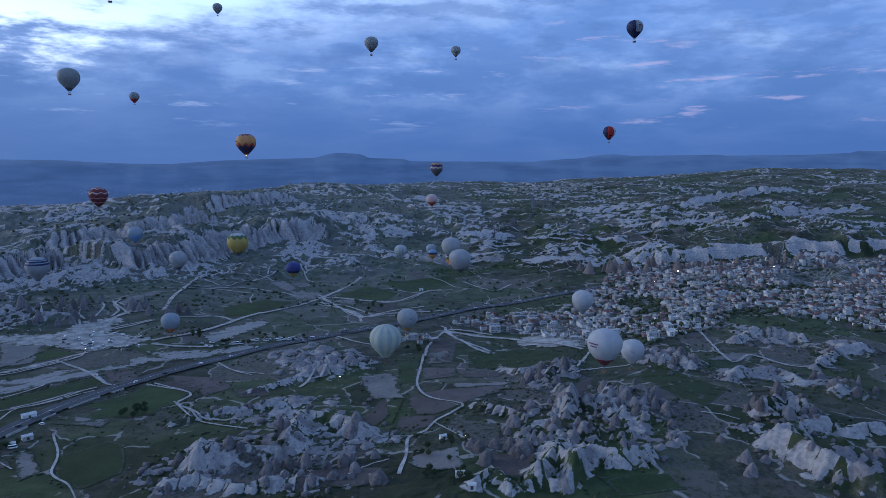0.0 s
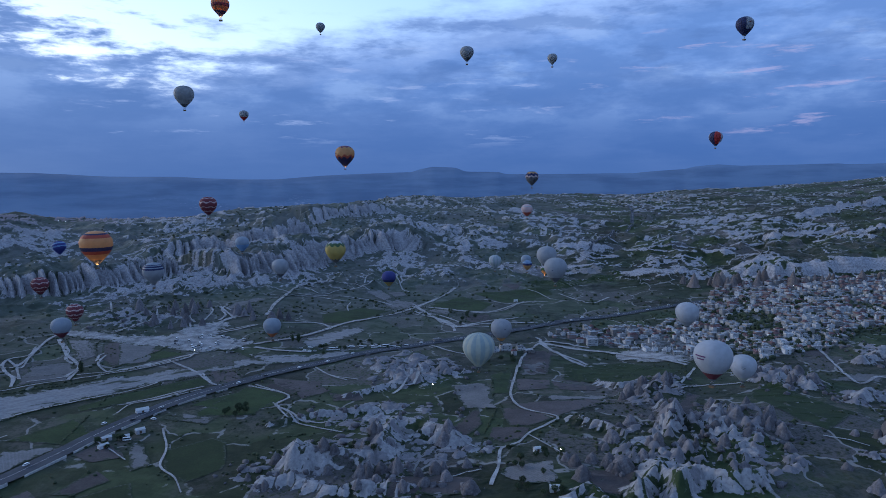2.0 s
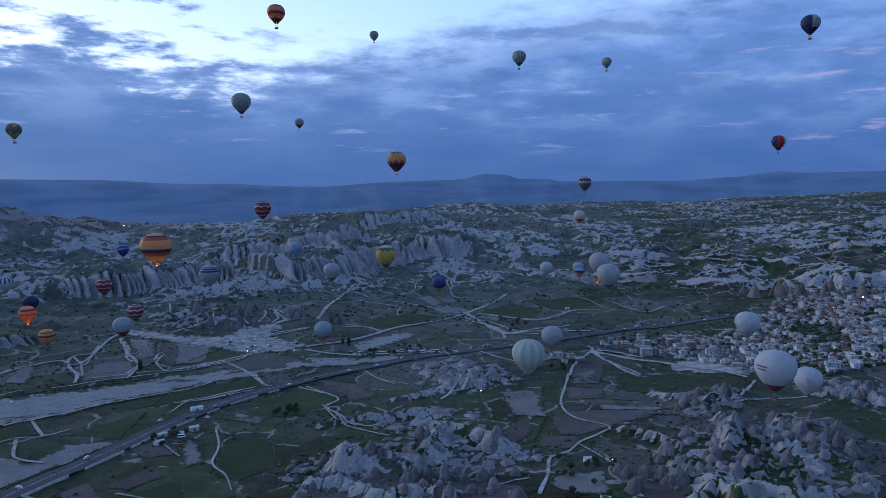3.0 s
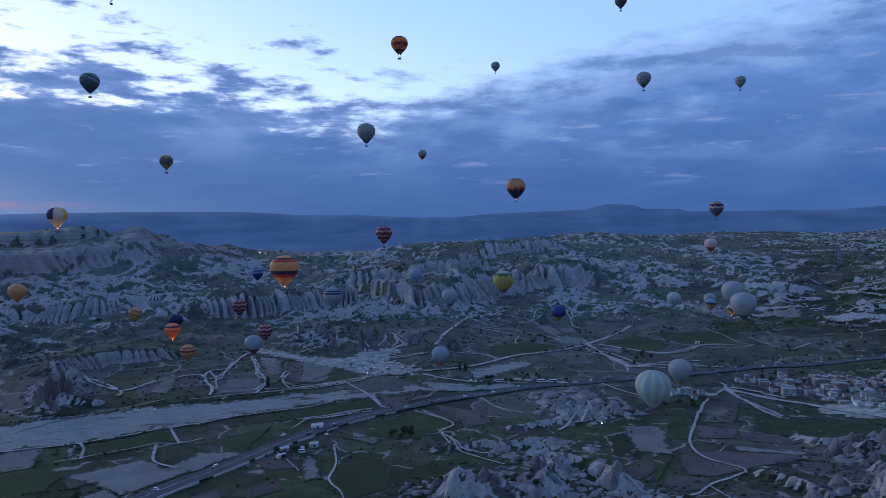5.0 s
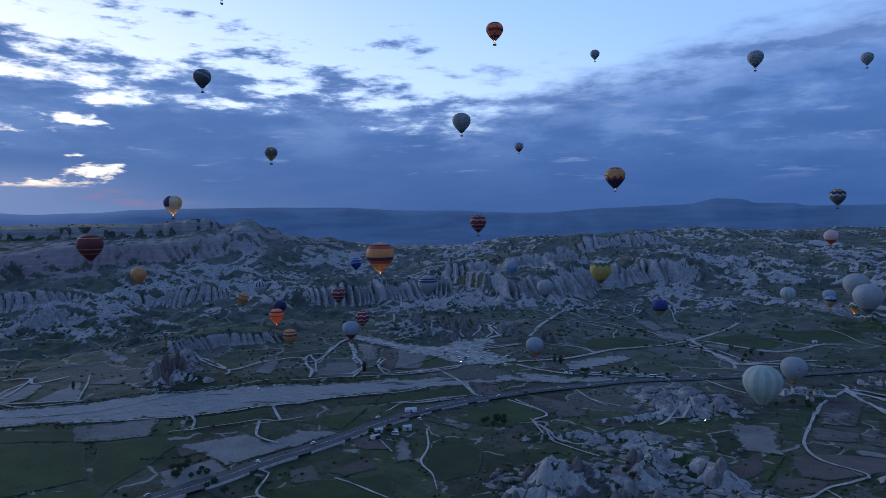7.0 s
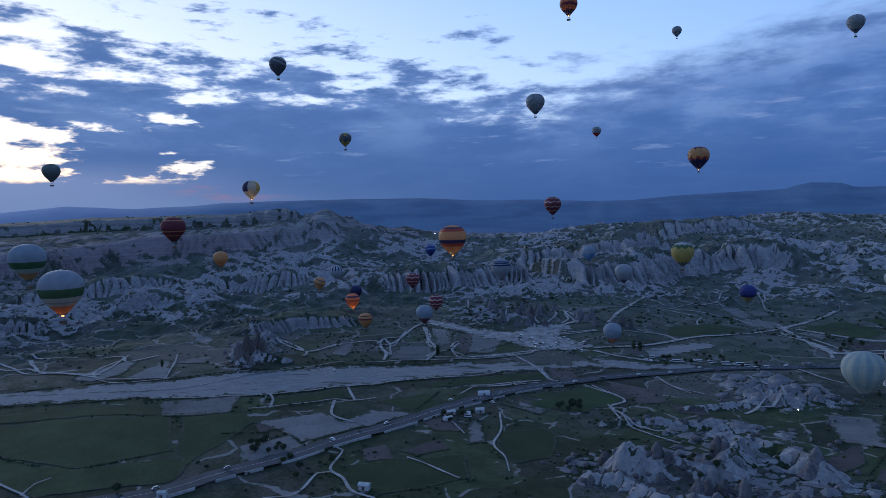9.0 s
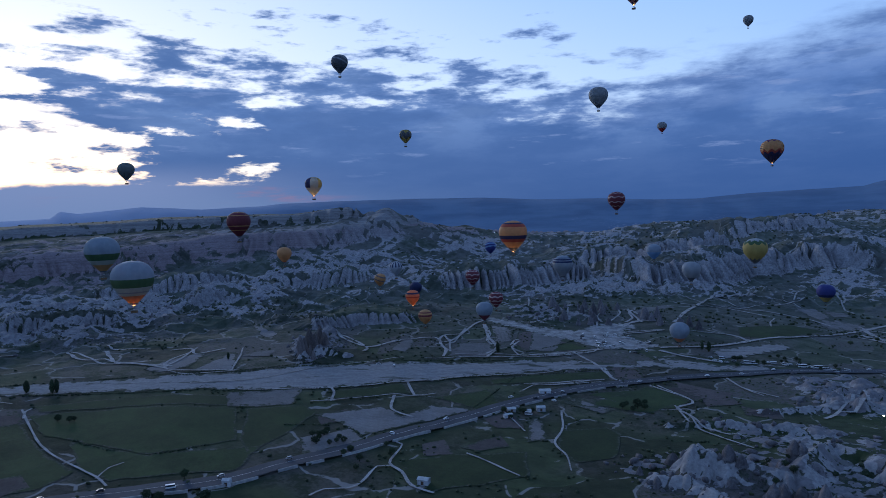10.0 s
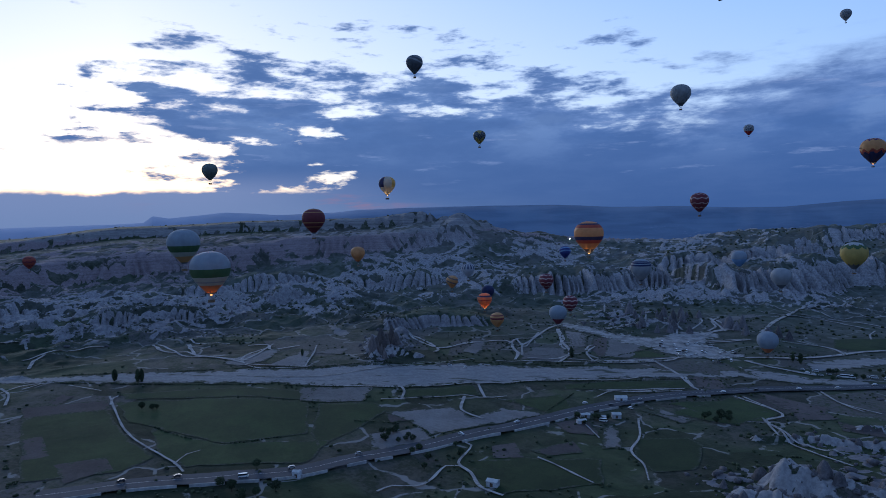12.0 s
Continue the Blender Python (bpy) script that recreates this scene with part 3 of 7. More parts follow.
    rock = np.maximum(rock, wild * flank * (0.05 + 1.0 * smooth(0.35, 0.8, comb)) * (0.42 + 0.9 * (fbm(x / 45, y / 45, 295) - 0.1)))
    east = 1 - smooth(-2, 12, az)  # long level ledges above the village
    ledge = ridged(x / (40 + 75 * east) + 0.4 * y / 40, y / (58 - 20 * east), 211, 5)
    patch = smooth(0.36, 0.62, fbm(x / 210, y / 210, 231))
    out = smooth(0.70, 0.86, ledge) * (0.12 + 0.88 * patch) * hill
    chip = smooth(0.60, 0.74, ridged(x / 13, y / 17, 241, 4)) * (0.08 + 0.92 * smooth(0.42, 0.60, fbm(x / 95, y / 95, 251))) * (1 - 0.8 * smooth(4, 14, az) * (1 - hill))
    chip = chip * (0.35 + 0.65 * hill)
    z = z + 6 * out + 2.0 * chip
    rock = np.maximum(rock * (0.58 + 1.3 * (fbm(x / 14, y / 14, 261) - 0.40)), np.maximum(0.74 * out, 0.80 * chip))
    rock = rock * (1 - 0.18 * smooth(1250, 1600, r) * (1 - smooth(16, 30, az)))
    # ribs and runnels break up the bare patches of the hills
    runnel = ridged(x / 13 + 0.35 * y / 13, y / 15, 331, 3)
    rough = smooth(620, 800, r)
    rock = rock * (1 - rough + rough * (0.60 + 0.80 * runnel))
    z = z + rough * np.clip(rock, 0, 1) * 5.0 * (runnel - 0.55)
    # thin gullies in the darker floor colour part the near tuff into smooth tongues
    bx, by = x + 7 * (vnoise(x / 13, y / 13, 361) - 0.5), y + 7 * (vnoise(x / 13, y / 13, 362) - 0.5)
    vein = np.minimum(np.abs(2 * vnoise(bx / 11, by / 15, 363) - 1), 0.06 + np.abs(2 * vnoise(bx / 5.5, by / 7, 364) - 1))
    seam = (1 - rough) * (1 - smooth(0.03, 0.16, vein))
    knob, rock = knob * (1 - 0.7 * seam), rock * (1 - 0.6 * seam)
    z = z - 1.3 * seam * np.clip(np.maximum(rock, knob), 0, 1)
    rock = np.maximum(np.maximum(rock * (1 - 0.85 * ribbed), knob), wall * (0.86 + 0.3 * (fbm(x / 14, y / 14, 265) - 0.4)))
    crag = smooth(1150, 1220, r) * (1 - smooth(1330, 1420, r)) * smooth(46, 49, az)
    z = z + crag * 13 * (ridged(x / 30, y / 30, 351, 4) - 0.6)
    talus = mesa * (1 - smooth(1520, 1600, r)) * smooth(1340, 1420, r)
    z = z + talus * 13 * (ridged(x / 55, y / 55, 341, 4) - 0.6)
    # worn streaks down the talus under the cap
    streak = ridged(x / 30 + 0.5 * y / 30, (y - x) / 70, 321, 4)
    rock = np.maximum(rock, mesa * (1 - smooth(1560, 1640, r)) * 0.62 * smooth(0.55, 0.75, streak))
    # rills worn down the bare rock
    z = z + np.clip(rock, 0, 1) * (2.3 * (ridged(x / 6.5, y / 8, 311, 3) - 0.55))
    return z, rock, fbm(x / 85, y / 85, 301), chalk


# ---- build the land
def sheet():
    """One sheet of ground all round, finest in the sector the camera sees."""
    az = np.concatenate([np.arange(-37, 12, 0.14), np.arange(12, 56, 0.105), np.arange(56, 91, 0.14), np.arange(91, 323, 3.0)])
    rr = np.concatenate([np.linspace(1, 300, 10)[:-1], np.geomspace(300, 720, 350), np.geomspace(720, 1500, 360)[1:], np.geomspace(1500, 4850, 190)[1:]])
    a, r = np.meshgrid(np.radians(az), rr)
    x, y = -np.sin(a) * r, np.cos(a) * r
    z, rock, dry, chalk = land(x, y)
    n, m = len(rr), len(az)
    me = bpy.data.meshes.new("ground")
    me.vertices.add(n * m)
    me.vertices.foreach_set("co", np.stack([x, y, z], -1).astype(np.float32).ravel())
    i = np.arange((n - 1) * m)
    row, col = i // m, i % m
    nxt = (col + 1) % m
    quads = np.stack([row * m + col, (row + 1) * m + col, (row + 1) * m + nxt, row * m + nxt], -1)[:, ::-1]
    me.loops.add(quads.size)
    me.loops.foreach_set("vertex_index", quads.ravel().astype(np.int32))
    me.polygons.add(len(quads))
    me.polygons.foreach_set("loop_start", np.arange(0, quads.size, 4, dtype=np.int32))
    me.polygons.foreach_set("use_smooth", np.ones(len(quads), bool))
    me.update(calc_edges=True)
    for key, value in (("rock", rock), ("dry", dry), ("chalk", chalk)):
        me.attributes.new(key, "FLOAT", "POINT").data.foreach_set("value", value.astype(np.float32).ravel())
    me.materials.append(GROUND)
    return new("ground", me)


ground = tagged(sheet(), "valley of green scrub and pale eroded tuff ridges", "ground", kind="structure")


def far_hills():
    """The blue hills and plain beyond the valley's rim."""
    m, tree, shader = material("hazy_distance", 1.0)
    node, calc, mix, ramp, step = graph(tree)
    at = node("ShaderNodeNewGeometry").outputs["Position"]
    drawn = node("ShaderNodeVectorMath", at, (1.0, 1.0, 7.0), operation="MULTIPLY").outputs[0]
    a = node("ShaderNodeTexNoise", drawn, None, 0.0022, 6.0, 0.62).outputs[0]
    specks = node("ShaderNodeTexNoise", at, None, 0.045, 2.0, 0.5).outputs[0]
    town = node("ShaderNodeTexNoise", at, None, 0.0018, 2.0, 0.5).outputs[0]
    # hazy air is painted on: blue base tones, paler towards -x below
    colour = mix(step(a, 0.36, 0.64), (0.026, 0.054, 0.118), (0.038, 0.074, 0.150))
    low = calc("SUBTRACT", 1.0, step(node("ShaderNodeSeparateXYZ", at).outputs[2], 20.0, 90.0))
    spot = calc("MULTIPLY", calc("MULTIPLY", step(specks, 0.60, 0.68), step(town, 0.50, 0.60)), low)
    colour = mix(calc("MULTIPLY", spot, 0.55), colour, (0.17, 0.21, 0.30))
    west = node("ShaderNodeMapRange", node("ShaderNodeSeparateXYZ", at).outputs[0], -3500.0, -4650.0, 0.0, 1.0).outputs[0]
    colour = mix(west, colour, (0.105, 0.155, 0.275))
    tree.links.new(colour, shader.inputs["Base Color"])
    # emission of the same blue stands in for light scattered by haze
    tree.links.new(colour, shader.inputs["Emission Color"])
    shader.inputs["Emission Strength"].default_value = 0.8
    az = np.arange(-48, 102, 0.25)
    # height of the skyline in degrees above the level, by bearing
    el = np.interp(az, [-48, -33, -32, -31.5, -29, -23, -22.6, -19, -16, -14.3, -12.5, -11.8, -8.5, -7.8, -5, 2.9, 3.5, 6.4, 7.2, 9.2, 10.2, 11, 14, 18.5, 22.5, 26.4, 30, 35,
                        40, 46, 53, 57, 59, 63.5, 66.3, 68, 70.7, 72.4, 73.6, 74.2, 76.5, 84, 102],
                   [1.3, 1.22, 1.26, 1.1, 0.97, 0.87, 0.95, 0.9, 0.84, 0.97, 0.8, 0.62, 0.41, 0.3, 0.29, 0.28, 0.45, 0.52, 0.85, 0.95, 0.75, 0.5, 0.4, 0.22, -0.1, -0.05, 0.15, 0.2,
                    0.5, 0.55, 0.5, 0.42, 0.25, 0.1, 0.3, 0.4, 0.15, 0.0, 0.2, -0.3, -0.4, -0.5, -0.55])
    el = el + 0.05 * (fbm(az / 1.5, 0 * az, 401) - 0.47)
    rows = [(3350, -70, 0), (3700, -40, 0.12), (4100, -10, 0.45), (4400, 40, 0.8), (4650, 100, 1.0), (4800, 100, 0.98)]
    verts, faces = [], []
    for k, (r, _, f) in enumerate(rows):
        for q, e in zip(az, el):
            top = 178 + 4650 * math.tan(radians(e))
            low = -60
            wob = 26 * (float(vnoise(np.array(q / 1.3), np.array(k * 3.0), 405)) - 0.5) if 0 < k < 4 else 0
            verts.append((-math.sin(radians(q)) * r, math.cos(radians(q)) * r, low + (top - low) * f + wob))
    n = len(az)
    for k in range(len(rows) - 1):
        for i in range(n - 1):
            faces.append((k * n + i + 1, (k + 1) * n + i + 1, (k + 1) * n + i, k * n + i))
    me = bpy.data.meshes.new("far_hills")
    me.from_pydata(verts, [], faces)
    me.polygons.foreach_set("use_smooth", [True] * len(faces))
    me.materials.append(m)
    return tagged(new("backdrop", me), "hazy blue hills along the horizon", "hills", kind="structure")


far_hills()


# ---------------------------------------------------------------- fields, tracks and roads laid on the land
def heights(pts):
    pts = np.asarray(pts, float)
    return land(pts[:, 0], pts[:, 1])[0]


def part(name, bm, stuff, parent, label=""):
    """Links a bmesh as one mesh object under a thing or a part."""
    me = bpy.data.meshes.new(name)
    bm.to_mesh(me)
    bm.free()
    for m in stuff if isinstance(stuff, (list, tuple)) else [stuff]:
        me.materials.append(m)
    ob = new(name, me)
    ob.parent = parent
    return tagged(ob, label)


def ploughed(name, dark, light, rows):
    """Field soil or crop with faint furrows and blotches."""
    m, tree, shader = material(name, 0.95)
    node, calc, mix, ramp, step = graph(tree)
    at = node("ShaderNodeNewGeometry").outputs["Position"]
    luck = node("ShaderNodeObjectInfo").outputs["Random"]
    turn = node("ShaderNodeVectorRotate", at, None, (0, 0, 1), calc("MULTIPLY", luck, 6.28)).outputs[0]
    lines = node("ShaderNodeTexWave", turn, 1.0 / rows, 3.0, 2.0, 1.5).outputs[1]
    a = node("ShaderNodeTexNoise", at, None, 0.035, 6.0, 0.68).outputs[0]
    b = node("ShaderNodeTexNoise", at, None, 0.5, 3.0, 0.6).outputs[0]
    f = calc("ADD", calc("MULTIPLY", a, 0.6), calc("ADD", calc("MULTIPLY", b, 0.28), calc("MULTIPLY", lines, 0.12)))
    colour = mix(step(f, 0.36, 0.66), dark, light)
    tone = calc("ADD", 0.78, calc("MULTIPLY", luck, 0.44))
    colour = mix(1.0, colour, node("ShaderNodeCombineColor", tone, tone, tone).outputs[0], "MULTIPLY")
    tree.links.new(colour, shader.inputs["Base Color"])
    bump = node("ShaderNodeBump", 0.5, 0.25)
    tree.links.new(f, bump.inputs["Height"])
    tree.links.new(bump.outputs[0], shader.inputs["Normal"])
    return m


def gravel_material():
    """Gravel of a dry river, streaked along its course with grassy islands and tyre marks."""
    m, tree, shader = material("river_gravel", 0.95)
    node, calc, mix, ramp, step = graph(tree)
    at = node("ShaderNodeNewGeometry").outputs["Position"]
    turned = node("ShaderNodeVectorRotate", at, None, (0, 0, 1), radians(-52)).outputs[0]
    drawn = node("ShaderNodeVectorMath", turned, (0.16, 1.0, 1.0), operation="MULTIPLY").outputs[0]
    a = node("ShaderNodeTexNoise", drawn, None, 0.09, 4.0, 0.55).outputs[0]
    b = node("ShaderNodeTexNoise", drawn, None, 0.45, 4.0, 0.6).outputs[0]
    c = node("ShaderNodeTexNoise", at, None, 0.4, 3.0, 0.6).outputs[0]
    colour = mix(step(calc("ADD", calc("MULTIPLY", b, 0.6), calc("MULTIPLY", c, 0.4)), 0.36, 0.64), (0.155, 0.152, 0.154), (0.238, 0.233, 0.235))
    colour = mix(step(calc("ADD", calc("MULTIPLY", a, 0.75), calc("MULTIPLY", b, 0.25)), 0.575, 0.61), colour, (0.045, 0.052, 0.036))
    tree.links.new(colour, shader.inputs["Base Color"])
    return m


SOIL = {
    "green": ploughed("young_crop", (0.013, 0.025, 0.008), (0.030, 0.050, 0.015), 1.5),
    "brown": ploughed("ploughed_earth", (0.047, 0.039, 0.039), (0.088, 0.074, 0.072), 2.0),
    "pale": ploughed("fallow_earth", (0.105, 0.10, 0.10), (0.18, 0.173, 0.172), 2.5),
    "gravel": gravel_material(),
    "yard": mottled("village_yards", (0.030, 0.034, 0.030), (0.17, 0.165, 0.165), 22.0, 0.95, 0.1, 4.0),
    "dust": mottled("trodden_dust", (0.13, 0.127, 0.125), (0.33, 0.322, 0.318), 11.0, 0.95, 0.1, 6.0),
}
FIELD_LABEL = {
    "green": ("field", "dark green field of young crop", "field"),
    "brown": ("field", "ploughed field of brown earth", "field"),
    "pale": ("field", "pale fallow field of dry earth", "field"),
    "gravel": ("riverbed", "broad grey gravel bed of a dry river", "riverbed"),
    "yard": ("village_ground", "dusty yards and lanes between the houses", "ground"),
    "dust": ("dust_lot", "pale dusty open ground with parked vehicles", "open ground"),
}


def fray(m, strength):
    """Lets the scrub grow into a patch from its rim, in tufts."""
    tree = m.node_tree
    node, calc, mix, ramp, step = graph(tree)
    shader = next(n for n in tree.nodes if n.type == "BSDF_PRINCIPLED")
    inner = shader.inputs["Base Color"].links[0].from_socket
    at = node("ShaderNodeNewGeometry").outputs["Position"]
    rim = node("ShaderNodeAttribute", attribute_name="rim").outputs["Fac"]
    a = node("ShaderNodeTexNoise", at, None, 0.16, 5.0, 0.65).outputs[0]
    b = node("ShaderNodeTexNoise", at, None, 0.5, 3.0, 0.6).outputs[0]
    wild = mix(step(b, 0.40, 0.62), (0.017, 0.030, 0.015), (0.058, 0.062, 0.048))
    keep = step(calc("ADD", rim, calc("MULTIPLY", calc("SUBTRACT", a, 0.5), strength)), 0.10, 0.30)
    tree.links.new(mix(keep, wild, inner), shader.inputs["Base Color"])


for key, strength in (("brown", 1.3), ("pale", 2.2), ("gravel", 2.0), ("dust", 3.2), ("green", 1.0), ("yard", 2.5)):
    fray(SOIL[key], strength)

PATCHES = []


def field(kind, corners):
    """A patch of ground with a slightly wandering edge, draped on the land."""
    PATCHES.append((kind, corners))
    ring = []
    for (ax, ay), (bx, by) in zip(corners, corners[1:] + corners[:1]):
        n = max(2, int(math.hypot(bx - ax, by - ay) / 7))
        for i in range(n):
            ring.append((ax + (bx - ax) * i / n, ay + (by - ay) * i / n))
    ring = np.array(ring)
    wob = 1.6 if kind in ("green", "brown", "pale") else 5.0
    ring += wob * (np.stack([vnoise(ring[:, 0] / 9, ring[:, 1] / 9, 5), vnoise(ring[:, 0] / 9, ring[:, 1] / 9, 6)], -1) - 0.5) * 2
    bm = bmesh.new()
    bm.faces.new([bm.verts.new((x, y, 0)) for x, y in ring])
    bmesh.ops.triangulate(bm, faces=bm.faces[:])
    for _ in range(5):
        long = [e for e in bm.edges if e.calc_length() > 8.5]
        if not long:
            break
        bmesh.ops.subdivide_edges(bm, edges=long, cuts=1)
        bmesh.ops.triangulate(bm, faces=[f for f in bm.faces if len(f.verts) > 3])
    flat = np.array([v.co[:2] for v in bm.verts])
    zs = heights(flat)
    rim = np.min(np.stack([np.hypot(flat[:, 0] - a, flat[:, 1] - b) for a, b in ring]), 0) / (14.0 if kind in ("dust", "gravel", "yard") else 8.0)
    for v, z in zip(bm.verts, zs):
        v.co.z = z + {"green": 0.28, "brown": 0.34, "pale": 0.38, "gravel": 0.4, "dust": 0.45, "yard": 0.2}[kind]
    bmesh.ops.recalc_face_normals(bm, faces=bm.faces)
    if sum(f.normal.z for f in bm.faces) < 0:
        bmesh.ops.reverse_faces(bm, faces=bm.faces)
    name, label, category = FIELD_LABEL[kind]
    me = bpy.data.meshes.new(name)
    bm.to_mesh(me)
    bm.free()
    me.attributes.new("rim", "FLOAT", "POINT").data.foreach_set("value", np.clip(rim, 0, 1).astype(np.float32))
    me.materials.append(SOIL[kind])
    return tagged(new(name, me), label, category, "fields on the valley floor" if name == "field" else "", "structure")


def spline(pts, gap=5.0):
    """Points at even steps along a smooth curve through pts."""
    p = [Vector((*a, 0)) for a in pts]
    p = [p[0] * 2 - p[1]] + p + [p[-1] * 2 - p[-2]]
    out = []
    for a, b, c, d in zip(p, p[1:], p[2:], p[3:]):
        n = max(1, int((c - b).length / gap))
        for i in range(n):
            t = i / n
            out.append(0.5 * (2 * b + (c - a) * t + (2 * a - 5 * b + 4 * c - d) * t * t + (3 * b - a - 3 * c + d) * t ** 3))
    return out + [p[-2]]


ASPHALT = mottled("worn_asphalt", (0.034, 0.039, 0.050), (0.050, 0.056, 0.069), 12.0, 0.85, 0.02, 20.0)
TRACK_DIRT = mottled("pale_track_dirt", (0.18, 0.175, 0.172), (0.36, 0.35, 0.342), 8.0, 0.95, 0.08, 7.0)
VERGE = mottled("roadside_gravel", (0.085, 0.083, 0.080), (0.19, 0.186, 0.18), 6.0, 0.95, 0.05, 7.0)
ROAD_PAINT = mottled("road_paint", (0.55, 0.55, 0.53), (0.72, 0.72, 0.70), 2.0, 0.7)
CONCRETE = mottled("weathered_concrete", (0.26, 0.255, 0.25), (0.42, 0.41, 0.40), 3.0, 0.85, 0.03, vary=0.12)


def ribbon(name, pts, left, right, lift, m, thick=0.0, ragged=0.0):
    """A strip along a curve, from left to right of it, following the land."""
    pts = spline(pts) if len(pts) > 1 else pts
    side = []
    for i, p in enumerate(pts):
        d = (pts[min(i + 1, len(pts) - 1)] - pts[max(i - 1, 0)]).normalized()
        side.append(Vector((-d.y, d.x, 0)))
    bm = bmesh.new()
    rows = []
    flat = np.array([p[:2] for p in pts])
    base = heights(flat)
    noise_l, noise_r = vnoise(flat[:, 0] / 11, flat[:, 1] / 11, 8) - 0.5, vnoise(flat[:, 0] / 11, flat[:, 1] / 11, 9) - 0.5
    for p, n, z, nl, nr in zip(pts, side, base, noise_l, noise_r):
        a, b = p + n * (left + ragged * nl), p + n * (right + ragged * nr)
        rows.append((bm.verts.new((a.x, a.y, z + lift)), bm.verts.new((b.x, b.y, z + lift))))
    for (a, b), (c, d) in zip(rows, rows[1:]):
        bm.faces.new((b, d, c, a))
    if thick:
        geo = bmesh.ops.extrude_face_region(bm, geom=bm.faces[:])["geom"]
        bmesh.ops.translate(bm, verts=[v for v in geo if isinstance(v, bmesh.types.BMVert)], vec=(0, 0, thick))
    bmesh.ops.recalc_face_normals(bm, faces=bm.faces)
    if not thick and sum(f.normal.z for f in bm.faces) < 0:
        bmesh.ops.reverse_faces(bm, faces=bm.faces)
    me = bpy.data.meshes.new(name)
    bm.to_mesh(me)
    bm.free()
    me.materials.append(m)
    return new(name, me)


def track(kind, width, pts):
    if kind == "asphalt":
        ob = ribbon("road", pts, width / 2, -width / 2, 1.1, ASPHALT)
        tagged(ob, "grey asphalt road with pale verges", "road", kind="structure")
        for side in (1, -1):
            verge = ribbon("verge", pts, side * (width / 2 + 0.45), side * (width / 2 - 0.1), 0.95, VERGE, 0, 0.4)
            tagged(verge, "pale gravel verge of the road", "verge", kind="structure")
        if width > 7:
            line = ribbon("road_line", pts, 0.09, -0.09, 1.16, ROAD_PAINT)
            tagged(line, "white centre line painted on the asphalt", "road marking", kind="structure")
        return ob
    near = sum(math.hypot(*p) for p in pts) / len(pts)
    width *= 0.6 if near < 520 else 0.8 if near < 700 else 1.15
    ob = ribbon("dirt_track", pts, width / 2, -width / 2, 0.8, TRACK_DIRT, 0, width * 0.45)
    return tagged(ob, "pale winding dirt track worn into the tuff", "track", "dirt tracks", "structure")


field("green", [(-545, 161), (-504, 228), (-458, 277), (-404, 247), (-418, 195), (-481, 166), (-497, 157)])
field("green", [(-453, 284), (-428, 319), (-412, 318), (-389, 273), (-381, 243), (-403, 249)])
field("green", [(-475, 167), (-418, 194), (-396, 235), (-385, 254), (-362, 224), (-399, 163), (-428, 156)])
field("green", [(-563, 168), (-529, 235), (-487, 288), (-463, 280), (-507, 230), (-546, 168)])
field("green", [(-549, 100), (-534, 152), (-460, 149), (-425, 155), (-415, 130), (-432, 84)])
field("brown", [(-571, 103), (-555, 157), (-533, 153), (-549, 100)])
field("brown", [(-566, 117), (-586, 131), (-578, 138), (-564, 125)])
field("brown", [(-449, 104), (-441, 130), (-421, 129), (-417, 103)])
field("pale", [(-490, 296), (-461, 337), (-438, 315), (-460, 279)])
field("green", [(-443, 357), (-416, 410), (-394, 401), (-428, 345)])
field("pale", [(-411, 314), (-387, 361), (-360, 358), (-364, 394), (-334, 413), (-348, 337), (-355, 315), (-383, 319)])
field("pale", [(-380, 280), (-372, 319), (-348, 312), (-355, 265)])
field("green", [(-376, 409), (-359, 458), (-327, 435), (-332, 414)])
field("brown", [(-293, 347), (-287, 382), (-269, 372), (-279, 351)])
field("brown", [(-319, 401), (-310, 429), (-282, 406), (-298, 393)])
field("green", [(-303, 305), (-290, 333), (-254, 371), (-230, 340), (-260, 289), (-286, 294)])
field("brown", [(-315, 335), (-309, 350), (-286, 336), (-300, 322)])
field("pale", [(-463, 521), (-477, 559), (-454, 578), (-428, 551)])
field("pale", [(-498, 472), (-525, 511), (-521, 530), (-483, 479)])
field("pale", [(-507, 642), (-487, 646), (-445, 601), (-450, 581)])
field("pale", [(-296, 477), (-254, 480), (-255, 469), (-293, 472)])
field("brown", [(-214, 555), (-198, 577), (-185, 565), (-204, 539)])
field("green", [(-277, 482), (-266, 562), (-223, 541), (-230, 496)])
field("brown", [(-257, 570), (-229, 582), (-213, 562), (-215, 548)])
field("brown", [(-317, 588), (-298, 608), (-286, 584), (-293, 566)])
field("pale", [(-79, 587), (-46, 606), (-32, 523), (-57, 526)])
field("brown", [(-15, 752), (18, 761), (11, 656), (-18, 650)])
field("brown", [(-20, 626), (15, 632), (10, 589), (-18, 577)])
field("brown", [(-17, 536), (59, 559), (45, 527), (14, 497), (-4, 512)])
field("pale", [(11, 562), (64, 570), (59, 559), (11, 546)])
field("brown", [(-31, 526), (-10, 521), (12, 494), (-4, 477), (-19, 479)])
field("brown", [(-32, 478), (-5, 474), (-7, 455), (-25, 447), (-33, 459)])
field("pale", [(-21, 402), (10, 410), (13, 378), (-6, 377), (-22, 392)])
field("brown", [(-91, 387), (-61, 396), (-35, 390), (-42, 369), (-86, 363)])
field("brown", [(26, 394), (60, 395), (51, 356), (30, 360)])
field("green", [(-46, 637), (-26, 662), (-23, 570), (-38, 569)])
field("green", [(28, 705), (91, 718), (137, 660), (104, 619), (26, 637)])
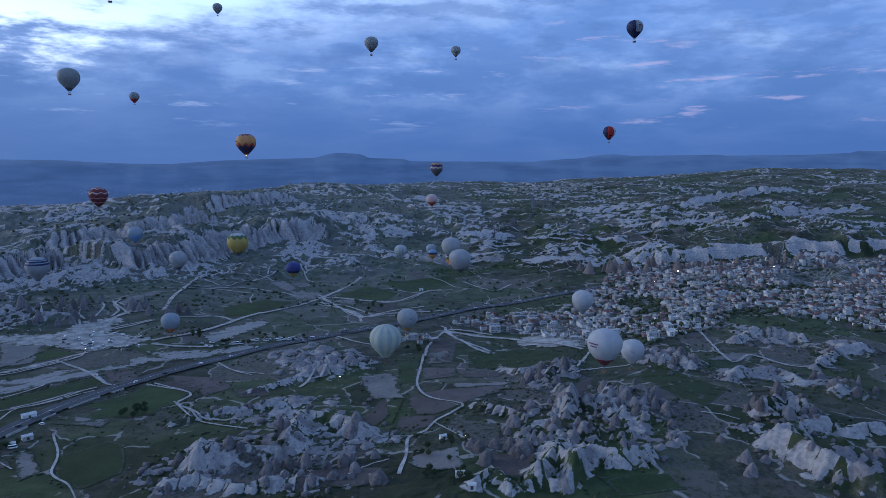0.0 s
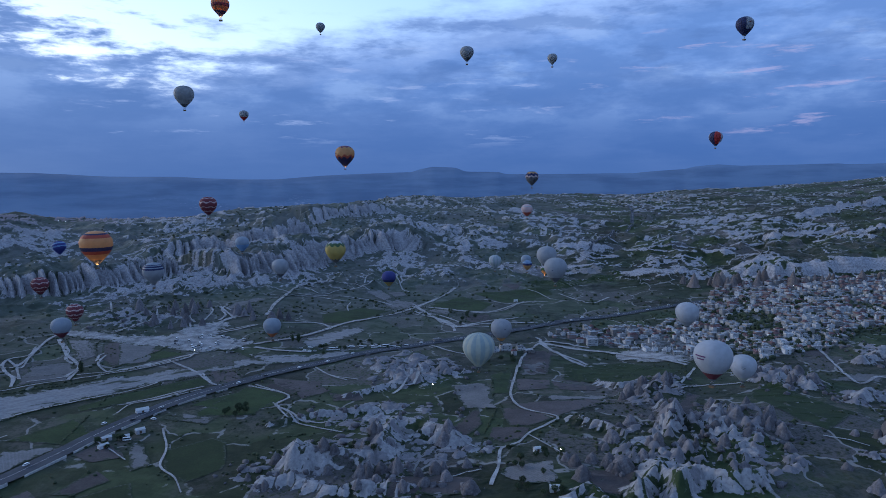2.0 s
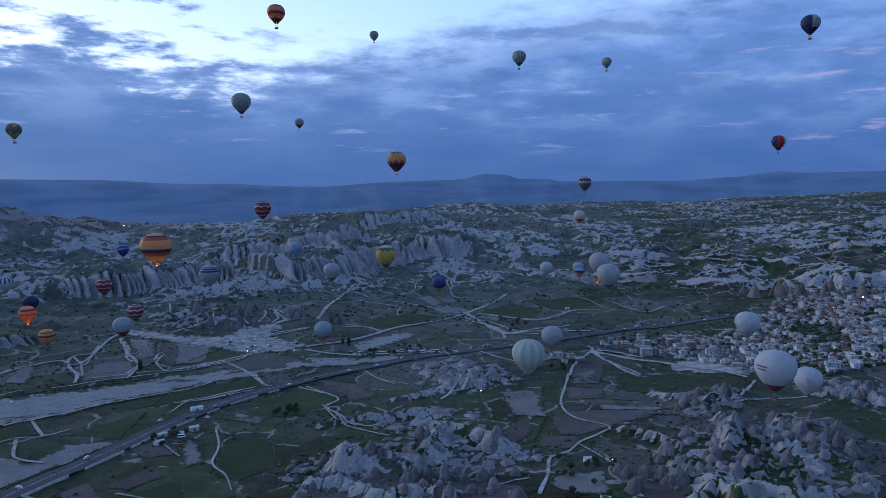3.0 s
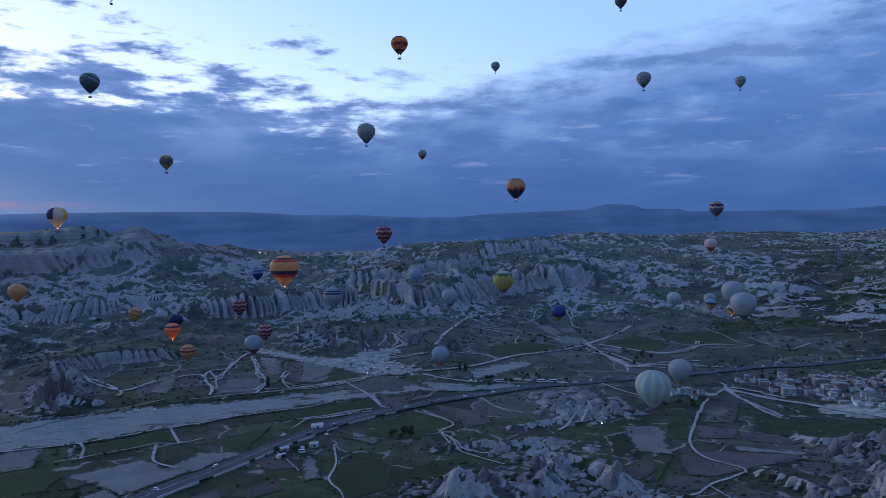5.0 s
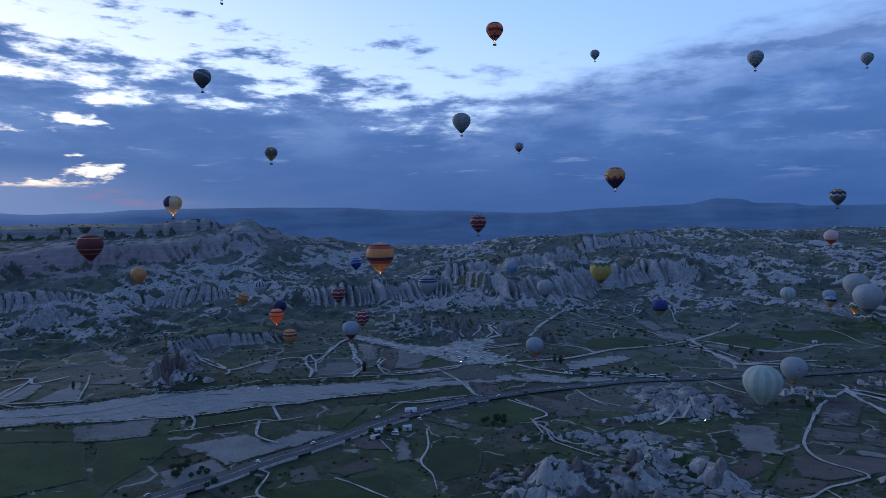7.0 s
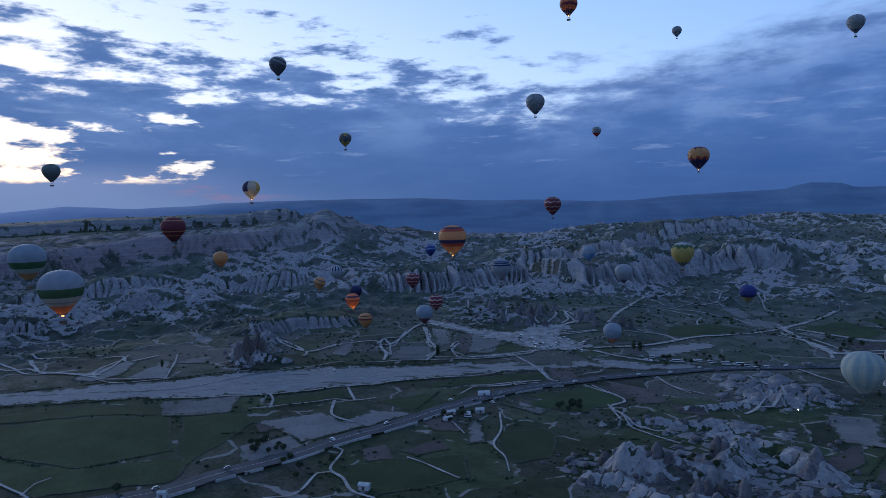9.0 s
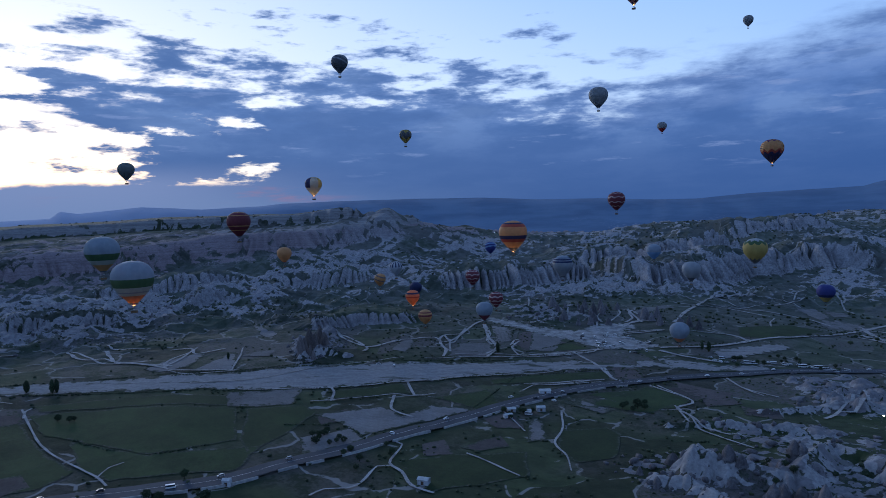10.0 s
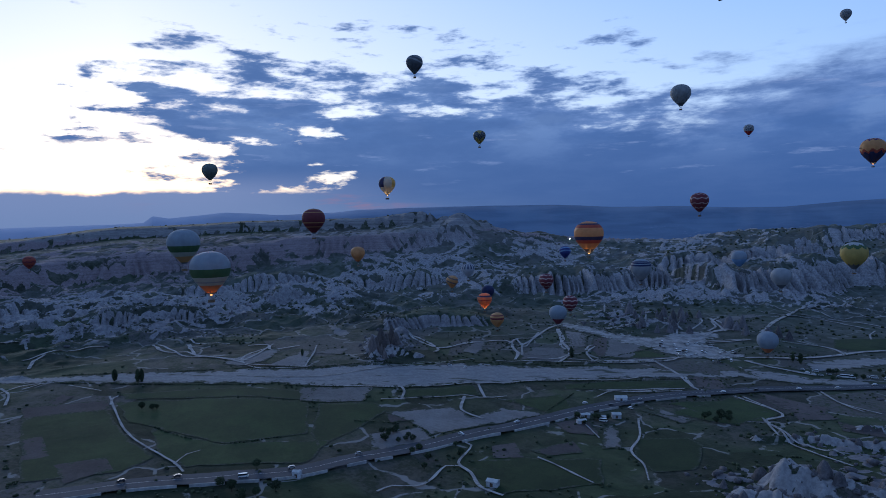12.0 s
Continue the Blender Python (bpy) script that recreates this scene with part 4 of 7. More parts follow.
field("green", [(25, 361), (47, 358), (41, 345), (27, 355)])
field("brown", [(15, 623), (61, 611), (53, 593), (19, 589)])
field("green", [(-167, 1008), (-87, 1045), (-76, 1055), (-109, 978)])
field("green", [(-108, 1093), (17, 1156), (25, 1104), (-42, 1051), (-85, 1067)])
field("green", [(-20, 1203), (107, 1254), (169, 1284), (132, 1211), (17, 1138)])
field("brown", [(-111, 929), (-68, 948), (-79, 907)])
field("pale", [(-80, 1347), (-29, 1365), (30, 1315), (9, 1231), (-49, 1264)])
field("pale", [(60, 1306), (128, 1323), (117, 1265), (59, 1280)])
field("brown", [(-69, 1170), (-29, 1174), (-36, 1125)])
field("green", [(-296, 867), (-255, 930), (-215, 929), (-245, 827), (-279, 824)])
field("green", [(-260, 419), (-237, 447), (-224, 439), (-205, 397), (-219, 378), (-242, 388)])
field("pale", [(-299, 486), (-255, 484), (-259, 475), (-296, 480)])
field("green", [(-289, 506), (-259, 564), (-221, 549), (-220, 518), (-248, 502)])
field("green", [(-342, 504), (-314, 582), (-302, 567), (-327, 510)])
field("brown", [(-320, 594), (-301, 614), (-281, 592), (-298, 569)])
field("pale", [(-293, 425), (-282, 428), (-257, 397), (-263, 386)])
field("green", [(194, 595), (233, 513), (195, 465), (182, 487), (170, 549)])
field("green", [(90, 356), (130, 358), (137, 341), (97, 334)])
field("brown", [(495, 794), (551, 805), (531, 766), (476, 751)])
field("brown", [(278, 737), (319, 757), (295, 714), (270, 707)])
field("pale", [(-462, 666), (-416, 658), (-390, 605), (-407, 583)])
field("pale", [(-238, 1002), (-190, 1015), (-195, 970), (-229, 964)])
field("pale", [(-495, 289), (-463, 340), (-436, 312), (-465, 272)])
field("gravel", [(-688, 45), (-675, 101), (-639, 140), (-607, 198), (-564, 273), (-536, 323), (-507, 382), (-447, 471), (-379, 560), (-336, 602), (-304, 619), (-301, 613), (-343, 554), (-385, 481), (-433, 389), (-458, 347), (-515, 275), (-569, 204), (-620, 136), (-645, 98), (-669, 44)])
field("green", [(-168, 981), (-125, 1065), (-70, 1021), (-84, 962), (-139, 971)])
field("green", [(-105, 1095), (-4, 1149), (-3, 1054), (-55, 1028)])
field("pale", [(-233, 978), (-224, 1017), (-187, 1009), (-198, 969)])
field("pale", [(-157, 965), (-124, 957), (-139, 936)])
field("brown", [(-92, 927), (-70, 941), (-62, 908), (-85, 897)])
field("brown", [(-467, 641), (-446, 667), (-413, 626), (-409, 580), (-437, 598)])
field("green", [(-404, 579), (-411, 642), (-367, 640)])
field("green", [(-373, 477), (-358, 516), (-315, 580), (-300, 560), (-343, 496), (-365, 471)])
field("brown", [(-302, 594), (-295, 608), (-278, 582), (-292, 564)])
field("dust", [(-547, 680), (-466, 683), (-426, 699), (-421, 754), (-398, 781), (-379, 761), (-377, 719), (-317, 704), (-332, 669), (-362, 644), (-401, 655), (-443, 651), (-524, 655)])
field("dust", [(88, 768), (122, 776), (157, 730), (156, 696), (120, 702), (90, 733)])
field("gravel", [(-311, 633), (-258, 666), (-223, 683), (-249, 643), (-302, 616)])
field("pale", [(-236, 990), (-188, 984), (-194, 958)])
field("pale", [(-462, 520), (-479, 555), (-452, 574), (-433, 561), (-425, 532), (-448, 504)])
field("pale", [(-493, 629), (-480, 647), (-443, 601), (-447, 583)])
field("brown", [(-467, 641), (-420, 648), (-400, 642), (-406, 574), (-432, 594)])
field("brown", [(-16, 747), (9, 750), (9, 713), (-15, 698)])
field("pale", [(-15, 692), (9, 710), (10, 655), (-15, 646)])
field("pale", [(-157, 965), (-125, 942), (-130, 932), (-163, 952)])
field("brown", [(-105, 926), (-67, 948), (-70, 902), (-94, 887)])
field("gravel", [(-274, 739), (-229, 818), (-216, 799), (-240, 721), (-262, 700)])
field("gravel", [(-307, 657), (-249, 675), (-210, 708), (-202, 684), (-269, 630)])
field("pale", [(-587, 330), (-601, 356), (-548, 325), (-554, 305), (-565, 291)])
field("pale", [(-468, 274), (-489, 301), (-463, 337), (-439, 316)])
field("brown", [(-407, 312), (-402, 340), (-381, 330), (-391, 306)])
field("pale", [(-582, 352), (-590, 370), (-578, 389), (-563, 367)])
field("pale", [(-721, 437), (-643, 430), (-626, 411), (-653, 414)])
field("pale", [(-596, 264), (-609, 282), (-618, 315), (-616, 333), (-579, 297), (-580, 271)])
field("brown", [(-573, 118), (-587, 132), (-579, 138), (-560, 123)])
field("brown", [(-505, 94), (-504, 106), (-465, 105), (-467, 89)])
field("brown", [(-186, 558), (-156, 558), (-147, 544), (-174, 536)])
field("brown", [(-260, 591), (-202, 590), (-194, 559), (-227, 560)])
field("brown", [(-71, 458), (-48, 527), (-40, 487), (-57, 447)])
field("brown", [(24, 391), (36, 403), (41, 376)])
field("brown", [(96, 493), (126, 569), (135, 564), (108, 468)])
field("pale", [(251, 612), (290, 645), (318, 643), (300, 617)])
MAIN = [(-407, 88), (-391, 136), (-371, 177), (-355, 211), (-349, 254), (-341, 303), (-335, 349), (-328, 399), (-319, 455), (-304, 511), (-283, 562), (-246, 619), (-213, 664), (-154, 736), (-95, 795), (-36, 849), (30, 919), (83, 955), (183, 993), (251, 1036), (301, 1055)]
track("asphalt", 14.5, MAIN)
track("dirt", 5.2, [(-316, 693), (-286, 738), (-255, 817), (-213, 895), (-186, 969), (-156, 1064), (-144, 1134)])
track("asphalt", 9, [(107, 1472), (132, 1566), (182, 1691), (237, 1814), (257, 1893), (309, 2316), (276, 2410), (168, 2797)])
track("dirt", 3.1, [(-182, 929), (-144, 908), (-117, 871), (-105, 833)])
track("dirt", 3.1, [(-189, 974), (-156, 977), (-116, 958), (-78, 956), (-53, 982), (-29, 1032), (-3, 1054)])
track("dirt", 3.1, [(-108, 854), (-67, 904), (-27, 928)])
track("dirt", 2.5, [(-449, 514), (-425, 544), (-396, 569), (-358, 631)])
track("dirt", 3.7, [(-20, 686), (-22, 612), (-22, 560), (-10, 520), (16, 496), (9, 480), (-4, 464), (-12, 444), (-23, 436), (-23, 407), (-26, 378)])
track("dirt", 2.5, [(-283, 455), (-261, 423), (-249, 396), (-230, 381), (-215, 363)])
track("dirt", 3.7, [(-152, 680), (-115, 635), (-110, 592), (-121, 579), (-127, 561)])
track("dirt", 1.9, [(-224, 525), (-201, 504), (-186, 486), (-154, 481)])
track("dirt", 3.1, [(3, 799), (21, 755), (41, 729), (53, 707)])
track("dirt", 3.1, [(156, 675), (121, 592), (93, 563), (72, 555)])
track("dirt", 5.6, [(0, 806), (40, 784), (83, 768), (119, 726), (151, 687)])
track("dirt", 2.5, [(-561, 160), (-530, 156), (-479, 151), (-442, 154), (-409, 160), (-392, 160)])
track("dirt", 1.9, [(-406, 159), (-416, 170), (-417, 179)])
track("dirt", 2.5, [(-496, 299), (-474, 323), (-447, 362), (-420, 414), (-394, 470), (-359, 518), (-346, 550)])
track("dirt", 1.9, [(-433, 327), (-414, 363), (-401, 388), (-388, 398), (-382, 417)])
track("dirt", 2.5, [(-417, 417), (-388, 398)])
track("dirt", 3.1, [(-399, 386), (-377, 363), (-354, 364)])
track("dirt", 2.5, [(-450, 359), (-438, 354), (-424, 340)])
track("dirt", 3.1, [(-330, 323), (-322, 323), (-315, 312), (-306, 297), (-291, 294), (-273, 285), (-257, 287)])
track("dirt", 2.5, [(-303, 295), (-308, 289), (-299, 270), (-298, 259), (-307, 248), (-306, 237)])
track("dirt", 1.9, [(-316, 424), (-295, 412), (-278, 401)])
track("dirt", 2.5, [(-282, 343), (-265, 342), (-248, 339), (-234, 337)])
track("dirt", 2.5, [(-265, 566), (-218, 546), (-220, 522), (-201, 506), (-177, 482)])
track("dirt", 1.9, [(-224, 634), (-200, 610), (-169, 600)])
track("dirt", 3.1, [(-321, 586), (-295, 561), (-275, 582)])
track("dirt", 2.5, [(-341, 496), (-319, 526), (-302, 553)])
track("dirt", 2.5, [(-396, 572), (-359, 629)])
track("dirt", 3.7, [(-311, 682), (-279, 679), (-248, 688)])
track("dirt", 2.5, [(-588, 472), (-527, 463), (-525, 503), (-515, 540), (-507, 548), (-482, 529), (-465, 519)])
track("dirt", 3.1, [(-501, 541), (-489, 544), (-495, 567), (-525, 631), (-533, 665)])
track("dirt", 3.1, [(-518, 641), (-472, 595), (-438, 567), (-431, 541)])
track("dirt", 1.9, [(-432, 584), (-442, 603), (-442, 611)])
track("dirt", 2.5, [(-488, 691), (-470, 723), (-475, 749), (-454, 779)])
track("dirt", 3.7, [(-424, 843), (-394, 814), (-397, 774), (-399, 741)])
track("dirt", 2.5, [(-371, 961), (-324, 983), (-262, 990), (-218, 972)])
track("dirt", 1.9, [(-316, 817), (-285, 818), (-263, 808)])
track("dirt", 3.1, [(-375, 729), (-347, 771)])
track("dirt", 2.5, [(-383, 1039), (-307, 1042), (-287, 1115)])
track("dirt", 3.1, [(-180, 942), (-135, 919), (-91, 868)])
track("dirt", 3.1, [(-188, 980), (-111, 862), (-72, 884), (0, 909)])
track("dirt", 3.1, [(-483, 1077), (-434, 1176), (-388, 1451), (-353, 1425)])
track("dirt", 2.5, [(-586, 278), (-608, 290), (-629, 325)])
track("dirt", 3.1, [(-603, 285), (-577, 281), (-543, 324)])
track("dirt", 3.1, [(-641, 254), (-612, 272), (-589, 279)])
track("dirt", 2.5, [(-713, 122), (-730, 151), (-731, 195)])
track("dirt", 1.9, [(-617, 109), (-625, 125)])
track("dirt", 2.5, [(298, 739), (277, 614), (308, 634), (329, 599), (367, 591)])
track("dirt", 2.5, [(185, 600), (137, 598), (122, 576)])
track("dirt", 1.9, [(-221, 522), (-192, 487), (-172, 475), (-144, 465)])
track("dirt", 1.9, [(-335, 474), (-336, 497), (-318, 519), (-308, 543)])
track("dirt", 3.7, [(-374, 615), (-333, 590), (-303, 567)])
track("dirt", 3.1, [(-398, 570), (-368, 625), (-357, 645)])
track("dirt", 2.5, [(35, 1112), (79, 1046), (115, 1086)])
track("dirt", 2.5, [(-86, 1048), (-39, 1020), (-22, 1045)])
track("dirt", 1.9, [(-437, 606), (-428, 581), (-415, 568), (-398, 561), (-380, 588), (-360, 625), (-362, 646)])
track("dirt", 2.5, [(-457, 478), (-431, 522), (-407, 546), (-398, 561)])
track("dirt", 2.5, [(-518, 608), (-503, 580), (-512, 564), (-494, 538), (-468, 520), (-452, 500)])
track("dirt", 1.9, [(-512, 564), (-482, 545), (-497, 573)])
track("dirt", 1.9, [(-494, 554), (-460, 518)])
track("dirt", 2.5, [(-510, 635), (-480, 607), (-463, 581), (-437, 566), (-423, 533)])
track("dirt", 1.9, [(-345, 490), (-319, 515), (-300, 545)])
track("dirt", 1.9, [(-443, 778), (-417, 736)])
track("dirt", 2.5, [(-384, 719), (-373, 743), (-351, 771)])
track("dirt", 2.5, [(-391, 750), (-397, 789), (-388, 804), (-362, 813)])
track("dirt", 3.1, [(-435, 846), (-387, 794)])
track("dirt", 2.5, [(-509, 767), (-499, 798)])
track("dirt", 1.9, [(-499, 798), (-467, 747)])
track("dirt", 1.9, [(-587, 766), (-533, 747), (-576, 813)])
track("dirt", 2.5, [(-485, 682), (-476, 718), (-479, 732)])
track("dirt", 2.5, [(-376, 950), (-339, 967), (-306, 962), (-288, 960)])
track("dirt", 2.5, [(-410, 936), (-376, 950)])
track("dirt", 2.5, [(-326, 795), (-286, 820), (-260, 799)])
track("dirt", 1.9, [(-359, 1064), (-306, 1080)])
track("dirt", 1.9, [(-268, 899), (-277, 925), (-281, 956)])
track("dirt", 1.9, [(-265, 1200), (-235, 1112), (-217, 1085)])
track("dirt", 2.5, [(-239, 1128), (-237, 1181), (-219, 1178)])
track("dirt", 1.9, [(-305, 1074), (-279, 1064)])
track("dirt", 3.1, [(-180, 945), (-156, 915), (-128, 895), (-107, 861)])
track("dirt", 1.9, [(-223, 632), (-201, 610), (-180, 597)])
track("dirt", 2.5, [(-259, 569), (-218, 546), (-218, 529), (-219, 519), (-201, 506)])
track("dirt", 2.5, [(-124, 753), (-97, 726), (-80, 716)])
track("dirt", 3.1, [(-127, 886), (-110, 860), (-74, 883)])
track("dirt", 1.9, [(-144, 973), (-109, 959), (-81, 950), (-49, 977), (-25, 1033), (16, 1054)])
track("dirt", 1.9, [(-20, 1137), (2, 1116), (20, 1073)])
track("dirt", 3.7, [(4, 809), (14, 772), (27, 744), (38, 719), (51, 696)])
track("dirt", 3.7, [(9, 812), (34, 805), (62, 794)])
track("dirt", 2.5, [(-2, 824), (4, 809), (-15, 726), (-19, 674)])
track("dirt", 3.1, [(-121, 640), (-120, 590), (-124, 572)])
track("dirt", 1.9, [(-51, 444), (-36, 439), (-21, 438)])
track("dirt", 1.9, [(-57, 390), (-34, 403)])
track("dirt", 2.5, [(-5, 458), (7, 439), (25, 410)])
track("dirt", 1.9, [(186, 452), (200, 446), (208, 438)])
track("dirt", 1.9, [(-614, 94), (-622, 103), (-627, 115), (-622, 130)])
track("dirt", 2.5, [(-582, 94), (-607, 99), (-626, 96)])
track("dirt", 2.5, [(-789, 113), (-789, 134), (-782, 134)])
track("dirt", 2.5, [(-685, 123), (-709, 130), (-720, 141)])
track("dirt", 2.5, [(-710, 235), (-668, 233), (-659, 252), (-645, 255), (-590, 286)])
track("dirt", 3.1, [(-685, 263), (-645, 255)])
track("dirt", 1.9, [(-608, 140), (-579, 158)])
track("dirt", 1.9, [(-541, 156), (-555, 161), (-558, 166)])
track("dirt", 2.5, [(-647, 310), (-639, 328), (-618, 322), (-620, 354)])
track("dirt", 1.9, [(-543, 319), (-583, 350), (-611, 369)])
track("dirt", 2.5, [(-516, 450), (-526, 462), (-577, 476), (-590, 471)])
track("dirt", 2.5, [(-525, 463), (-521, 509)])
track("dirt", 1.9, [(-533, 276), (-507, 333), (-499, 389), (-471, 463)])
track("dirt", 4.0, [(-357, 819), (-366, 859), (-377, 909), (-381, 967), (-383, 1032), (-371, 1060), (-350, 1094)])
track("dirt", 2, [(-381, 967), (-412, 982), (-437, 971), (-456, 948)])
track("dirt", 2, [(-378, 1020), (-342, 987), (-325, 1017), (-303, 1053)])
track("dirt", 2, [(-380, 965), (-388, 926), (-407, 907)])
track("dirt", 3, [(-403, 781), (-408, 808), (-426, 833), (-430, 859)])
track("dirt", 2.5, [(-425, 760), (-443, 780), (-451, 800)])
track("dirt", 2, [(-419, 772), (-432, 819), (-451, 846)])
track("dirt", 3, [(-193, 998), (-169, 954), (-141, 901), (-118, 864), (-61, 869)])
track("dirt", 3, [(-165, 977), (-125, 963), (-68, 957)])
track("dirt", 2, [(-296, 1093), (-300, 1138), (-267, 1170)])
track("dirt", 2.5, [(-235, 1135), (-255, 1206), (-231, 1234)])
track("dirt", 2, [(-639, 472), (-637, 484), (-631, 497)])
track("dirt", 3, [(-594, 280), (-605, 299), (-640, 334)])
track("dirt", 2.5, [(-581, 277), (-558, 285), (-542, 322)])
track("dirt", 2, [(-701, 270), (-686, 273), (-666, 298)])
track("dirt", 2, [(-707, 238), (-671, 243), (-642, 247), (-622, 280)])
field("pale", [(-416, 832), (-395, 906), (-410, 912), (-425, 877), (-426, 848)])
field("pale", [(-282, 1045), (-239, 997), (-232, 1024), (-266, 1090)])
field("pale", [(-253, 1074), (-230, 1091), (-215, 1060), (-229, 1027)])
field("pale", [(-223, 986), (-178, 1001), (-176, 971), (-220, 956)])


# ---------------------------------------------------------------- hot air balloons
def fabric(name, colour, through=0.42):
    """Thin coated nylon: dull sheen, a little light comes through."""
    m, tree, shader = material(name, 0.6)
    node, calc, mix, ramp, step = graph(tree)
    at = node("ShaderNodeTexCoord").outputs["Object"]
    a = node("ShaderNodeTexNoise", at, None, 0.25, 4.0, 0.6).outputs[0]
    soft = mix(step(a, 0.3, 0.7), tuple(c * 0.86 for c in colour), colour)
    tree.links.new(soft, shader.inputs["Base Color"])
    veil = node("ShaderNodeBsdfTranslucent", soft)
    both = node("ShaderNodeMixShader", through, shader.outputs[0], veil.outputs[0])
    tree.links.new(both.outputs[0], tree.nodes["Material Output"].inputs[0])
    return m


DYE = {
    "white": fabric("white_nylon", (0.47, 0.49, 0.53)), "grey": fabric("grey_white_nylon", (0.37, 0.39, 0.42)),
    "slate": fabric("slate_nylon", (0.33, 0.345, 0.36)), "dark": fabric("charcoal_nylon", (0.155, 0.165, 0.185)),
    "moss": fabric("dark_green_nylon", (0.20, 0.23, 0.22)), "orange": fabric("orange_nylon", (0.62, 0.235, 0.11)),
    "amber": fabric("amber_nylon", (0.60, 0.34, 0.15)), "yellow": fabric("yellow_nylon", (0.50, 0.39, 0.13)),
    "red": fabric("red_nylon", (0.45, 0.05, 0.05)), "maroon": fabric("maroon_nylon", (0.20, 0.055, 0.07)),
    "rust": fabric("brick_red_nylon", (0.38, 0.10, 0.07)), "pink": fabric("pale_pink_nylon", (0.62, 0.48, 0.47)),
    "navy": fabric("navy_nylon", (0.04, 0.048, 0.125)), "blue": fabric("royal_blue_nylon", (0.065, 0.075, 0.26)),
    "sky": fabric("light_blue_nylon", (0.24, 0.38, 0.58)), "mist": fabric("pale_blue_nylon", (0.33, 0.38, 0.44)),
    "green": fabric("green_nylon", (0.085, 0.15, 0.07)), "cream": fabric("cream_nylon", (0.50, 0.52, 0.45)),
    "mint": fabric("pale_green_nylon", (0.36, 0.43, 0.44)), "purple": fabric("purple_nylon", (0.13, 0.05, 0.15)),
}
DYES = list(DYE)
WICKER = mottled("brown_wicker", (0.10, 0.06, 0.03), (0.22, 0.14, 0.08), 0.5, 0.85, 0.05)
STEEL = mottled("burner_steel", (0.22, 0.22, 0.23), (0.4, 0.4, 0.42), 0.6, 0.35, metal=0.9)
ROPE = mottled("suspension_rope", (0.06, 0.06, 0.06), (0.12, 0.12, 0.12), 0.5, 0.8)


def flame_material():
    m, tree, shader = material("burner_flame", 1.0)
    shader.inputs["Base Color"].default_value = (0.9, 0.4, 0.1, 1)
    shader.inputs["Emission Color"].default_value = (1.0, 0.42, 0.10, 1)
    shader.inputs["Emission Strength"].default_value = 5.0
    return m


FLAME = flame_material()
# the envelope's outline: height and radius in diameters, from the crown to the mouth
OUTLINE = [(0.43, 0.0), (0.428, 0.08), (0.415, 0.17), (0.38, 0.27), (0.32, 0.365), (0.235, 0.44), (0.13, 0.487), (0.02, 0.5), (-0.10, 0.488),
           (-0.22, 0.442), (-0.34, 0.365), (-0.45, 0.27), (-0.53, 0.195), (-0.59, 0.14), (-0.62, 0.115)]


def tube(bm, a, b, radius, sides=5):
    a, b = Vector(a), Vector(b)
    turn = (b - a).to_track_quat("Z", "Y").to_matrix().to_4x4()
    bmesh.ops.create_cone(bm, cap_ends=True, segments=sides, radius1=radius, radius2=radius, depth=(b - a).length,
                          matrix=Matrix.Translation((a + b) / 2) @ turn)


def block(bm, x, y, z, sx, sy, sz, turn=0.0):
    return bmesh.ops.create_cube(bm, size=1, matrix=Matrix.Translation((x, y, z)) @ Matrix.Rotation(turn, 4, "Z") @ Matrix.Diagonal((sx, sy, sz, 1)))["verts"]


def envelope_mesh(size, pattern):
    """A gored envelope, each panel in the dye that pattern(v, g) names: v 0 at the crown to 1 at the mouth, g turns round."""
    gores, fine, rows = 20, 3, 34
    cols = gores * fine
    zs, rs = [p[0] for p in OUTLINE], [p[1] for p in OUTLINE]
    run = np.concatenate([[0], np.cumsum(np.hypot(np.diff(zs), np.diff(rs)))])
    at = np.linspace(0, run[-1], rows + 1)
    z, r = np.interp(at, run, zs), np.interp(at, run, rs)
    bm = bmesh.new()
    ring = []
    for i in range(rows + 1):
        line = []
        for j in range(cols):
            bulge = 1 + 0.022 * (abs(math.sin(math.pi * j / fine)) if j % fine else 0.0) * (1 if i < rows else 0)
            q = 2 * math.pi * j / cols
            line.append(bm.verts.new((math.cos(q) * max(r[i], 0.002) * bulge * size, math.sin(q) * max(r[i], 0.002) * bulge * size, z[i] * size)))
        ring.append(line)
    for i in range(rows):
        for j in range(cols):
            f = bm.faces.new((ring[i][j], ring[i + 1][j], ring[i + 1][(j + 1) % cols], ring[i][(j + 1) % cols]))
            f.material_index = DYES.index(pattern((i + 0.5) / rows, j / cols))
            f.smooth = True
    return bm


def bands(*stops, wave=0.0, waves=6, zig=0.0, teeth=10, slant=0.0):
    """Level bands of dye down to the given heights, waving, toothed or slanting."""
    def pattern(v, g):
        w = v + wave * math.sin(2 * math.pi * waves * g) + zig * (abs(2 * ((g * teeth) % 1) - 1) - 0.5) + slant * math.sin(2 * math.pi * g)
        for low, dye in stops:
            if w < low:
                return dye
        return stops[-1][1]
    return pattern


def stripes(first, second, count=10, top=0.0, cap="white", low=1.0, foot="white"):
    def pattern(v, g):
        if v < top:
            return cap
        if v > low:
            return foot
        return first if int(g * count * 2) % 2 else second
    return pattern


def panels(ground_dye, other, third, high=0.25, low=0.7):
    def pattern(v, g):
        if high < v < low:
            k = int(g * 6)
            return (ground_dye, other, third)[k % 3]
        return ground_dye if v <= high else third
    return pattern


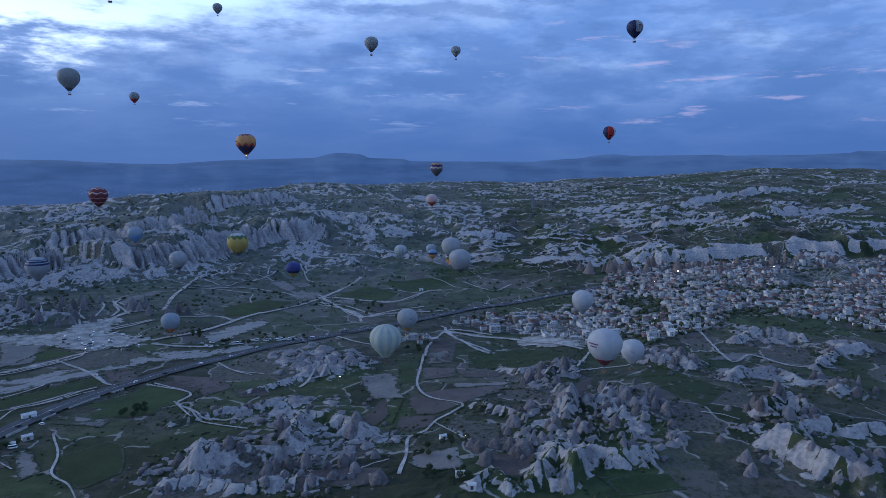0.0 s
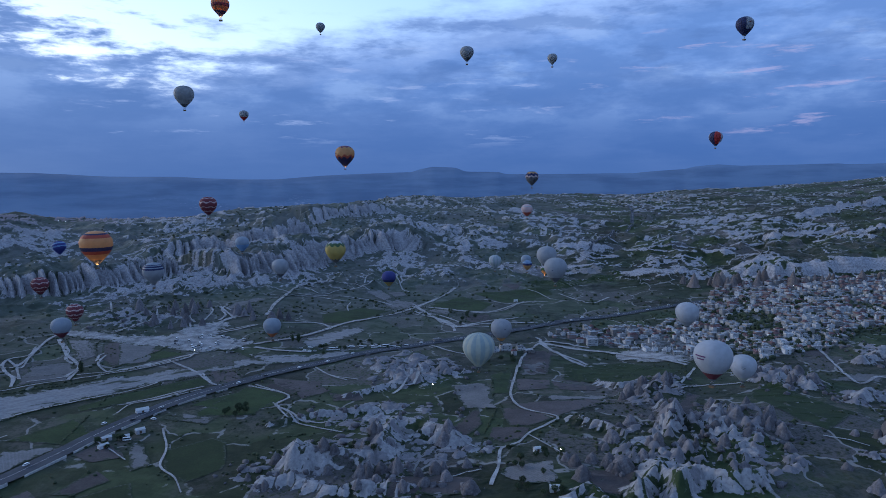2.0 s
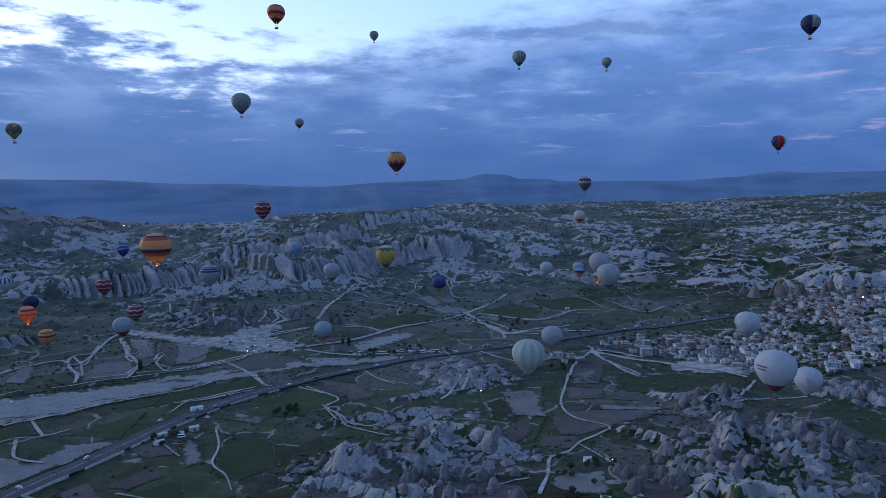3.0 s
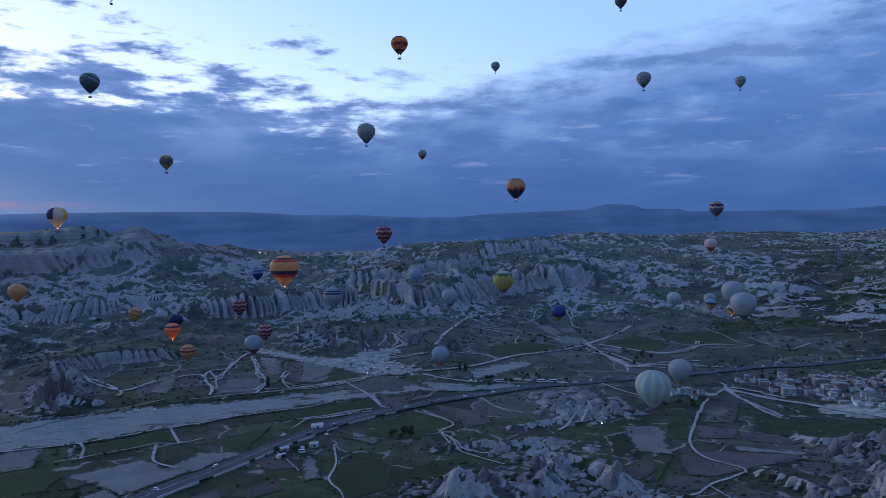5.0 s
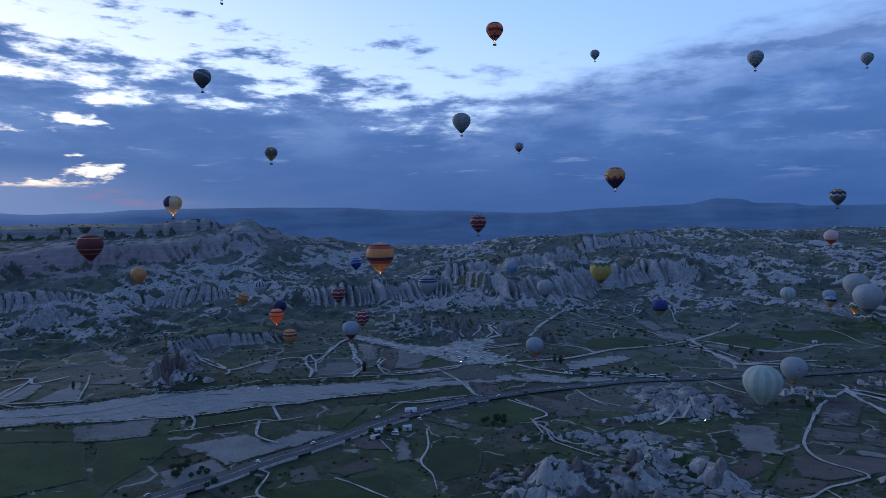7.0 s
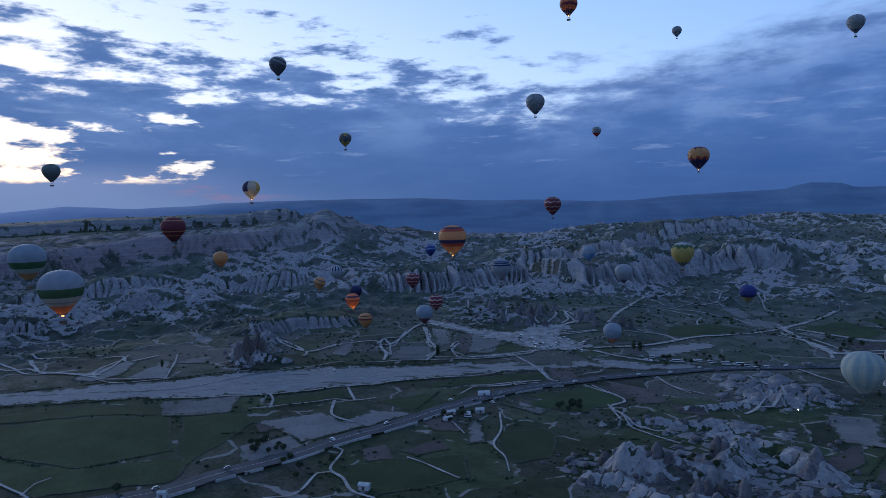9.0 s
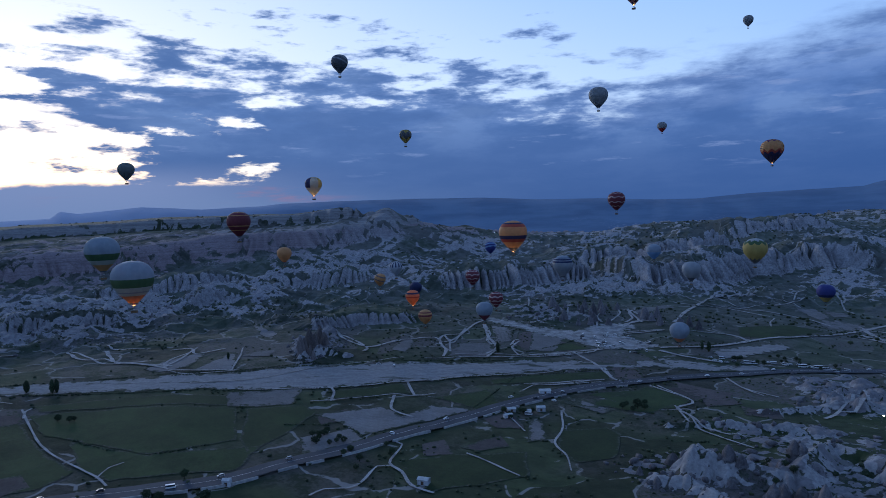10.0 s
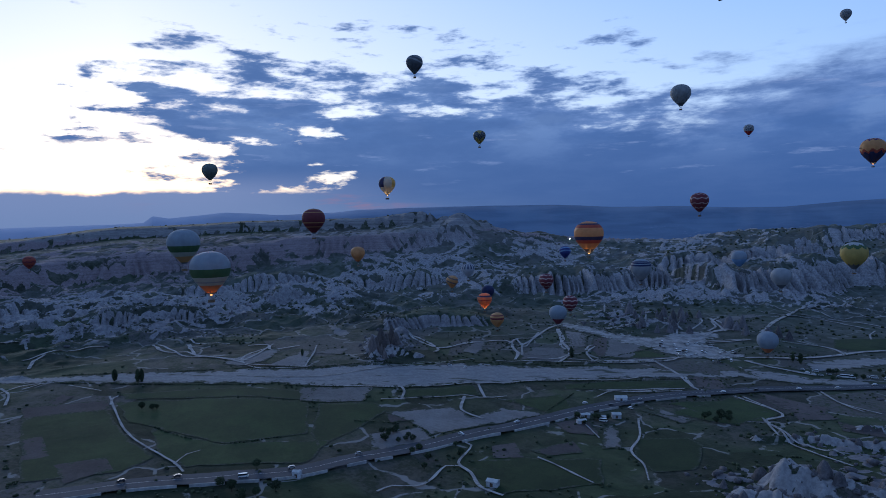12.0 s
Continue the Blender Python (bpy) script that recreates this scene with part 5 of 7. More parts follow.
def ringed(dye, line, count, thick=0.2, wave=0.0, low=0.9):
    """A plain dye with many thin lines round it."""
    def pattern(v, g):
        w = (v + wave * math.sin(2 * math.pi * 7 * g)) * count
        return line if (w % 1) < thick and v < low else dye
    return pattern


def plaque(size, v0, turn, wide, tall, bars, bow=1.012):
    """Bars that stand for lettering, lying on the envelope's side."""
    bm = bmesh.new()
    zs, rs = [p[0] for p in OUTLINE][::-1], [p[1] for p in OUTLINE][::-1]
    for k, (offset, level, length) in enumerate(bars):
        n = 8
        top, bottom = [], []
        for i in range(n + 1):
            q = turn + (offset + length * (i / n - 0.5)) * wide
            for row, h in ((top, v0 + level * tall + tall * 0.32), (bottom, v0 + level * tall - tall * 0.32)):
                rad = float(np.interp(h, zs, rs)) * bow * size * 1.02
                row.append(bm.verts.new((math.cos(q) * rad, math.sin(q) * rad, h * size)))
        for i in range(n):
            bm.faces.new((bottom[i], bottom[i + 1], top[i + 1], top[i]))
    return bm


def balloon(place, size, pattern, label, lit=0.0, letters=None, spin=0.0):
    """A hot air balloon: envelope, crown ring, scoop, ropes, burner and basket. place is the middle of the envelope."""
    x, y, z = place
    thing = tagged(new("hot_air_balloon"), label, "balloon", "hot air balloons over the valley")
    thing.matrix_world = Matrix.Translation((x, y, z)) @ Matrix.Rotation(spin, 4, "Z")
    shell = part("envelope", envelope_mesh(size, pattern), [DYE[d] for d in DYES], thing)
    mouth, rim = -0.62 * size, 0.11 * size
    bm = bmesh.new()
    bmesh.ops.create_cone(bm, cap_ends=True, segments=16, radius1=0.03 * size, radius2=0.024 * size, depth=0.012 * size, matrix=Matrix.Translation((0, 0, 0.434 * size)))
    part("crown_ring", bm, STEEL, shell)
    bm = bmesh.new()
    bmesh.ops.create_cone(bm, cap_ends=False, segments=20, radius1=rim * 0.82, radius2=rim * 0.99, depth=0.05 * size, matrix=Matrix.Translation((0, 0, mouth - 0.022 * size)))
    part("scoop", bm, DYE["dark"] if pattern(0.97, 0) != "red" else DYE["red"], thing)
    if letters:
        dye, rows = letters
        for turn in (-math.pi / 2 - 0.35, math.pi / 2):
            part("lettering", plaque(size, 0.02, turn, 0.9, 0.055, rows), DYE[dye], shell, "dark bars of lettering")
    deck = mouth - 0.05 * size - 3.0
    half, tall = 1.35, 1.25
    bm = bmesh.new()
    floor_z = deck - tall
    walls = [(0, half * 0.75, 2 * half, 0.12), (0, -half * 0.75, 2 * half, 0.12), (half, 0, 0.12, 1.5 * half), (-half, 0, 0.12, 1.5 * half)]
    for wx, wy, sx, sy in walls:
        block(bm, wx, wy, floor_z + tall / 2, sx, sy, tall)
    block(bm, 0, 0, floor_z + 0.06, 2 * half, 1.5 * half, 0.12)
    basket = part("basket", bm, WICKER, thing, "brown woven wicker basket")
    bm = bmesh.new()
    for wx, wy, sx, sy in walls:
        block(bm, wx, wy, floor_z + tall + 0.05, sx + 0.12, sy + 0.12, 0.16)
    part("padded_rim", bm, DYE["dark"], basket)
    bm = bmesh.new()
    for sx in (-1, 1):
        tube(bm, (sx * 0.7, -0.5, deck + 1.5), (sx * 0.7, 0.5, deck + 1.5), 0.07)
        tube(bm, (-0.7, sx * 0.5, deck + 1.5), (0.7, sx * 0.5, deck + 1.5), 0.07)
        tube(bm, (sx * 0.3, 0, deck + 1.4), (sx * 0.3, 0, deck + 2.2), 0.2, 8)
    part("burner", bm, STEEL, thing)
    for sx in (-1, 1):
        for sy in (-1, 1):
            bm = bmesh.new()
            tube(bm, (sx * half, sy * half * 0.75, deck), (sx * 0.7, sy * 0.5, deck + 1.5), 0.05)
            tube(bm, (sx * 0.7, sy * 0.5, deck + 1.5), (sx * rim * 0.7, sy * rim * 0.7, mouth), 0.045)
            part("suspension_rope", bm, ROPE, thing)
    if lit:
        bm = bmesh.new()
        for sx in (-1, 1):
            bmesh.ops.create_cone(bm, cap_ends=True, segments=10, radius1=0.34, radius2=0.05, depth=3.0, matrix=Matrix.Translation((sx * 0.3, 0, deck + 3.9)))
        part("flame", bm, FLAME, thing, "orange burner flame")
        lamp = new("burner_light", bpy.data.lights.new("burner_light", "POINT"))
        lamp.data.energy, lamp.data.color, lamp.data.shadow_soft_size = lit * 3.5, (1.0, 0.45, 0.13), 0.8
        lamp.location = (x, y, z + mouth + 2.2)
    return thing


def plain(dye):
    return lambda v, g: dye


TWO_LINES = [(0, 0.9, 0.75), (0.05, -0.5, 0.5)]
LOGO = [(-0.1, 0.9, 0.16), (0.1, 0.0, 0.16), (0, -0.9, 0.16), (-0.13, 0, 0.1)]
O = "hot air balloon"
BALLOONS = [
    ((-289, 589, 349), 16.1, bands((0.2, "amber"), (0.3, "navy"), (0.5, "orange"), (0.62, "maroon"), (0.8, "orange"), (1, "navy")), "orange and navy banded " + O, 200, None),
    ((-456, 1367, 503), 18.7, plain("slate"), "dark slate grey " + O + " high over the valley", 0, None),
    ((-90, 832, 344), 16.7, bands((0.85, "slate"), (1, "dark")), "plain slate grey " + O, 0, ("grey", [(0, 0, 0.4)])),
    ((17, 1019, 366), 14.4, plain("slate"), "plain slate grey " + O, 0, None),
    ((-522, 437, 306), 16.3, bands((0.25, "dark"), (0.33, "grey"), (0.45, "dark"), (0.52, "grey"), (1, "dark"), slant=0.14), "charcoal " + O + " with pale slanting bands", 0, None),
    ((-403, 721, 287), 22.0, bands((0.9, "slate"), (1, "dark")), "slate grey " + O + " with a small badge", 0, ("grey", [(0, 0, 0.3)])),
    ((-771, 1666, 355), 24.0, bands((0.72, "slate"), (1, "red")), "slate " + O + " with a red foot", 0, None),
    ((-547, 546, 244), 13.9, bands((0.34, "yellow"), (0.7, "dark"), (1, "yellow"), zig=0.2, teeth=5), "yellow and charcoal panelled " + O, 0, None),
    ((-280, 939, 225), 27.6, bands((0.15, "amber"), (0.24, "purple"), (0.56, "amber"), (0.64, "rust"), (1, "navy"), zig=0.09, teeth=9), "amber " + O + " with a dark toothed crown and foot", 170, ("navy", [(0, 0, 0.7)])),
    ((-511, 393, 186), 15.5, panels("yellow", "navy", "cream", 0.16, 0.66), "cream, yellow and navy panelled " + O, 260, None),
    ((-339, 645, 165), 17.4, ringed("maroon", "pink", 5.0, 0.2, 0.022), "maroon " + O + " with pale wavy bands", 0, None),
    ((-10, 920, 191), 17.4, bands((0.2, "dark"), (0.3, "amber"), (0.45, "navy"), (0.52, "pink"), (1, "dark"), zig=0.07, teeth=8), "dark " + O + " with toothed amber and pink bands", 0, None),
    ((-449, 281, 155), 17.1, ringed("maroon", "amber", 6.5, 0.13, 0.0), "dark maroon " + O + " with thin amber rings", 0, None),
    ((-579, 402, 119), 14.5, bands((0.9, "amber"), (1, "orange")), "plain amber orange " + O, 0, None),
    ((-377, 520, 136), 26.1, bands((0.2, "amber"), (0.27, "navy"), (0.35, "rust"), (0.56, "amber"), (0.64, "navy"), (0.73, "rust"), (0.92, "amber"), (1, "dark")), "amber " + O + " with navy and brick red bands", 520, None),
    ((-665, 834, 97), 17.3, bands((0.3, "blue"), (0.38, "sky"), (0.5, "blue"), (0.58, "sky"), (1, "blue"), slant=0.1), "blue " + O + " with light swirls", 0, None),
    ((-383, 611, 99), 20.3, bands((0.23, "mist"), (0.27, "navy"), (0.3, "mist"), (0.35, "navy"), (0.38, "mist"), (0.43, "navy"), (1, "grey")), "pale grey " + O + " with navy rings", 0, ("navy", [(0, -4, 0.18)])),
    ((-510, 1079, 79), 23.8, bands((0.6, "mist"), (1, "sky")), "pale blue " + O, 0, None),
    ((-321, 786, 81), 20.8, bands((0.85, "grey"), (1, "dark")), "grey " + O + " with a dark foot", 0, None),
    ((-215, 681, 115), 21.5, bands((0.24, "white"), (0.36, "green"), (0.86, "yellow"), (1, "dark"), zig=0.08, teeth=9), "yellow " + O + " with a white crown and green teeth", 0, None),
    ((-571, 547, 93), 15.0, stripes("navy", "white", 12, 0.1, "white", 0.5, "white"), "white " + O + " with upright navy stripes", 0, None),
    ((-612, 557, 76), 14.2, bands((0.3, "amber"), (0.38, "dark"), (0.55, "amber"), (0.62, "dark"), (1, "amber"), slant=0.12), "amber " + O + " with dark slanting bands", 0, None),
    ((-581, 694, 68), 18.9, ringed("maroon", "pink", 5.0, 0.2, 0.02), "maroon " + O + " with pink wavy bands", 0, None),
    ((-612, 611, 48), 17.9, bands((0.3, "orange"), (0.37, "navy"), (0.5, "orange"), (0.56, "rust"), (0.7, "orange"), (1, "orange")), "glowing orange " + O + " with dark rings", 480, None),
    ((-639, 643, 54), 16.8, plain("navy"), "navy blue " + O, 0, None),
    ((-462, 597, 59), 15.9, ringed("maroon", "pink", 5.0, 0.26, 0.02), "brick maroon " + O + " with pink wavy bands", 0, None),
    ((-454, 567, 51), 18.1, bands((0.74, "mist"), (1, "maroon")), "pale blue white " + O + " with a dark red foot", 0, None),
    ((-551, 573, 34), 16.0, bands((0.3, "amber"), (0.36, "maroon"), (0.45, "amber"), (0.52, "maroon"), (1, "amber")), "amber " + O + " with maroon rings", 0, None),
    ((-303, 713, 22), 20.2, bands((0.78, "mist"), (1, "orange")), "grey blue " + O + " with an orange foot", 0, None),
    ((-222, 960, 42), 21.1, bands((0.62, "blue"), (0.74, "navy"), (1, "yellow")), "royal blue " + O + " with a yellow foot", 0, None),
    ((-20, 1114, 137), 18.6, bands((0.3, "pink"), (0.36, "white"), (0.7, "pink"), (1, "rust")), "pale pink " + O + " with a rust red foot", 0, None),
    ((-66, 1009, 63), 19.1, stripes("mint", "white", 10), "white and pale green " + O, 0, None),
    ((-21, 1138, 49), 17.6, bands((0.7, "mist"), (1, "sky")), "pale blue " + O, 0, None),
    ((-18, 1090, 47), 15.0, bands((0.42, "sky"), (0.55, "navy"), (1, "amber")), "blue " + O + " with an amber foot", 0, None),
    ((9, 725, 107), 21.5, bands((0.86, "grey"), (1, "dark")), "large grey white " + O + " with a dark foot", 0, ("navy", [(0, -4, 0.12)])),
    ((10, 1033, 47), 12.5, bands((0.35, "white"), (0.6, "green"), (1, "amber"), zig=0.15, teeth=4), "small white and green " + O, 110, None),
    ((16, 621, 108), 20.7, bands((0.84, "grey"), (1, "dark")), "large grey white " + O + " with a dark foot", 0, ("navy", [(0, -2, 0.12)])),
    ((-41, 744, 20), 23.7, bands((0.84, "grey"), (1, "amber")), "grey white " + O + " with an amber foot", 0, ("navy", [(0, 0, 0.12)])),
    ((-49, 549, 49), 26.9, stripes("mint", "cream", 10, 0.05, "mint", 0.9, "cream"), "large cream " + O + " with pale green gores", 0, None),
    ((-550, 486, 407), 17.8, bands((0.8, "maroon"), (1, "dark")), "dark maroon " + O + " high over the ridge", 0, None),
    ((-149, 1051, 506), 17.8, plain("dark"), "charcoal " + O + " high over the valley", 0, None),
    ((204, 729, 344), 17.2, panels("navy", "grey", "navy", 0.2, 0.75), "navy " + O + " with white panels", 0, ("red", [(0, 1, 0.3)])),
    ((253, 1020, 247), 19.0, panels("red", "white", "navy", 0.05, 0.9), "red, white and navy panelled " + O, 0, None),
    ((140, 644, 64), 21.2, bands((0.8, "white"), (1, "grey")), "white " + O + " with a small dark badge", 0, ("navy", [(0, -1, 0.2)])),
    ((96, 377, 94), 20.2, bands((0.82, "white"), (1, "maroon")), "white " + O + " with purple lettering and a maroon foot", 0, ("purple", TWO_LINES)),
    ((153, 513, 51), 18.6, bands((0.85, "white"), (1, "cream")), "white " + O + " with a round grey emblem", 0, ("slate", LOGO)),
    ((-345, 163, 130), 20.3, bands((0.5, "mist"), (0.64, "green"), (0.73, "cream"), (0.77, "slate"), (0.82, "cream"), (1, "orange")), "pale blue " + O + " with green, cream and orange bands", 90, None),
    ((-403, 169, 142), 18.6, bands((0.56, "mist"), (0.72, "green"), (0.82, "cream"), (1, "amber")), "grey blue " + O + " with a green band and cream foot", 0, None),
    ((-692, 294, 208), 16.0, plain("moss"), "dark green " + O, 0, None),
    ((-993, 168, 108), 15.1, ringed("rust", "maroon", 4.0, 0.3, 0.02), "brick red " + O + " with maroon bands", 0, None),
]
for n, (place, size, pattern, label, lit, letters) in enumerate(BALLOONS):
    balloon(place, size, pattern, label, lit, letters, 0.7 * n)


# ---------------------------------------------------------------- fairy chimneys and cones of tuff
def tuff_material(name, dark, light, stain):
    m, tree, shader = material(name, 0.95)
    node, calc, mix, ramp, step = graph(tree)
    at = node("ShaderNodeNewGeometry").outputs["Position"]
    luck = node("ShaderNodeObjectInfo").outputs["Random"]
    stretch = node("ShaderNodeVectorMath", at, (0.5, 0.5, 0.14), operation="MULTIPLY").outputs[0]
    a = node("ShaderNodeTexNoise", stretch, None, 0.6, 5.0, 0.65).outputs[0]
    b = node("ShaderNodeTexNoise", at, None, 0.8, 4.0, 0.65).outputs[0]
    colour = mix(step(calc("ADD", calc("MULTIPLY", a, 0.6), calc("MULTIPLY", b, 0.4)), 0.38, 0.62), dark, light)
    colour = mix(calc("MULTIPLY", step(a, 0.54, 0.68), 0.55), colour, stain)
    tone = calc("ADD", 0.60, calc("MULTIPLY", luck, 0.62))
    colour = mix(1.0, colour, node("ShaderNodeCombineColor", tone, tone, tone).outputs[0], "MULTIPLY")
    tree.links.new(colour, shader.inputs["Base Color"])
    bump = node("ShaderNodeBump", 0.8, 0.6)
    tree.links.new(calc("ADD", a, b), bump.inputs["Height"])
    tree.links.new(bump.outputs[0], shader.inputs["Normal"])
    return m


TUFF = tuff_material("weathered_tuff", (0.088, 0.081, 0.087), (0.175, 0.163, 0.170), (0.075, 0.069, 0.072))
BASALT = tuff_material("dark_brown_tuff", (0.10, 0.085, 0.082), (0.19, 0.16, 0.15), (0.07, 0.06, 0.058))


def spire_mesh(seed, blunt, twin):
    """A weathered cone one metre wide and high, fluted, with one or two tips."""
    rnd = random.Random(seed)
    bm = bmesh.new()
    tips = [(0, 0, 1.0, 1.0)] + ([(rnd.uniform(-0.35, 0.35), rnd.uniform(-0.35, 0.35), rnd.uniform(0.55, 0.85), 0.7)] if twin else [])
    for ox, oy, tall, wide in tips:
        rows, cols = 10, 18
        lean = Vector((rnd.uniform(-0.1, 0.1), rnd.uniform(-0.1, 0.1), 0))
        flutes, phase = rnd.randint(4, 7), rnd.uniform(0, 6)
        ring = []
        for i in range(rows + 1):
            f = i / rows
            rad = 0.5 * wide * ((1 - f ** blunt) * (1 - 0.22 * f) * (1 + 0.30 * (1 - f) ** 4) + 0.015)
            line = []
            for j in range(cols):
                q = 2 * math.pi * j / cols
                bump = 1 + 0.13 * math.sin(q * flutes + phase) * (1 - f) + 0.26 * noise.noise((math.cos(q) * 1.3 + seed * 3, math.sin(q) * 1.3, f * 2.4)) + 0.12 * noise.noise((math.cos(q) * 3.6, math.sin(q) * 3.6 + seed, f * 6.0))
                line.append(bm.verts.new((ox + lean.x * f + math.cos(q) * rad * bump, oy + lean.y * f + math.sin(q) * rad * bump, f * tall)))
            ring.append(line)
        for i in range(rows):
            for j in range(cols):
                bm.faces.new((ring[i][j], ring[i][(j + 1) % cols], ring[i + 1][(j + 1) % cols], ring[i + 1][j])).smooth = True
        bm.faces.new(ring[-1])
    me = bpy.data.meshes.new("fairy_chimney")
    bm.to_mesh(me)
    bm.free()
    return me


SPIRES = [spire_mesh(s, b, t) for s, b, t in ((1, 2.2, False), (2, 3.0, True), (3, 4.0, False), (4, 2.2, True), (5, 3.4, True), (6, 1.6, True), (7, 4.6, True), (8, 2.6, True))]
DARK_SPIRES = [me.copy() for me in SPIRES]
for me in SPIRES:
    me.materials.append(TUFF)
for me in DARK_SPIRES:
    me.materials.append(BASALT)


def in_oval(rnd, cx, cy, a, b, turn):
    q, r = rnd.uniform(0, 2 * math.pi), math.sqrt(rnd.random())
    u, v = a * r * math.cos(q), b * r * math.sin(q)
    c, s = math.cos(radians(turn)), math.sin(radians(turn))
    return cx + u * c - v * s, cy + u * s + v * c


# centre x, y, half axes, turn, how many, least and most height, dark or pale
CONES = [
    (104, 435, 66, 68, 1, 26, 4, 11, 0), (134, 470, 34, 52, -14, 10, 4, 11, 0), (222, 395, 54, 70, 1, 12, 4, 10, 0), (-92, 428, 62, 40, 4, 14, 4, 12, 0),
    (-70, 380, 46, 28, -8, 12, 5, 10, 0), (248, 453, 24, 22, 6, 7, 6, 11, 0), (99, 575, 26, 50, -27, 14, 6, 13, 0), (214, 606, 26, 46, 0, 8, 6, 12, 0),
    (34, 402, 22, 26, 0, 10, 5, 9, 0), (-160, 396, 40, 26, -2, 9, 4, 8, 0), (-535, 405, 20, 34, 46, 16, 7, 20, 1), (-470, 800, 60, 34, 30, 11, 9, 18, 0),
    (-375, 812, 60, 30, 20, 9, 9, 18, 0), (-440, 755, 40, 26, 40, 7, 8, 14, 0), (350, 1140, 130, 26, -4, 34, 10, 24, 2), (560, 1125, 140, 24, 0, 22, 10, 20, 2),
    (330, 530, 30, 26, 8, 8, 6, 11, 0),
]


def cones():
    rnd = random.Random(12)
    spots = []
    for cx, cy, a, b, turn, count, low, high, dark in CONES:
        for _ in range(count):
            x, y = in_oval(rnd, cx, cy, a, b, turn)
            spots.append((x, y, low + (high - low) * rnd.random() ** 1.9, dark))
    zs = heights([s[:2] for s in spots])
    for (x, y, tall, dark), z in zip(spots, zs):
        k = rnd.randrange(len(SPIRES))
        if math.hypot(x, y) < 650 and not dark:
            k = rnd.choice((1, 2, 4, 6))
        ob = new("fairy_chimney", (DARK_SPIRES if dark else SPIRES)[k])
        wide = tall * (rnd.uniform(0.35, 0.7) if dark == 1 else rnd.uniform(0.45, 0.85) if tall > 9 else rnd.uniform(0.75, 1.5))
        ob.matrix_world = Matrix.Translation((x, y, z - 1.0)) @ Matrix.Rotation(rnd.uniform(0, 6.28), 4, "Z") @ Matrix.Diagonal((wide, wide * rnd.uniform(0.6, 1.1), tall + 1, 1))
        if dark == 2:
            tagged(ob, "grey brown weathered cone below the village cliff", "rock", "dark cones above the village")
        elif dark:
            tagged(ob, "tall dark brown pinnacle of eroded rock", "rock", "dark rock pinnacles")
        else:
            tagged(ob, ("pale rounded cone of weathered tuff", "slender pale grey fairy chimney of tuff")[tall > 11], "rock", "fairy chimneys of pale tuff")


cones()


def boulders(count, seed):
    """Weathered blocks strewn over the tuff hummocks, as one mesh."""
    rnd = np.random.RandomState(seed)
    rows = [h for h in HUMMOCKS if math.hypot(h[0], h[1]) < 1050]
    pick = rnd.randint(0, len(rows), count)
    h = np.array(rows)[pick]
    q, r = rnd.uniform(0, 2 * np.pi, count), np.sqrt(rnd.rand(count)) * 1.15
    c, s = np.cos(np.radians(h[:, 4])), np.sin(np.radians(h[:, 4]))
    u, v = h[:, 2] * r * np.cos(q), h[:, 3] * r * np.sin(q)
    x, y = h[:, 0] + u * c - v * s, h[:, 1] + u * s + v * c
    z = land(x, y)[0]
    bm = bmesh.new()
    bmesh.ops.create_icosphere(bm, subdivisions=1, radius=1.0)
    base = np.array([v.co for v in bm.verts])
    tri = np.array([[v.index for v in f.verts] for f in bm.faces])
    bm.free()
    size = 0.5 + 2.2 * rnd.rand(count) ** 2.5
    shape = base[None] * (0.55 + 0.8 * rnd.rand(count, len(base), 1)) * size[:, None, None] * np.stack([rnd.uniform(0.8, 1.6, count), rnd.uniform(0.8, 1.6, count), rnd.uniform(0.6, 1.3, count)], -1)[:, None]
    p = shape + np.stack([x, y, z + size * 0.15], -1)[:, None]
    faces = (tri[None] + (np.arange(count) * len(base))[:, None, None]).reshape(-1, 3)
    me = bpy.data.meshes.new("boulders")
    me.from_pydata(p.reshape(-1, 3).tolist(), [], faces.tolist())
    me.polygons.foreach_set("use_smooth", [True] * len(faces))
    me.materials.append(TUFF)
    tagged(new("boulders", me), "pale weathered blocks strewn over the tuff slopes", "boulders", kind="stuff")


boulders(1500, 77)


# ---------------------------------------------------------------- the village
PLASTER = [mottled("white_plaster", (0.28, 0.28, 0.29), (0.50, 0.50, 0.51), 5.0, 0.9, 0.02, vary=0.35),
           mottled("cream_plaster", (0.19, 0.18, 0.17), (0.29, 0.275, 0.26), 5.0, 0.9, 0.02, vary=0.2),
           mottled("tuff_ashlar", (0.13, 0.122, 0.118), (0.22, 0.208, 0.20), 1.6, 0.95, 0.05, vary=0.2),
           mottled("rose_plaster", (0.15, 0.115, 0.112), (0.22, 0.165, 0.16), 4.0, 0.9, 0.02, vary=0.2)]
ROOFING = [mottled("roof_screed", (0.17, 0.175, 0.185), (0.36, 0.365, 0.375), 4.0, 0.9, 0.03, vary=0.5),
           mottled("red_roof_tile", (0.085, 0.045, 0.045), (0.15, 0.08, 0.078), 1.2, 0.9, 0.05, vary=0.4)]
PANE = mottled("dark_window_glass", (0.015, 0.018, 0.022), (0.03, 0.035, 0.045), 2.0, 0.15)
DOOR = mottled("brown_door_wood", (0.06, 0.035, 0.022), (0.12, 0.075, 0.05), 0.8, 0.7)
TANK = mottled("grey_tank_metal", (0.35, 0.36, 0.37), (0.5, 0.51, 0.52), 1.0, 0.5, metal=0.3)


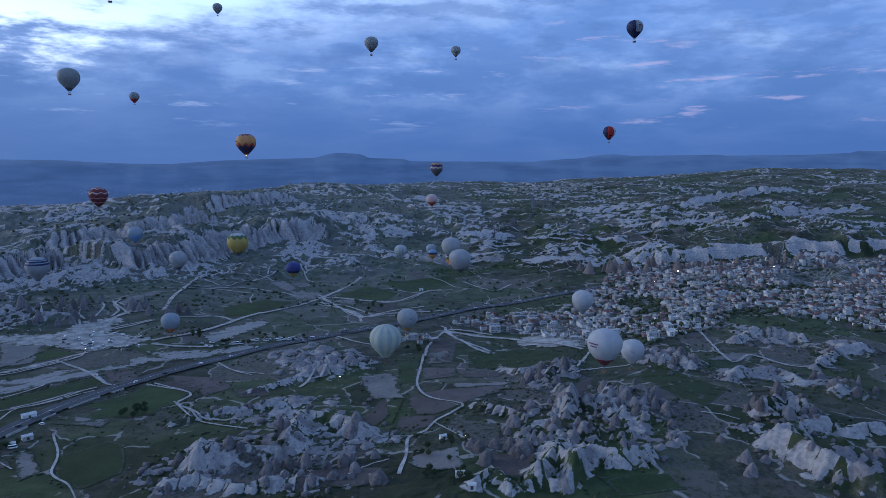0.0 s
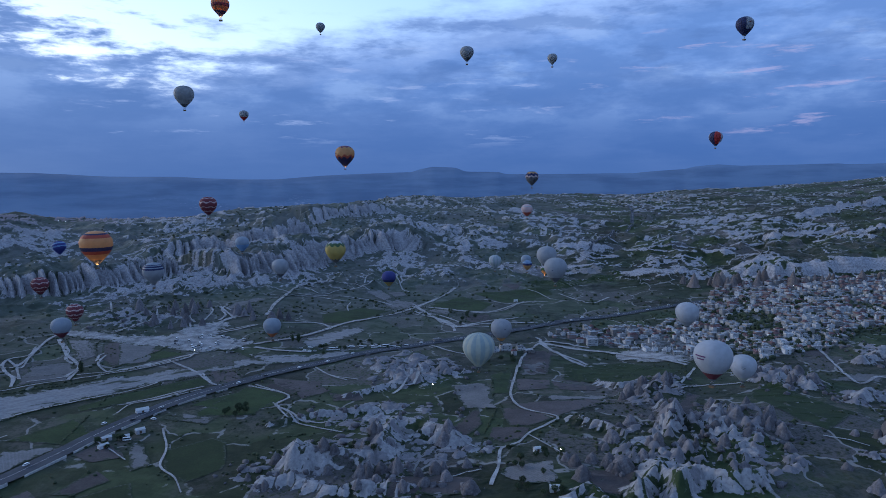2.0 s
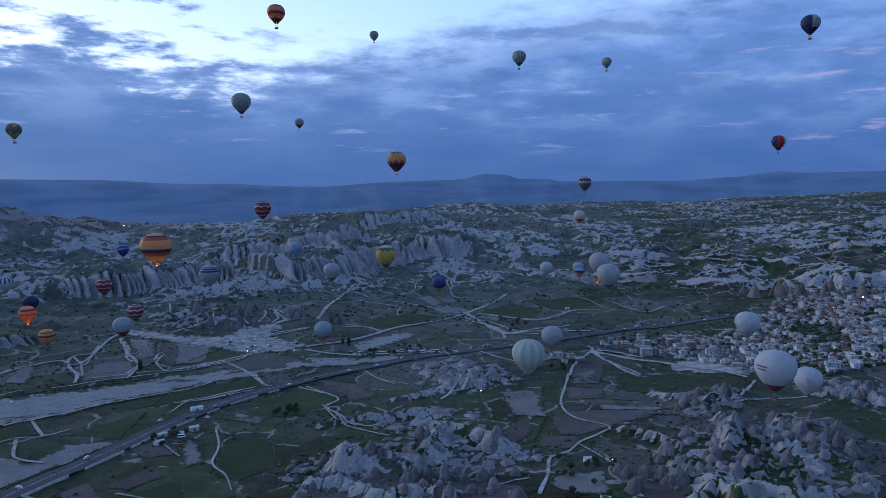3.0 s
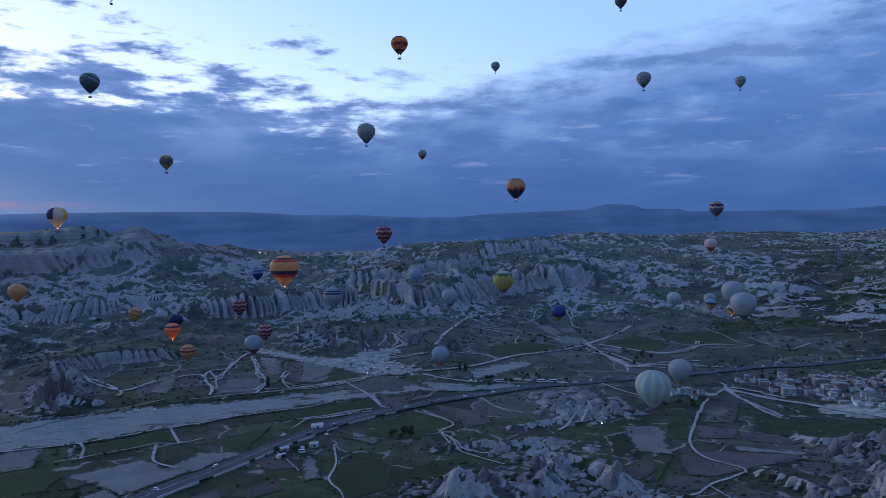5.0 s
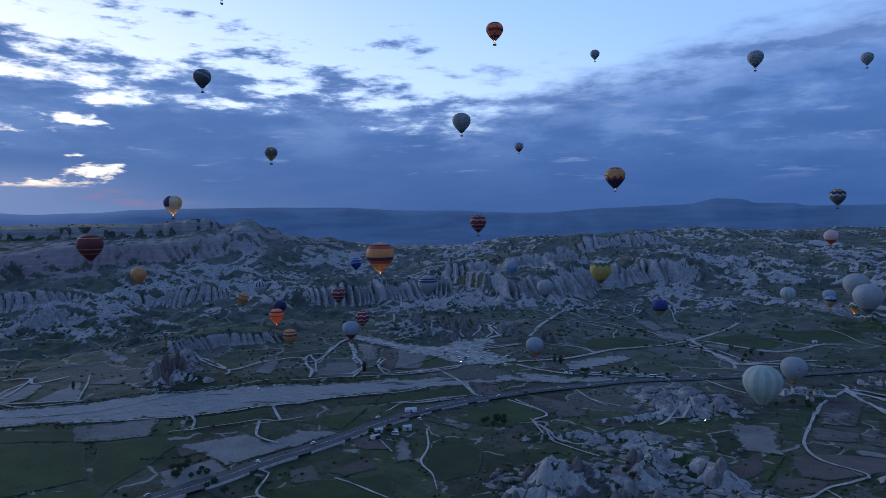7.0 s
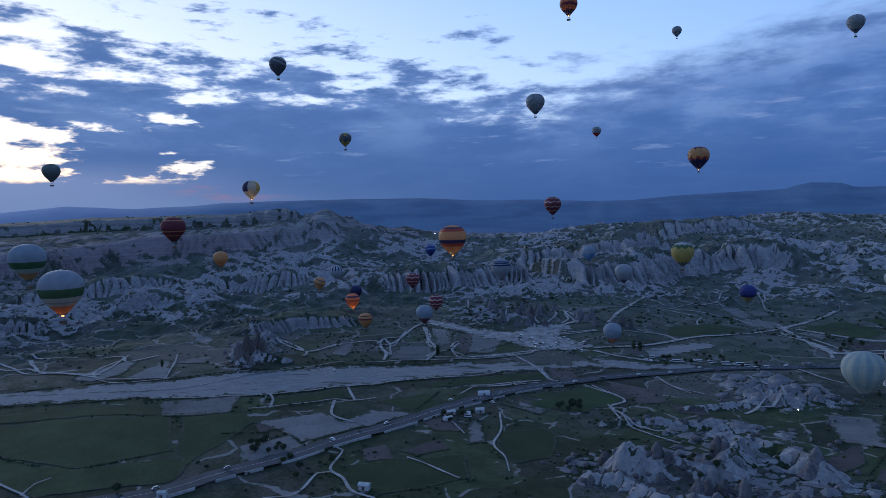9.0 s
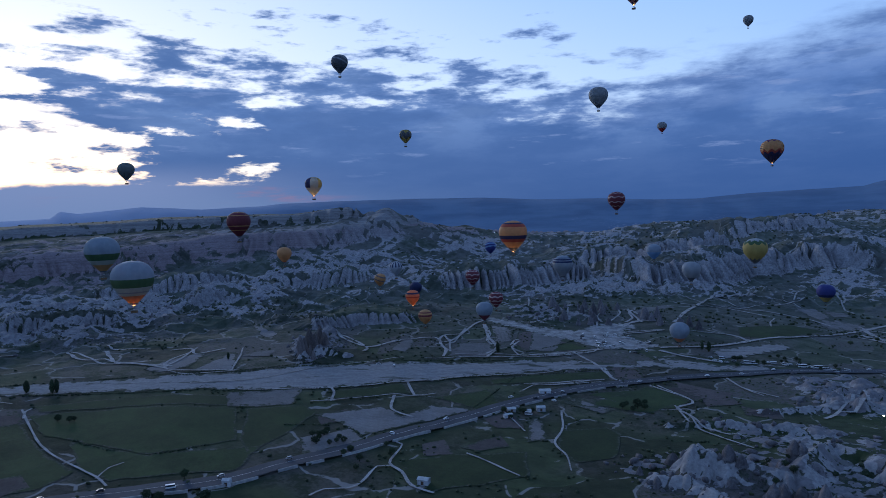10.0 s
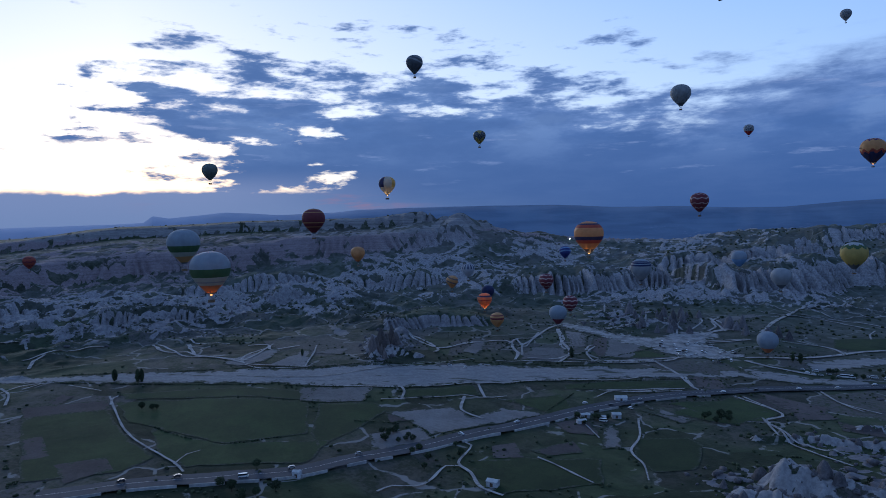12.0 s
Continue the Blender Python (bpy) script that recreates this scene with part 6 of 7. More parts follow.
def mesh_of(name, make, *stuff):
    bm = bmesh.new()
    make(bm)
    me = bpy.data.meshes.new(name)
    bm.to_mesh(me)
    bm.free()
    for m in stuff:
        me.materials.append(m)
    return me


def window_shape(bm):
    block(bm, 0, 0, 0, 1.3, 0.16, 1.5)
    block(bm, 0, -0.06, 0, 0.06, 0.12, 1.5)


WINDOW = mesh_of("window", window_shape, PANE)


def flat_roof(bm, w, d, z, rim):
    block(bm, 0, 0, z + 0.12, w + 0.5, d + 0.5, 0.24)
    for s in (-1, 1):
        block(bm, 0, s * (d / 2 + 0.12), z + 0.24 + rim / 2, w + 0.5, 0.24, rim)
        block(bm, s * (w / 2 + 0.12), 0, z + 0.24 + rim / 2, 0.24, d, rim)


def hip_roof(bm, w, d, z):
    a, b, rise = w / 2 + 0.6, d / 2 + 0.6, min(w, d) * 0.24
    run = max(a - b, 0.3)
    low = [bm.verts.new(p) for p in ((-a, -b, z), (a, -b, z), (a, b, z), (-a, b, z))]
    eave = [bm.verts.new((v.co.x, v.co.y, z + 0.2)) for v in low]
    r = [bm.verts.new((-run, 0, z + rise)), bm.verts.new((run, 0, z + rise))]
    bm.faces.new(low[::-1])
    for i in range(4):
        bm.faces.new((low[i], low[(i + 1) % 4], eave[(i + 1) % 4], eave[i]))
    bm.faces.new((eave[0], eave[1], r[1], r[0]))
    bm.faces.new((eave[2], eave[3], r[0], r[1]))
    bm.faces.new((eave[1], eave[2], r[1]))
    bm.faces.new((eave[3], eave[0], r[0]))


def house(kind, w, d, floors, plaster, tiled, label, annex):
    """One house with its walls, roof, windows, door, balcony and water tank."""
    thing = tagged(new("house"), label, "house", "houses of the village")
    h = 3.0 * floors
    bm = bmesh.new()
    block(bm, 0, 0, h / 2 - 1.0, w, d, h + 2.0)
    if annex:
        block(bm, w * 0.5 + 1.6, -d * 0.12, 0.6, 3.6, d * 0.62, 5.2)
    part("wall", bm, PLASTER[plaster], thing)
    bm = bmesh.new()
    if tiled:
        hip_roof(bm, w, d, h)
    else:
        flat_roof(bm, w, d, h, 0.7)
    roof = part("roof", bm, ROOFING[tiled], thing, "hipped red tile roof" if tiled else "flat grey roof with a parapet")
    bm = bmesh.new()
    if tiled:
        block(bm, w * 0.22, d * 0.1, h + min(w, d) * 0.2, 0.7, 0.7, 1.8)
        part("chimney", bm, PLASTER[0], roof)
    else:
        bmesh.ops.create_cone(bm, cap_ends=True, segments=10, radius1=0.55, radius2=0.55, depth=1.7,
                              matrix=Matrix.Translation((w * 0.2, d * 0.2, h + 1.3)) @ Matrix.Rotation(math.pi / 2, 4, "X"))
        block(bm, w * 0.2, d * 0.2, h + 0.5, 0.9, 1.5, 0.5)
        part("water_tank", bm, TANK, roof)
    bm = bmesh.new()
    block(bm, w * 0.1, -d / 2 - 0.06, 1.05, 1.1, 0.14, 2.1)
    part("door", bm, DOOR, thing)
    if floors > 1:
        bm = bmesh.new()
        block(bm, -w * 0.2, -d / 2 - 0.55, 3.05, w * 0.42, 1.1, 0.16)
        block(bm, -w * 0.2, -d / 2 - 1.08, 3.55, w * 0.42, 0.06, 0.9)
        part("balcony", bm, PLASTER[plaster], thing)
    for level in range(floors):
        for side, turn, far, span in ((0, 0.0, d / 2, w), (1, math.pi / 2, w / 2, d), (2, -math.pi / 2, w / 2, d)):
            for s in ((-0.28, 0.28) if side == 0 else (0.0,)):
                if level == 0 and side == 0 and s > 0:
                    continue
                ob = new("window", WINDOW)
                ob.parent = thing
                ob.matrix_local = Matrix.Rotation(turn, 4, "Z") @ Matrix.Translation((s * span, -far - 0.03, 3.0 * level + 1.7))
    return thing


def inside(x, y, ring):
    odd = False
    for (ax, ay), (bx, by) in zip(ring, ring[1:] + ring[:1]):
        if (ay > y) != (by > y) and x < ax + (bx - ax) * (y - ay) / (by - ay):
            odd = not odd
    return odd


VILLAGE = [(150, 862), (205, 951), (262, 1065), (300, 1140), (405, 1150), (547, 1152), (682, 1148), (801, 1140), (900, 1135), (905, 1060), (760, 900), (600, 735), (547, 713), (498, 744), (487, 805), (443, 816), (383, 843), (331, 762), (251, 714), (220, 676)]
OUTSKIRT = [(12, 839), (60, 892), (169, 886), (231, 711), (204, 664), (141, 734), (83, 800)]
field("yard", VILLAGE)
field("yard", OUTSKIRT)
KINDS = [
    house("a", 12, 10, 2, 0, 0, "white plastered two storey house with a flat roof", True),
    house("b", 10, 9, 2, 1, 1, "cream house with a hipped red tile roof", False),
    house("c", 15, 10, 3, 0, 0, "white three storey guest house with a flat roof", False),
    house("d", 9, 8, 1, 2, 0, "low stone house with a flat grey roof", True),
    house("e", 11, 10, 2, 3, 1, "rose plastered house with a red tile roof", False),
    house("f", 13, 9, 2, 2, 0, "grey stone house with balcony and flat roof", True),
    house("g", 10, 10, 2, 0, 1, "white house with a hipped red tile roof", False),
    house("h", 18, 11, 2, 1, 0, "long cream house with a flat roof", False),
]


def village():
    rnd = random.Random(7)
    spots = []
    for gx in range(-20, 1000, 9):
        for gy in range(620, 1200, 9):
            x, y = gx + rnd.uniform(-4, 4), gy + rnd.uniform(-4, 4)
            core = inside(x, y, VILLAGE)
            if not core and not (inside(x, y, OUTSKIRT) and rnd.random() < 0.55):
                continue
            if core and rnd.random() < 0.14 or float(fbm(np.array(x / 70), np.array(y / 70), 61)) > 0.62:
                continue
            road_gap = min((Vector((x, y, 0)) - p).length for p in MAIN_LINE)
            if road_gap < 15:
                continue
            spots.append((x, y))
    zs = heights(spots)
    order = sorted(range(len(spots)), key=lambda k: spots[k][1])
    used = set()
    walls = {k: ([], []) for k in range(6)}
    for rank, k in enumerate(order):
        (x, y), z = spots[k], zs[k]
        turn = 0.35 * math.sin(x / 140) + 0.5 * math.cos(y / 170) + rnd.choice((0, math.pi / 2, math.pi)) + rnd.uniform(-0.12, 0.12)
        kind = rnd.choices(range(8), (8, 2, 3, 4, 2, 4, 3, 1))[0]
        size = rnd.uniform(0.45, 0.8)
        at = Matrix.Translation((x, y, z + 0.3)) @ Matrix.Rotation(turn, 4, "Z") @ Matrix.Diagonal((size * rnd.uniform(0.85, 1.15), size, rnd.uniform(0.55, 0.85), 1))
        if rank < 290:
            if kind not in used:
                KINDS[kind].matrix_world = at
                used.add(kind)
            else:
                copy_thing(KINDS[kind], at)
            continue
        # farther houses: joined, each with walls, roof and windows of its own
        w, d, floors = rnd.uniform(8, 15), rnd.uniform(7, 11), rnd.choice((1, 1, 1, 2, 2, 2, 3))
        h = 3.0 * floors
        plaster, tiled = rnd.choices((0, 1, 2, 3), (5, 3, 4, 2))[0], rnd.random() < 0.24

        def add(slot, corners):
            verts, faces = walls[slot]
            n = len(verts)
            verts += [tuple(at @ Vector(c)) for c in corners]
            faces += [tuple(n + i for i in f) for f in ((0, 1, 5, 4), (1, 2, 6, 5), (2, 3, 7, 6), (3, 0, 4, 7), (4, 5, 6, 7))]

        def box(slot, cx, cy, a, b, low, high, inset=1.0):
            add(slot, [(cx + sx * a, cy + sy * b, low) for sx, sy in ((-1, -1), (1, -1), (1, 1), (-1, 1))]
                + [(cx + sx * a * inset, cy + sy * b * inset, high) for sx, sy in ((-1, -1), (1, -1), (1, 1), (-1, 1))])
        box(plaster, 0, 0, w / 2, d / 2, -2, h)
        if tiled:
            box(5, 0, 0, w / 2 + 0.5, d / 2 + 0.5, h, h + 2.2, 0.25)
        else:
            box(4, 0, 0, w / 2 + 0.3, d / 2 + 0.3, h, h + 0.5, 0.96)
            box(plaster, w * 0.2, d * 0.15, 1.4, 1.2, h + 0.4, h + 2.2)
    materials = PLASTER + ROOFING
    me = bpy.data.meshes.new("far_houses")
    verts, faces, slots = [], [], []
    for slot, (v, f) in walls.items():
        n = len(verts)
        verts += v
        faces += [tuple(n + i for i in q) for q in f]
        slots += [slot] * len(f)
    me.from_pydata(verts, [], faces)
    me.polygons.foreach_set("material_index", slots)
    for m in materials:
        me.materials.append(m)
    tagged(new("distant_houses", me), "crowded pale and red roofed houses below the cliff", "houses", kind="stuff")


MAIN_LINE = spline(MAIN, 12.0)
village()


def far_town():
    """Pale blocks of a town along the rim of the upland."""
    rnd = np.random.RandomState(83)
    count = 230
    az = np.concatenate([rnd.uniform(-13, -6, count // 2), rnd.uniform(-20, 14, count - count // 2)])
    r = rnd.normal(2720, 110, count)
    x, y = -np.sin(np.radians(az)) * r, np.cos(np.radians(az)) * r
    z = land(x, y)[0]
    verts, faces, slots = [], [], []
    for px, py, pz in zip(x, y, z):
        a, b, h, q = rnd.uniform(2.5, 7), rnd.uniform(2.5, 5), rnd.uniform(2.5, 5.5), rnd.uniform(0, 3)
        n = len(verts)
        for level in (-3, h):
            for sx, sy in ((-1, -1), (1, -1), (1, 1), (-1, 1)):
                verts.append((px + sx * a * math.cos(q) - sy * b * math.sin(q), py + sx * a * math.sin(q) + sy * b * math.cos(q), pz + level))
        faces += [tuple(n + i for i in f) for f in ((0, 1, 5, 4), (1, 2, 6, 5), (2, 3, 7, 6), (3, 0, 4, 7), (4, 5, 6, 7))]
        slots += [rnd.choice((0, 0, 1))] * 4 + [2]
    me = bpy.data.meshes.new("far_town")
    me.from_pydata(verts, [], faces)
    me.polygons.foreach_set("material_index", slots)
    for m in (PLASTER[0], PLASTER[1], ROOFING[0]):
        me.materials.append(m)
    tagged(new("far_town", me), "pale blocks of a far town on the upland's rim", "houses", kind="stuff")


far_town()

# ---------------------------------------------------------------- trees and scrub
LEAF = mottled("dark_foliage", (0.018, 0.030, 0.014), (0.045, 0.062, 0.028), 1.2, 0.8, vary=0.25)
SCRUB = mottled("scrub_foliage", (0.020, 0.031, 0.016), (0.055, 0.066, 0.034), 7.0, 0.9)
BARK = mottled("tree_bark", (0.05, 0.038, 0.028), (0.11, 0.085, 0.065), 0.4, 0.95, 0.03)


def crown_mesh(seed, shape, tall):
    """Several hundred small leaf clumps in an uneven crown."""
    rnd = random.Random(seed)
    verts, faces = [], []
    for _ in range(340):
        f = rnd.random()
        if shape == "poplar":
            r = 0.16 * tall * math.sin(math.pi * min(1, f * 0.95 + 0.06)) ** 0.7
            c = Vector((0, 0, tall * (0.12 + 0.88 * f)))
            r *= rnd.uniform(0.5, 1.1)
        else:
            q = Vector((rnd.gauss(0, 1), rnd.gauss(0, 1), rnd.gauss(0, 1))).normalized() * rnd.uniform(0.55, 1.0)
            lump = 1 + 0.35 * noise.noise(q * 2.1 + Vector((seed, 0, 0)))
            c = Vector((q.x * 0.42 * lump, q.y * 0.42 * lump, 0.62 + q.z * 0.36 * lump)) * tall
            r = 0
        a = rnd.uniform(0, 6.28)
        c = c + Vector((math.cos(a) * r, math.sin(a) * r, 0))
        s = tall * rnd.uniform(0.035, 0.075)
        n = len(verts)
        for p in ((1, 0, -0.3), (-0.5, 0.87, -0.3), (-0.5, -0.87, -0.3), (0, 0, 0.9)):
            verts.append(c + Vector(p) * s + Vector((rnd.uniform(-1, 1), rnd.uniform(-1, 1), rnd.uniform(-1, 1))) * s * 0.5)
        faces += [(n, n + 1, n + 3), (n + 1, n + 2, n + 3), (n + 2, n, n + 3), (n, n + 2, n + 1)]
    me = bpy.data.meshes.new("crown")
    me.from_pydata(verts, [], faces)
    me.materials.append(LEAF)
    return me


def tree(seed, shape, tall, label):
    thing = tagged(new("tree"), label, "tree", "trees in the valley")
    bm = bmesh.new()
    bmesh.ops.create_cone(bm, cap_ends=True, segments=8, radius1=tall * 0.035, radius2=tall * 0.014, depth=tall * 0.62, matrix=Matrix.Translation((0, 0, tall * 0.29)))
    rnd = random.Random(seed)
    for _ in range(5):
        q, z = rnd.uniform(0, 6.28), tall * rnd.uniform(0.3, 0.5)
        reach = tall * (0.08 if shape == "poplar" else 0.26)
        tube(bm, (0, 0, z), (math.cos(q) * reach, math.sin(q) * reach, z + tall * 0.2), tall * 0.009)
    part("trunk", bm, BARK, thing)
    crown = new("crown", crown_mesh(seed, shape, tall))
    crown.parent = thing
    return thing


TREES = [tree(1, "round", 7.0, "leafy dark green tree at a field's edge"), tree(2, "round", 5.0, "small dark green tree among the fields"),
         tree(3, "poplar", 12.0, "slim dark poplar beside the road"), tree(4, "round", 9.0, "broad dark green tree on the valley floor")]
# kind, x, y and spread of the groups, how many
GROVES = [(3, -243, 498, 2, 1), (0, -245, 500, 14, 5), (2, -600, 174, 3, 2), (2, -588, 190, 5, 3), (2, -279, 721, 8, 3), (1, -206, 733, 18, 8), (1, -170, 738, 16, 5),
          (0, -227, 703, 22, 6), (0, -512, 174, 8, 4), (2, -577, 333, 3, 1), (2, -424, 551, 3, 2), (0, -355, 185, 20, 7), (1, -116, 426, 30, 9), (1, 5, 372, 18, 9),
          (1, 0, 420, 22, 8), (0, -45, 690, 30, 7), (0, 60, 860, 40, 10), (0, 300, 950, 80, 26), (0, 450, 950, 120, 34), (1, 330, 800, 90, 24), (1, 480, 880, 110, 30), (1, -365, 295, 14, 12),
          (1, -300, 430, 16, 6), (0, -70, 900, 50, 8), (1, -330, 300, 30, 6)]


def plant():
    rnd = random.Random(21)
    spots = [(k, *in_oval(rnd, x, y, r, r, 0)) for k, x, y, r, n in GROVES for _ in range(n)]
    zs = heights([s[1:] for s in spots])
    used = set()
    for (k, x, y), z in zip(spots, zs):
        size = rnd.uniform(0.75, 1.2)
        m = Matrix.Translation((x, y, z - 0.1)) @ Matrix.Rotation(rnd.uniform(0, 6.28), 4, "Z") @ Matrix.Scale(size, 4)
        if k not in used:
            TREES[k].matrix_world = m
            used.add(k)
        else:
            copy_thing(TREES[k], m)


plant()


def within(x, y, ring):
    odd = np.zeros(x.shape, bool)
    for (ax, ay), (bx, by) in zip(ring, ring[1:] + ring[:1]):
        cross = (ay > y) != (by > y)
        odd ^= cross & (x < ax + (bx - ax) * (y - ay) / ((by - ay) or 1e-9))
    return odd


def clumps(name, count, near, far, small, large, seed, label, keep):
    """Many low bushes as one mesh, thickest where keep says."""
    rnd = np.random.RandomState(seed)
    az, u = np.radians(rnd.uniform(-40, 92, count * 3)), rnd.rand(count * 3)
    r = np.sqrt(near ** 2 + (far ** 2 - near ** 2) * u)
    x, y = -np.sin(az) * r, np.cos(az) * r
    ok = keep(x, y) > rnd.rand(count * 3)
    x, y = x[ok][:count], y[ok][:count]
    z, rock, _, _ = land(x, y)
    ok = rock < 0.55
    for kind, ring in PATCHES:
        if kind in ("green", "gravel", "dust", "pale") and name != "garden_trees":
            ok &= ~within(x, y, ring)
    x, y, z = x[ok], y[ok], z[ok]
    bush_mesh(name, x, y, z, small, large, rnd, label)


def bush_mesh(name, x, y, z, small, large, rnd, label):
    bm = bmesh.new()
    bmesh.ops.create_icosphere(bm, subdivisions=1, radius=1.0)
    base = np.array([v.co for v in bm.verts])
    tri = np.array([[v.index for v in f.verts] for f in bm.faces])
    bm.free()
    n = len(x)
    verts, faces = [], []
    for lump in range(2):
        size = rnd.uniform(small, large, n) * (1.0 if lump == 0 else 0.65)
        shift = rnd.uniform(-1, 1, (n, 3)) * size[:, None] * (0.0 if lump == 0 else 0.9)
        shape = base[None] * (0.6 + 0.75 * rnd.rand(n, len(base), 1)) * size[:, None, None] * np.array([1, 1, 0.75])
        p = shape + np.stack([x, y, z + size * 0.35], -1)[:, None] + shift[:, None] * np.array([1, 1, 0.2])
        faces.append((tri[None] + (np.arange(n) * len(base))[:, None, None] + lump * n * len(base)).reshape(-1, 3))
        verts.append(p.reshape(-1, 3))
    verts, faces = np.concatenate(verts), np.concatenate(faces)
    me = bpy.data.meshes.new(name)
    me.vertices.add(len(verts))
    me.vertices.foreach_set("co", verts.astype(np.float32).ravel())
    me.loops.add(faces.size)
    me.loops.foreach_set("vertex_index", faces.ravel().astype(np.int32))
    me.polygons.add(len(faces))
    me.polygons.foreach_set("loop_start", np.arange(0, faces.size, 3, dtype=np.int32))
    me.update(calc_edges=True)
    me.materials.append(SCRUB)
    tagged(new(name, me), label, "bushes", kind="stuff")


def on_field(x, y):
    return 0.10 + 0.9 * smooth(0.46, 0.60, fbm(x / 75, y / 75, 501))


clumps("bushes", 5600, 340, 1000, 0.4, 1.6, 31, "low dark bushes scattered between fields and rocks", on_field)
clumps("scrub", 6000, 900, 2600, 1.0, 3.2, 32, "dark scrub dotting the rocky upland", lambda x, y: (0.12 + 0.88 * smooth(0.42, 0.60, fbm(x / 130, y / 130, 511))) * (1 - 0.93 * smooth(-880, -1080, x)))
clumps("garden_trees", 6000, 640, 1150, 1.6, 3.8, 33, "dark garden trees between the village houses",
       lambda x, y: np.array([inside(a, b, VILLAGE) for a, b in zip(x, y)], float))


def hedges(lines):
    """Rows of low bushes along tracks, walls and the river's banks."""
    rnd = np.random.RandomState(44)
    x, y = [], []
    for line, shift in lines:
        pts = spline(line, 2.2)
        for a, b in zip(pts, pts[1:]):
            d = (b - a).normalized()
            if vnoise(np.array(a.x / 16), np.array(a.y / 16), 55) > 0.42:
                x.append(a.x - d.y * shift + rnd.uniform(-0.8, 0.8))
                y.append(a.y + d.x * shift + rnd.uniform(-0.8, 0.8))
    x, y = np.array(x), np.array(y)
    bush_mesh("hedge", x, y, land(x, y)[0], 0.5, 1.3, rnd, "dark low hedges along tracks and river banks")


hedges([([(-457, 478), (-431, 522), (-407, 546), (-380, 588), (-360, 625)], 3),
        ([(-409, 437), (-392, 477), (-361, 513), (-327, 569), (-292, 613)], -2),
        ([(-300, 702), (-284, 748), (-263, 788), (-235, 835), (-208, 902), (-191, 962), (-164, 1029), (-141, 1088)], 4),
        ([(-642, 140), (-607, 198), (-567, 274), (-539, 324), (-509, 383), (-449, 473), (-379, 560)], 3),
        ([(-620, 136), (-566, 203), (-512, 273), (-457, 347), (-431, 387)], 0),
        ([(-481, 166), (-444, 179), (-418, 195), (-410, 222), (-404, 247)], 0),
        ([(-405, 286), (-391, 306), (-371, 317), (-339, 311)], 0),
        ([(-48, 652), (-41, 606), (-37, 550)], 0),
        ([(-32, 526), (-37, 445), (-31, 417)], 0),
        ([(215, 514), (235, 508), (287, 520)], 0),
        ([(-51, 444), (-36, 439), (-21, 438)], 2),
        ([(-19, 412), (-23, 385), (-20, 362)], 2),
        ([(36, 521), (57, 543), (82, 514)], 0),
        ([(-206, 473), (-182, 455), (-162, 469)], 0),
        ([(-406, 574), (-402, 622), (-400, 660)], 0),
        ([(-562, 274), (-536, 327), (-502, 391)], 0),
        ([(-338, 414), (-366, 510)], 0)])


# ---------------------------------------------------------------- vehicles, tents, walls and lamps
PAINT = [mottled("white_car_paint", (0.62, 0.62, 0.62), (0.72, 0.72, 0.72), 2.0, 0.3), mottled("silver_car_paint", (0.32, 0.33, 0.34), (0.42, 0.43, 0.44), 2.0, 0.3, metal=0.3),
         mottled("dark_car_paint", (0.02, 0.022, 0.03), (0.05, 0.052, 0.06), 2.0, 0.3)]
RUBBER = mottled("tyre_rubber", (0.015, 0.015, 0.015), (0.03, 0.03, 0.03), 0.3, 0.9)
CANVAS = mottled("white_canvas", (0.38, 0.38, 0.38), (0.52, 0.52, 0.51), 3.0, 0.8, 0.03)


def vehicle(kind, paint, label):
    length, wide, tall, cab = {"car": (4.3, 1.75, 0.75, 0.62), "van": (5.6, 2.0, 1.0, 1.35), "bus": (8.5, 2.4, 1.3, 1.7)}[kind]
    thing = tagged(new({"car": "car", "van": "minibus", "bus": "bus"}[kind]), label, {"car": "car", "van": "minibus", "bus": "bus"}[kind], "vehicles of the valley")
    bm = bmesh.new()
    block(bm, 0, 0, 0.35 + tall / 2, length, wide, tall)
    bmesh.ops.bevel(bm, geom=bm.edges[:], offset=0.16, segments=2, affect="EDGES")
    part("body", bm, PAINT[paint], thing)
    bm = bmesh.new()
    front, back = (0.28, 0.42) if kind == "car" else (0.44, 0.49)
    z = 0.35 + tall - 0.02
    low = [bm.verts.new(p) for p in ((-back * length, -wide * 0.47, z), (front * length, -wide * 0.47, z), (front * length, wide * 0.47, z), (-back * length, wide * 0.47, z))]
    high = [bm.verts.new((v.co.x * (0.72 if kind == "car" else 0.95), v.co.y * 0.85, z + cab * 0.72)) for v in low]
    for i in range(4):
        bm.faces.new((low[i], low[(i + 1) % 4], high[(i + 1) % 4], high[i]))
    bm.faces.new(high)
    part("glazing", bm, PANE, thing)
    bm = bmesh.new()
    span = length * (0.62 if kind == "car" else 0.9)
    block(bm, -length * 0.04, 0, z + cab * 0.72 + 0.06, span, wide * 0.84, 0.14)
    bmesh.ops.bevel(bm, geom=bm.edges[:], offset=0.05, segments=1, affect="EDGES")
    part("roof", bm, PAINT[paint], thing)
    for sx in (-0.32, 0.32):
        for sy in (-1, 1):
            bm = bmesh.new()
            bmesh.ops.create_cone(bm, cap_ends=True, segments=12, radius1=0.34, radius2=0.34, depth=0.24,
                                  matrix=Matrix.Translation((sx * length, sy * (wide / 2 - 0.1), 0.34)) @ Matrix.Rotation(math.pi / 2, 4, "X"))
            part("wheel", bm, RUBBER, thing)
    return thing


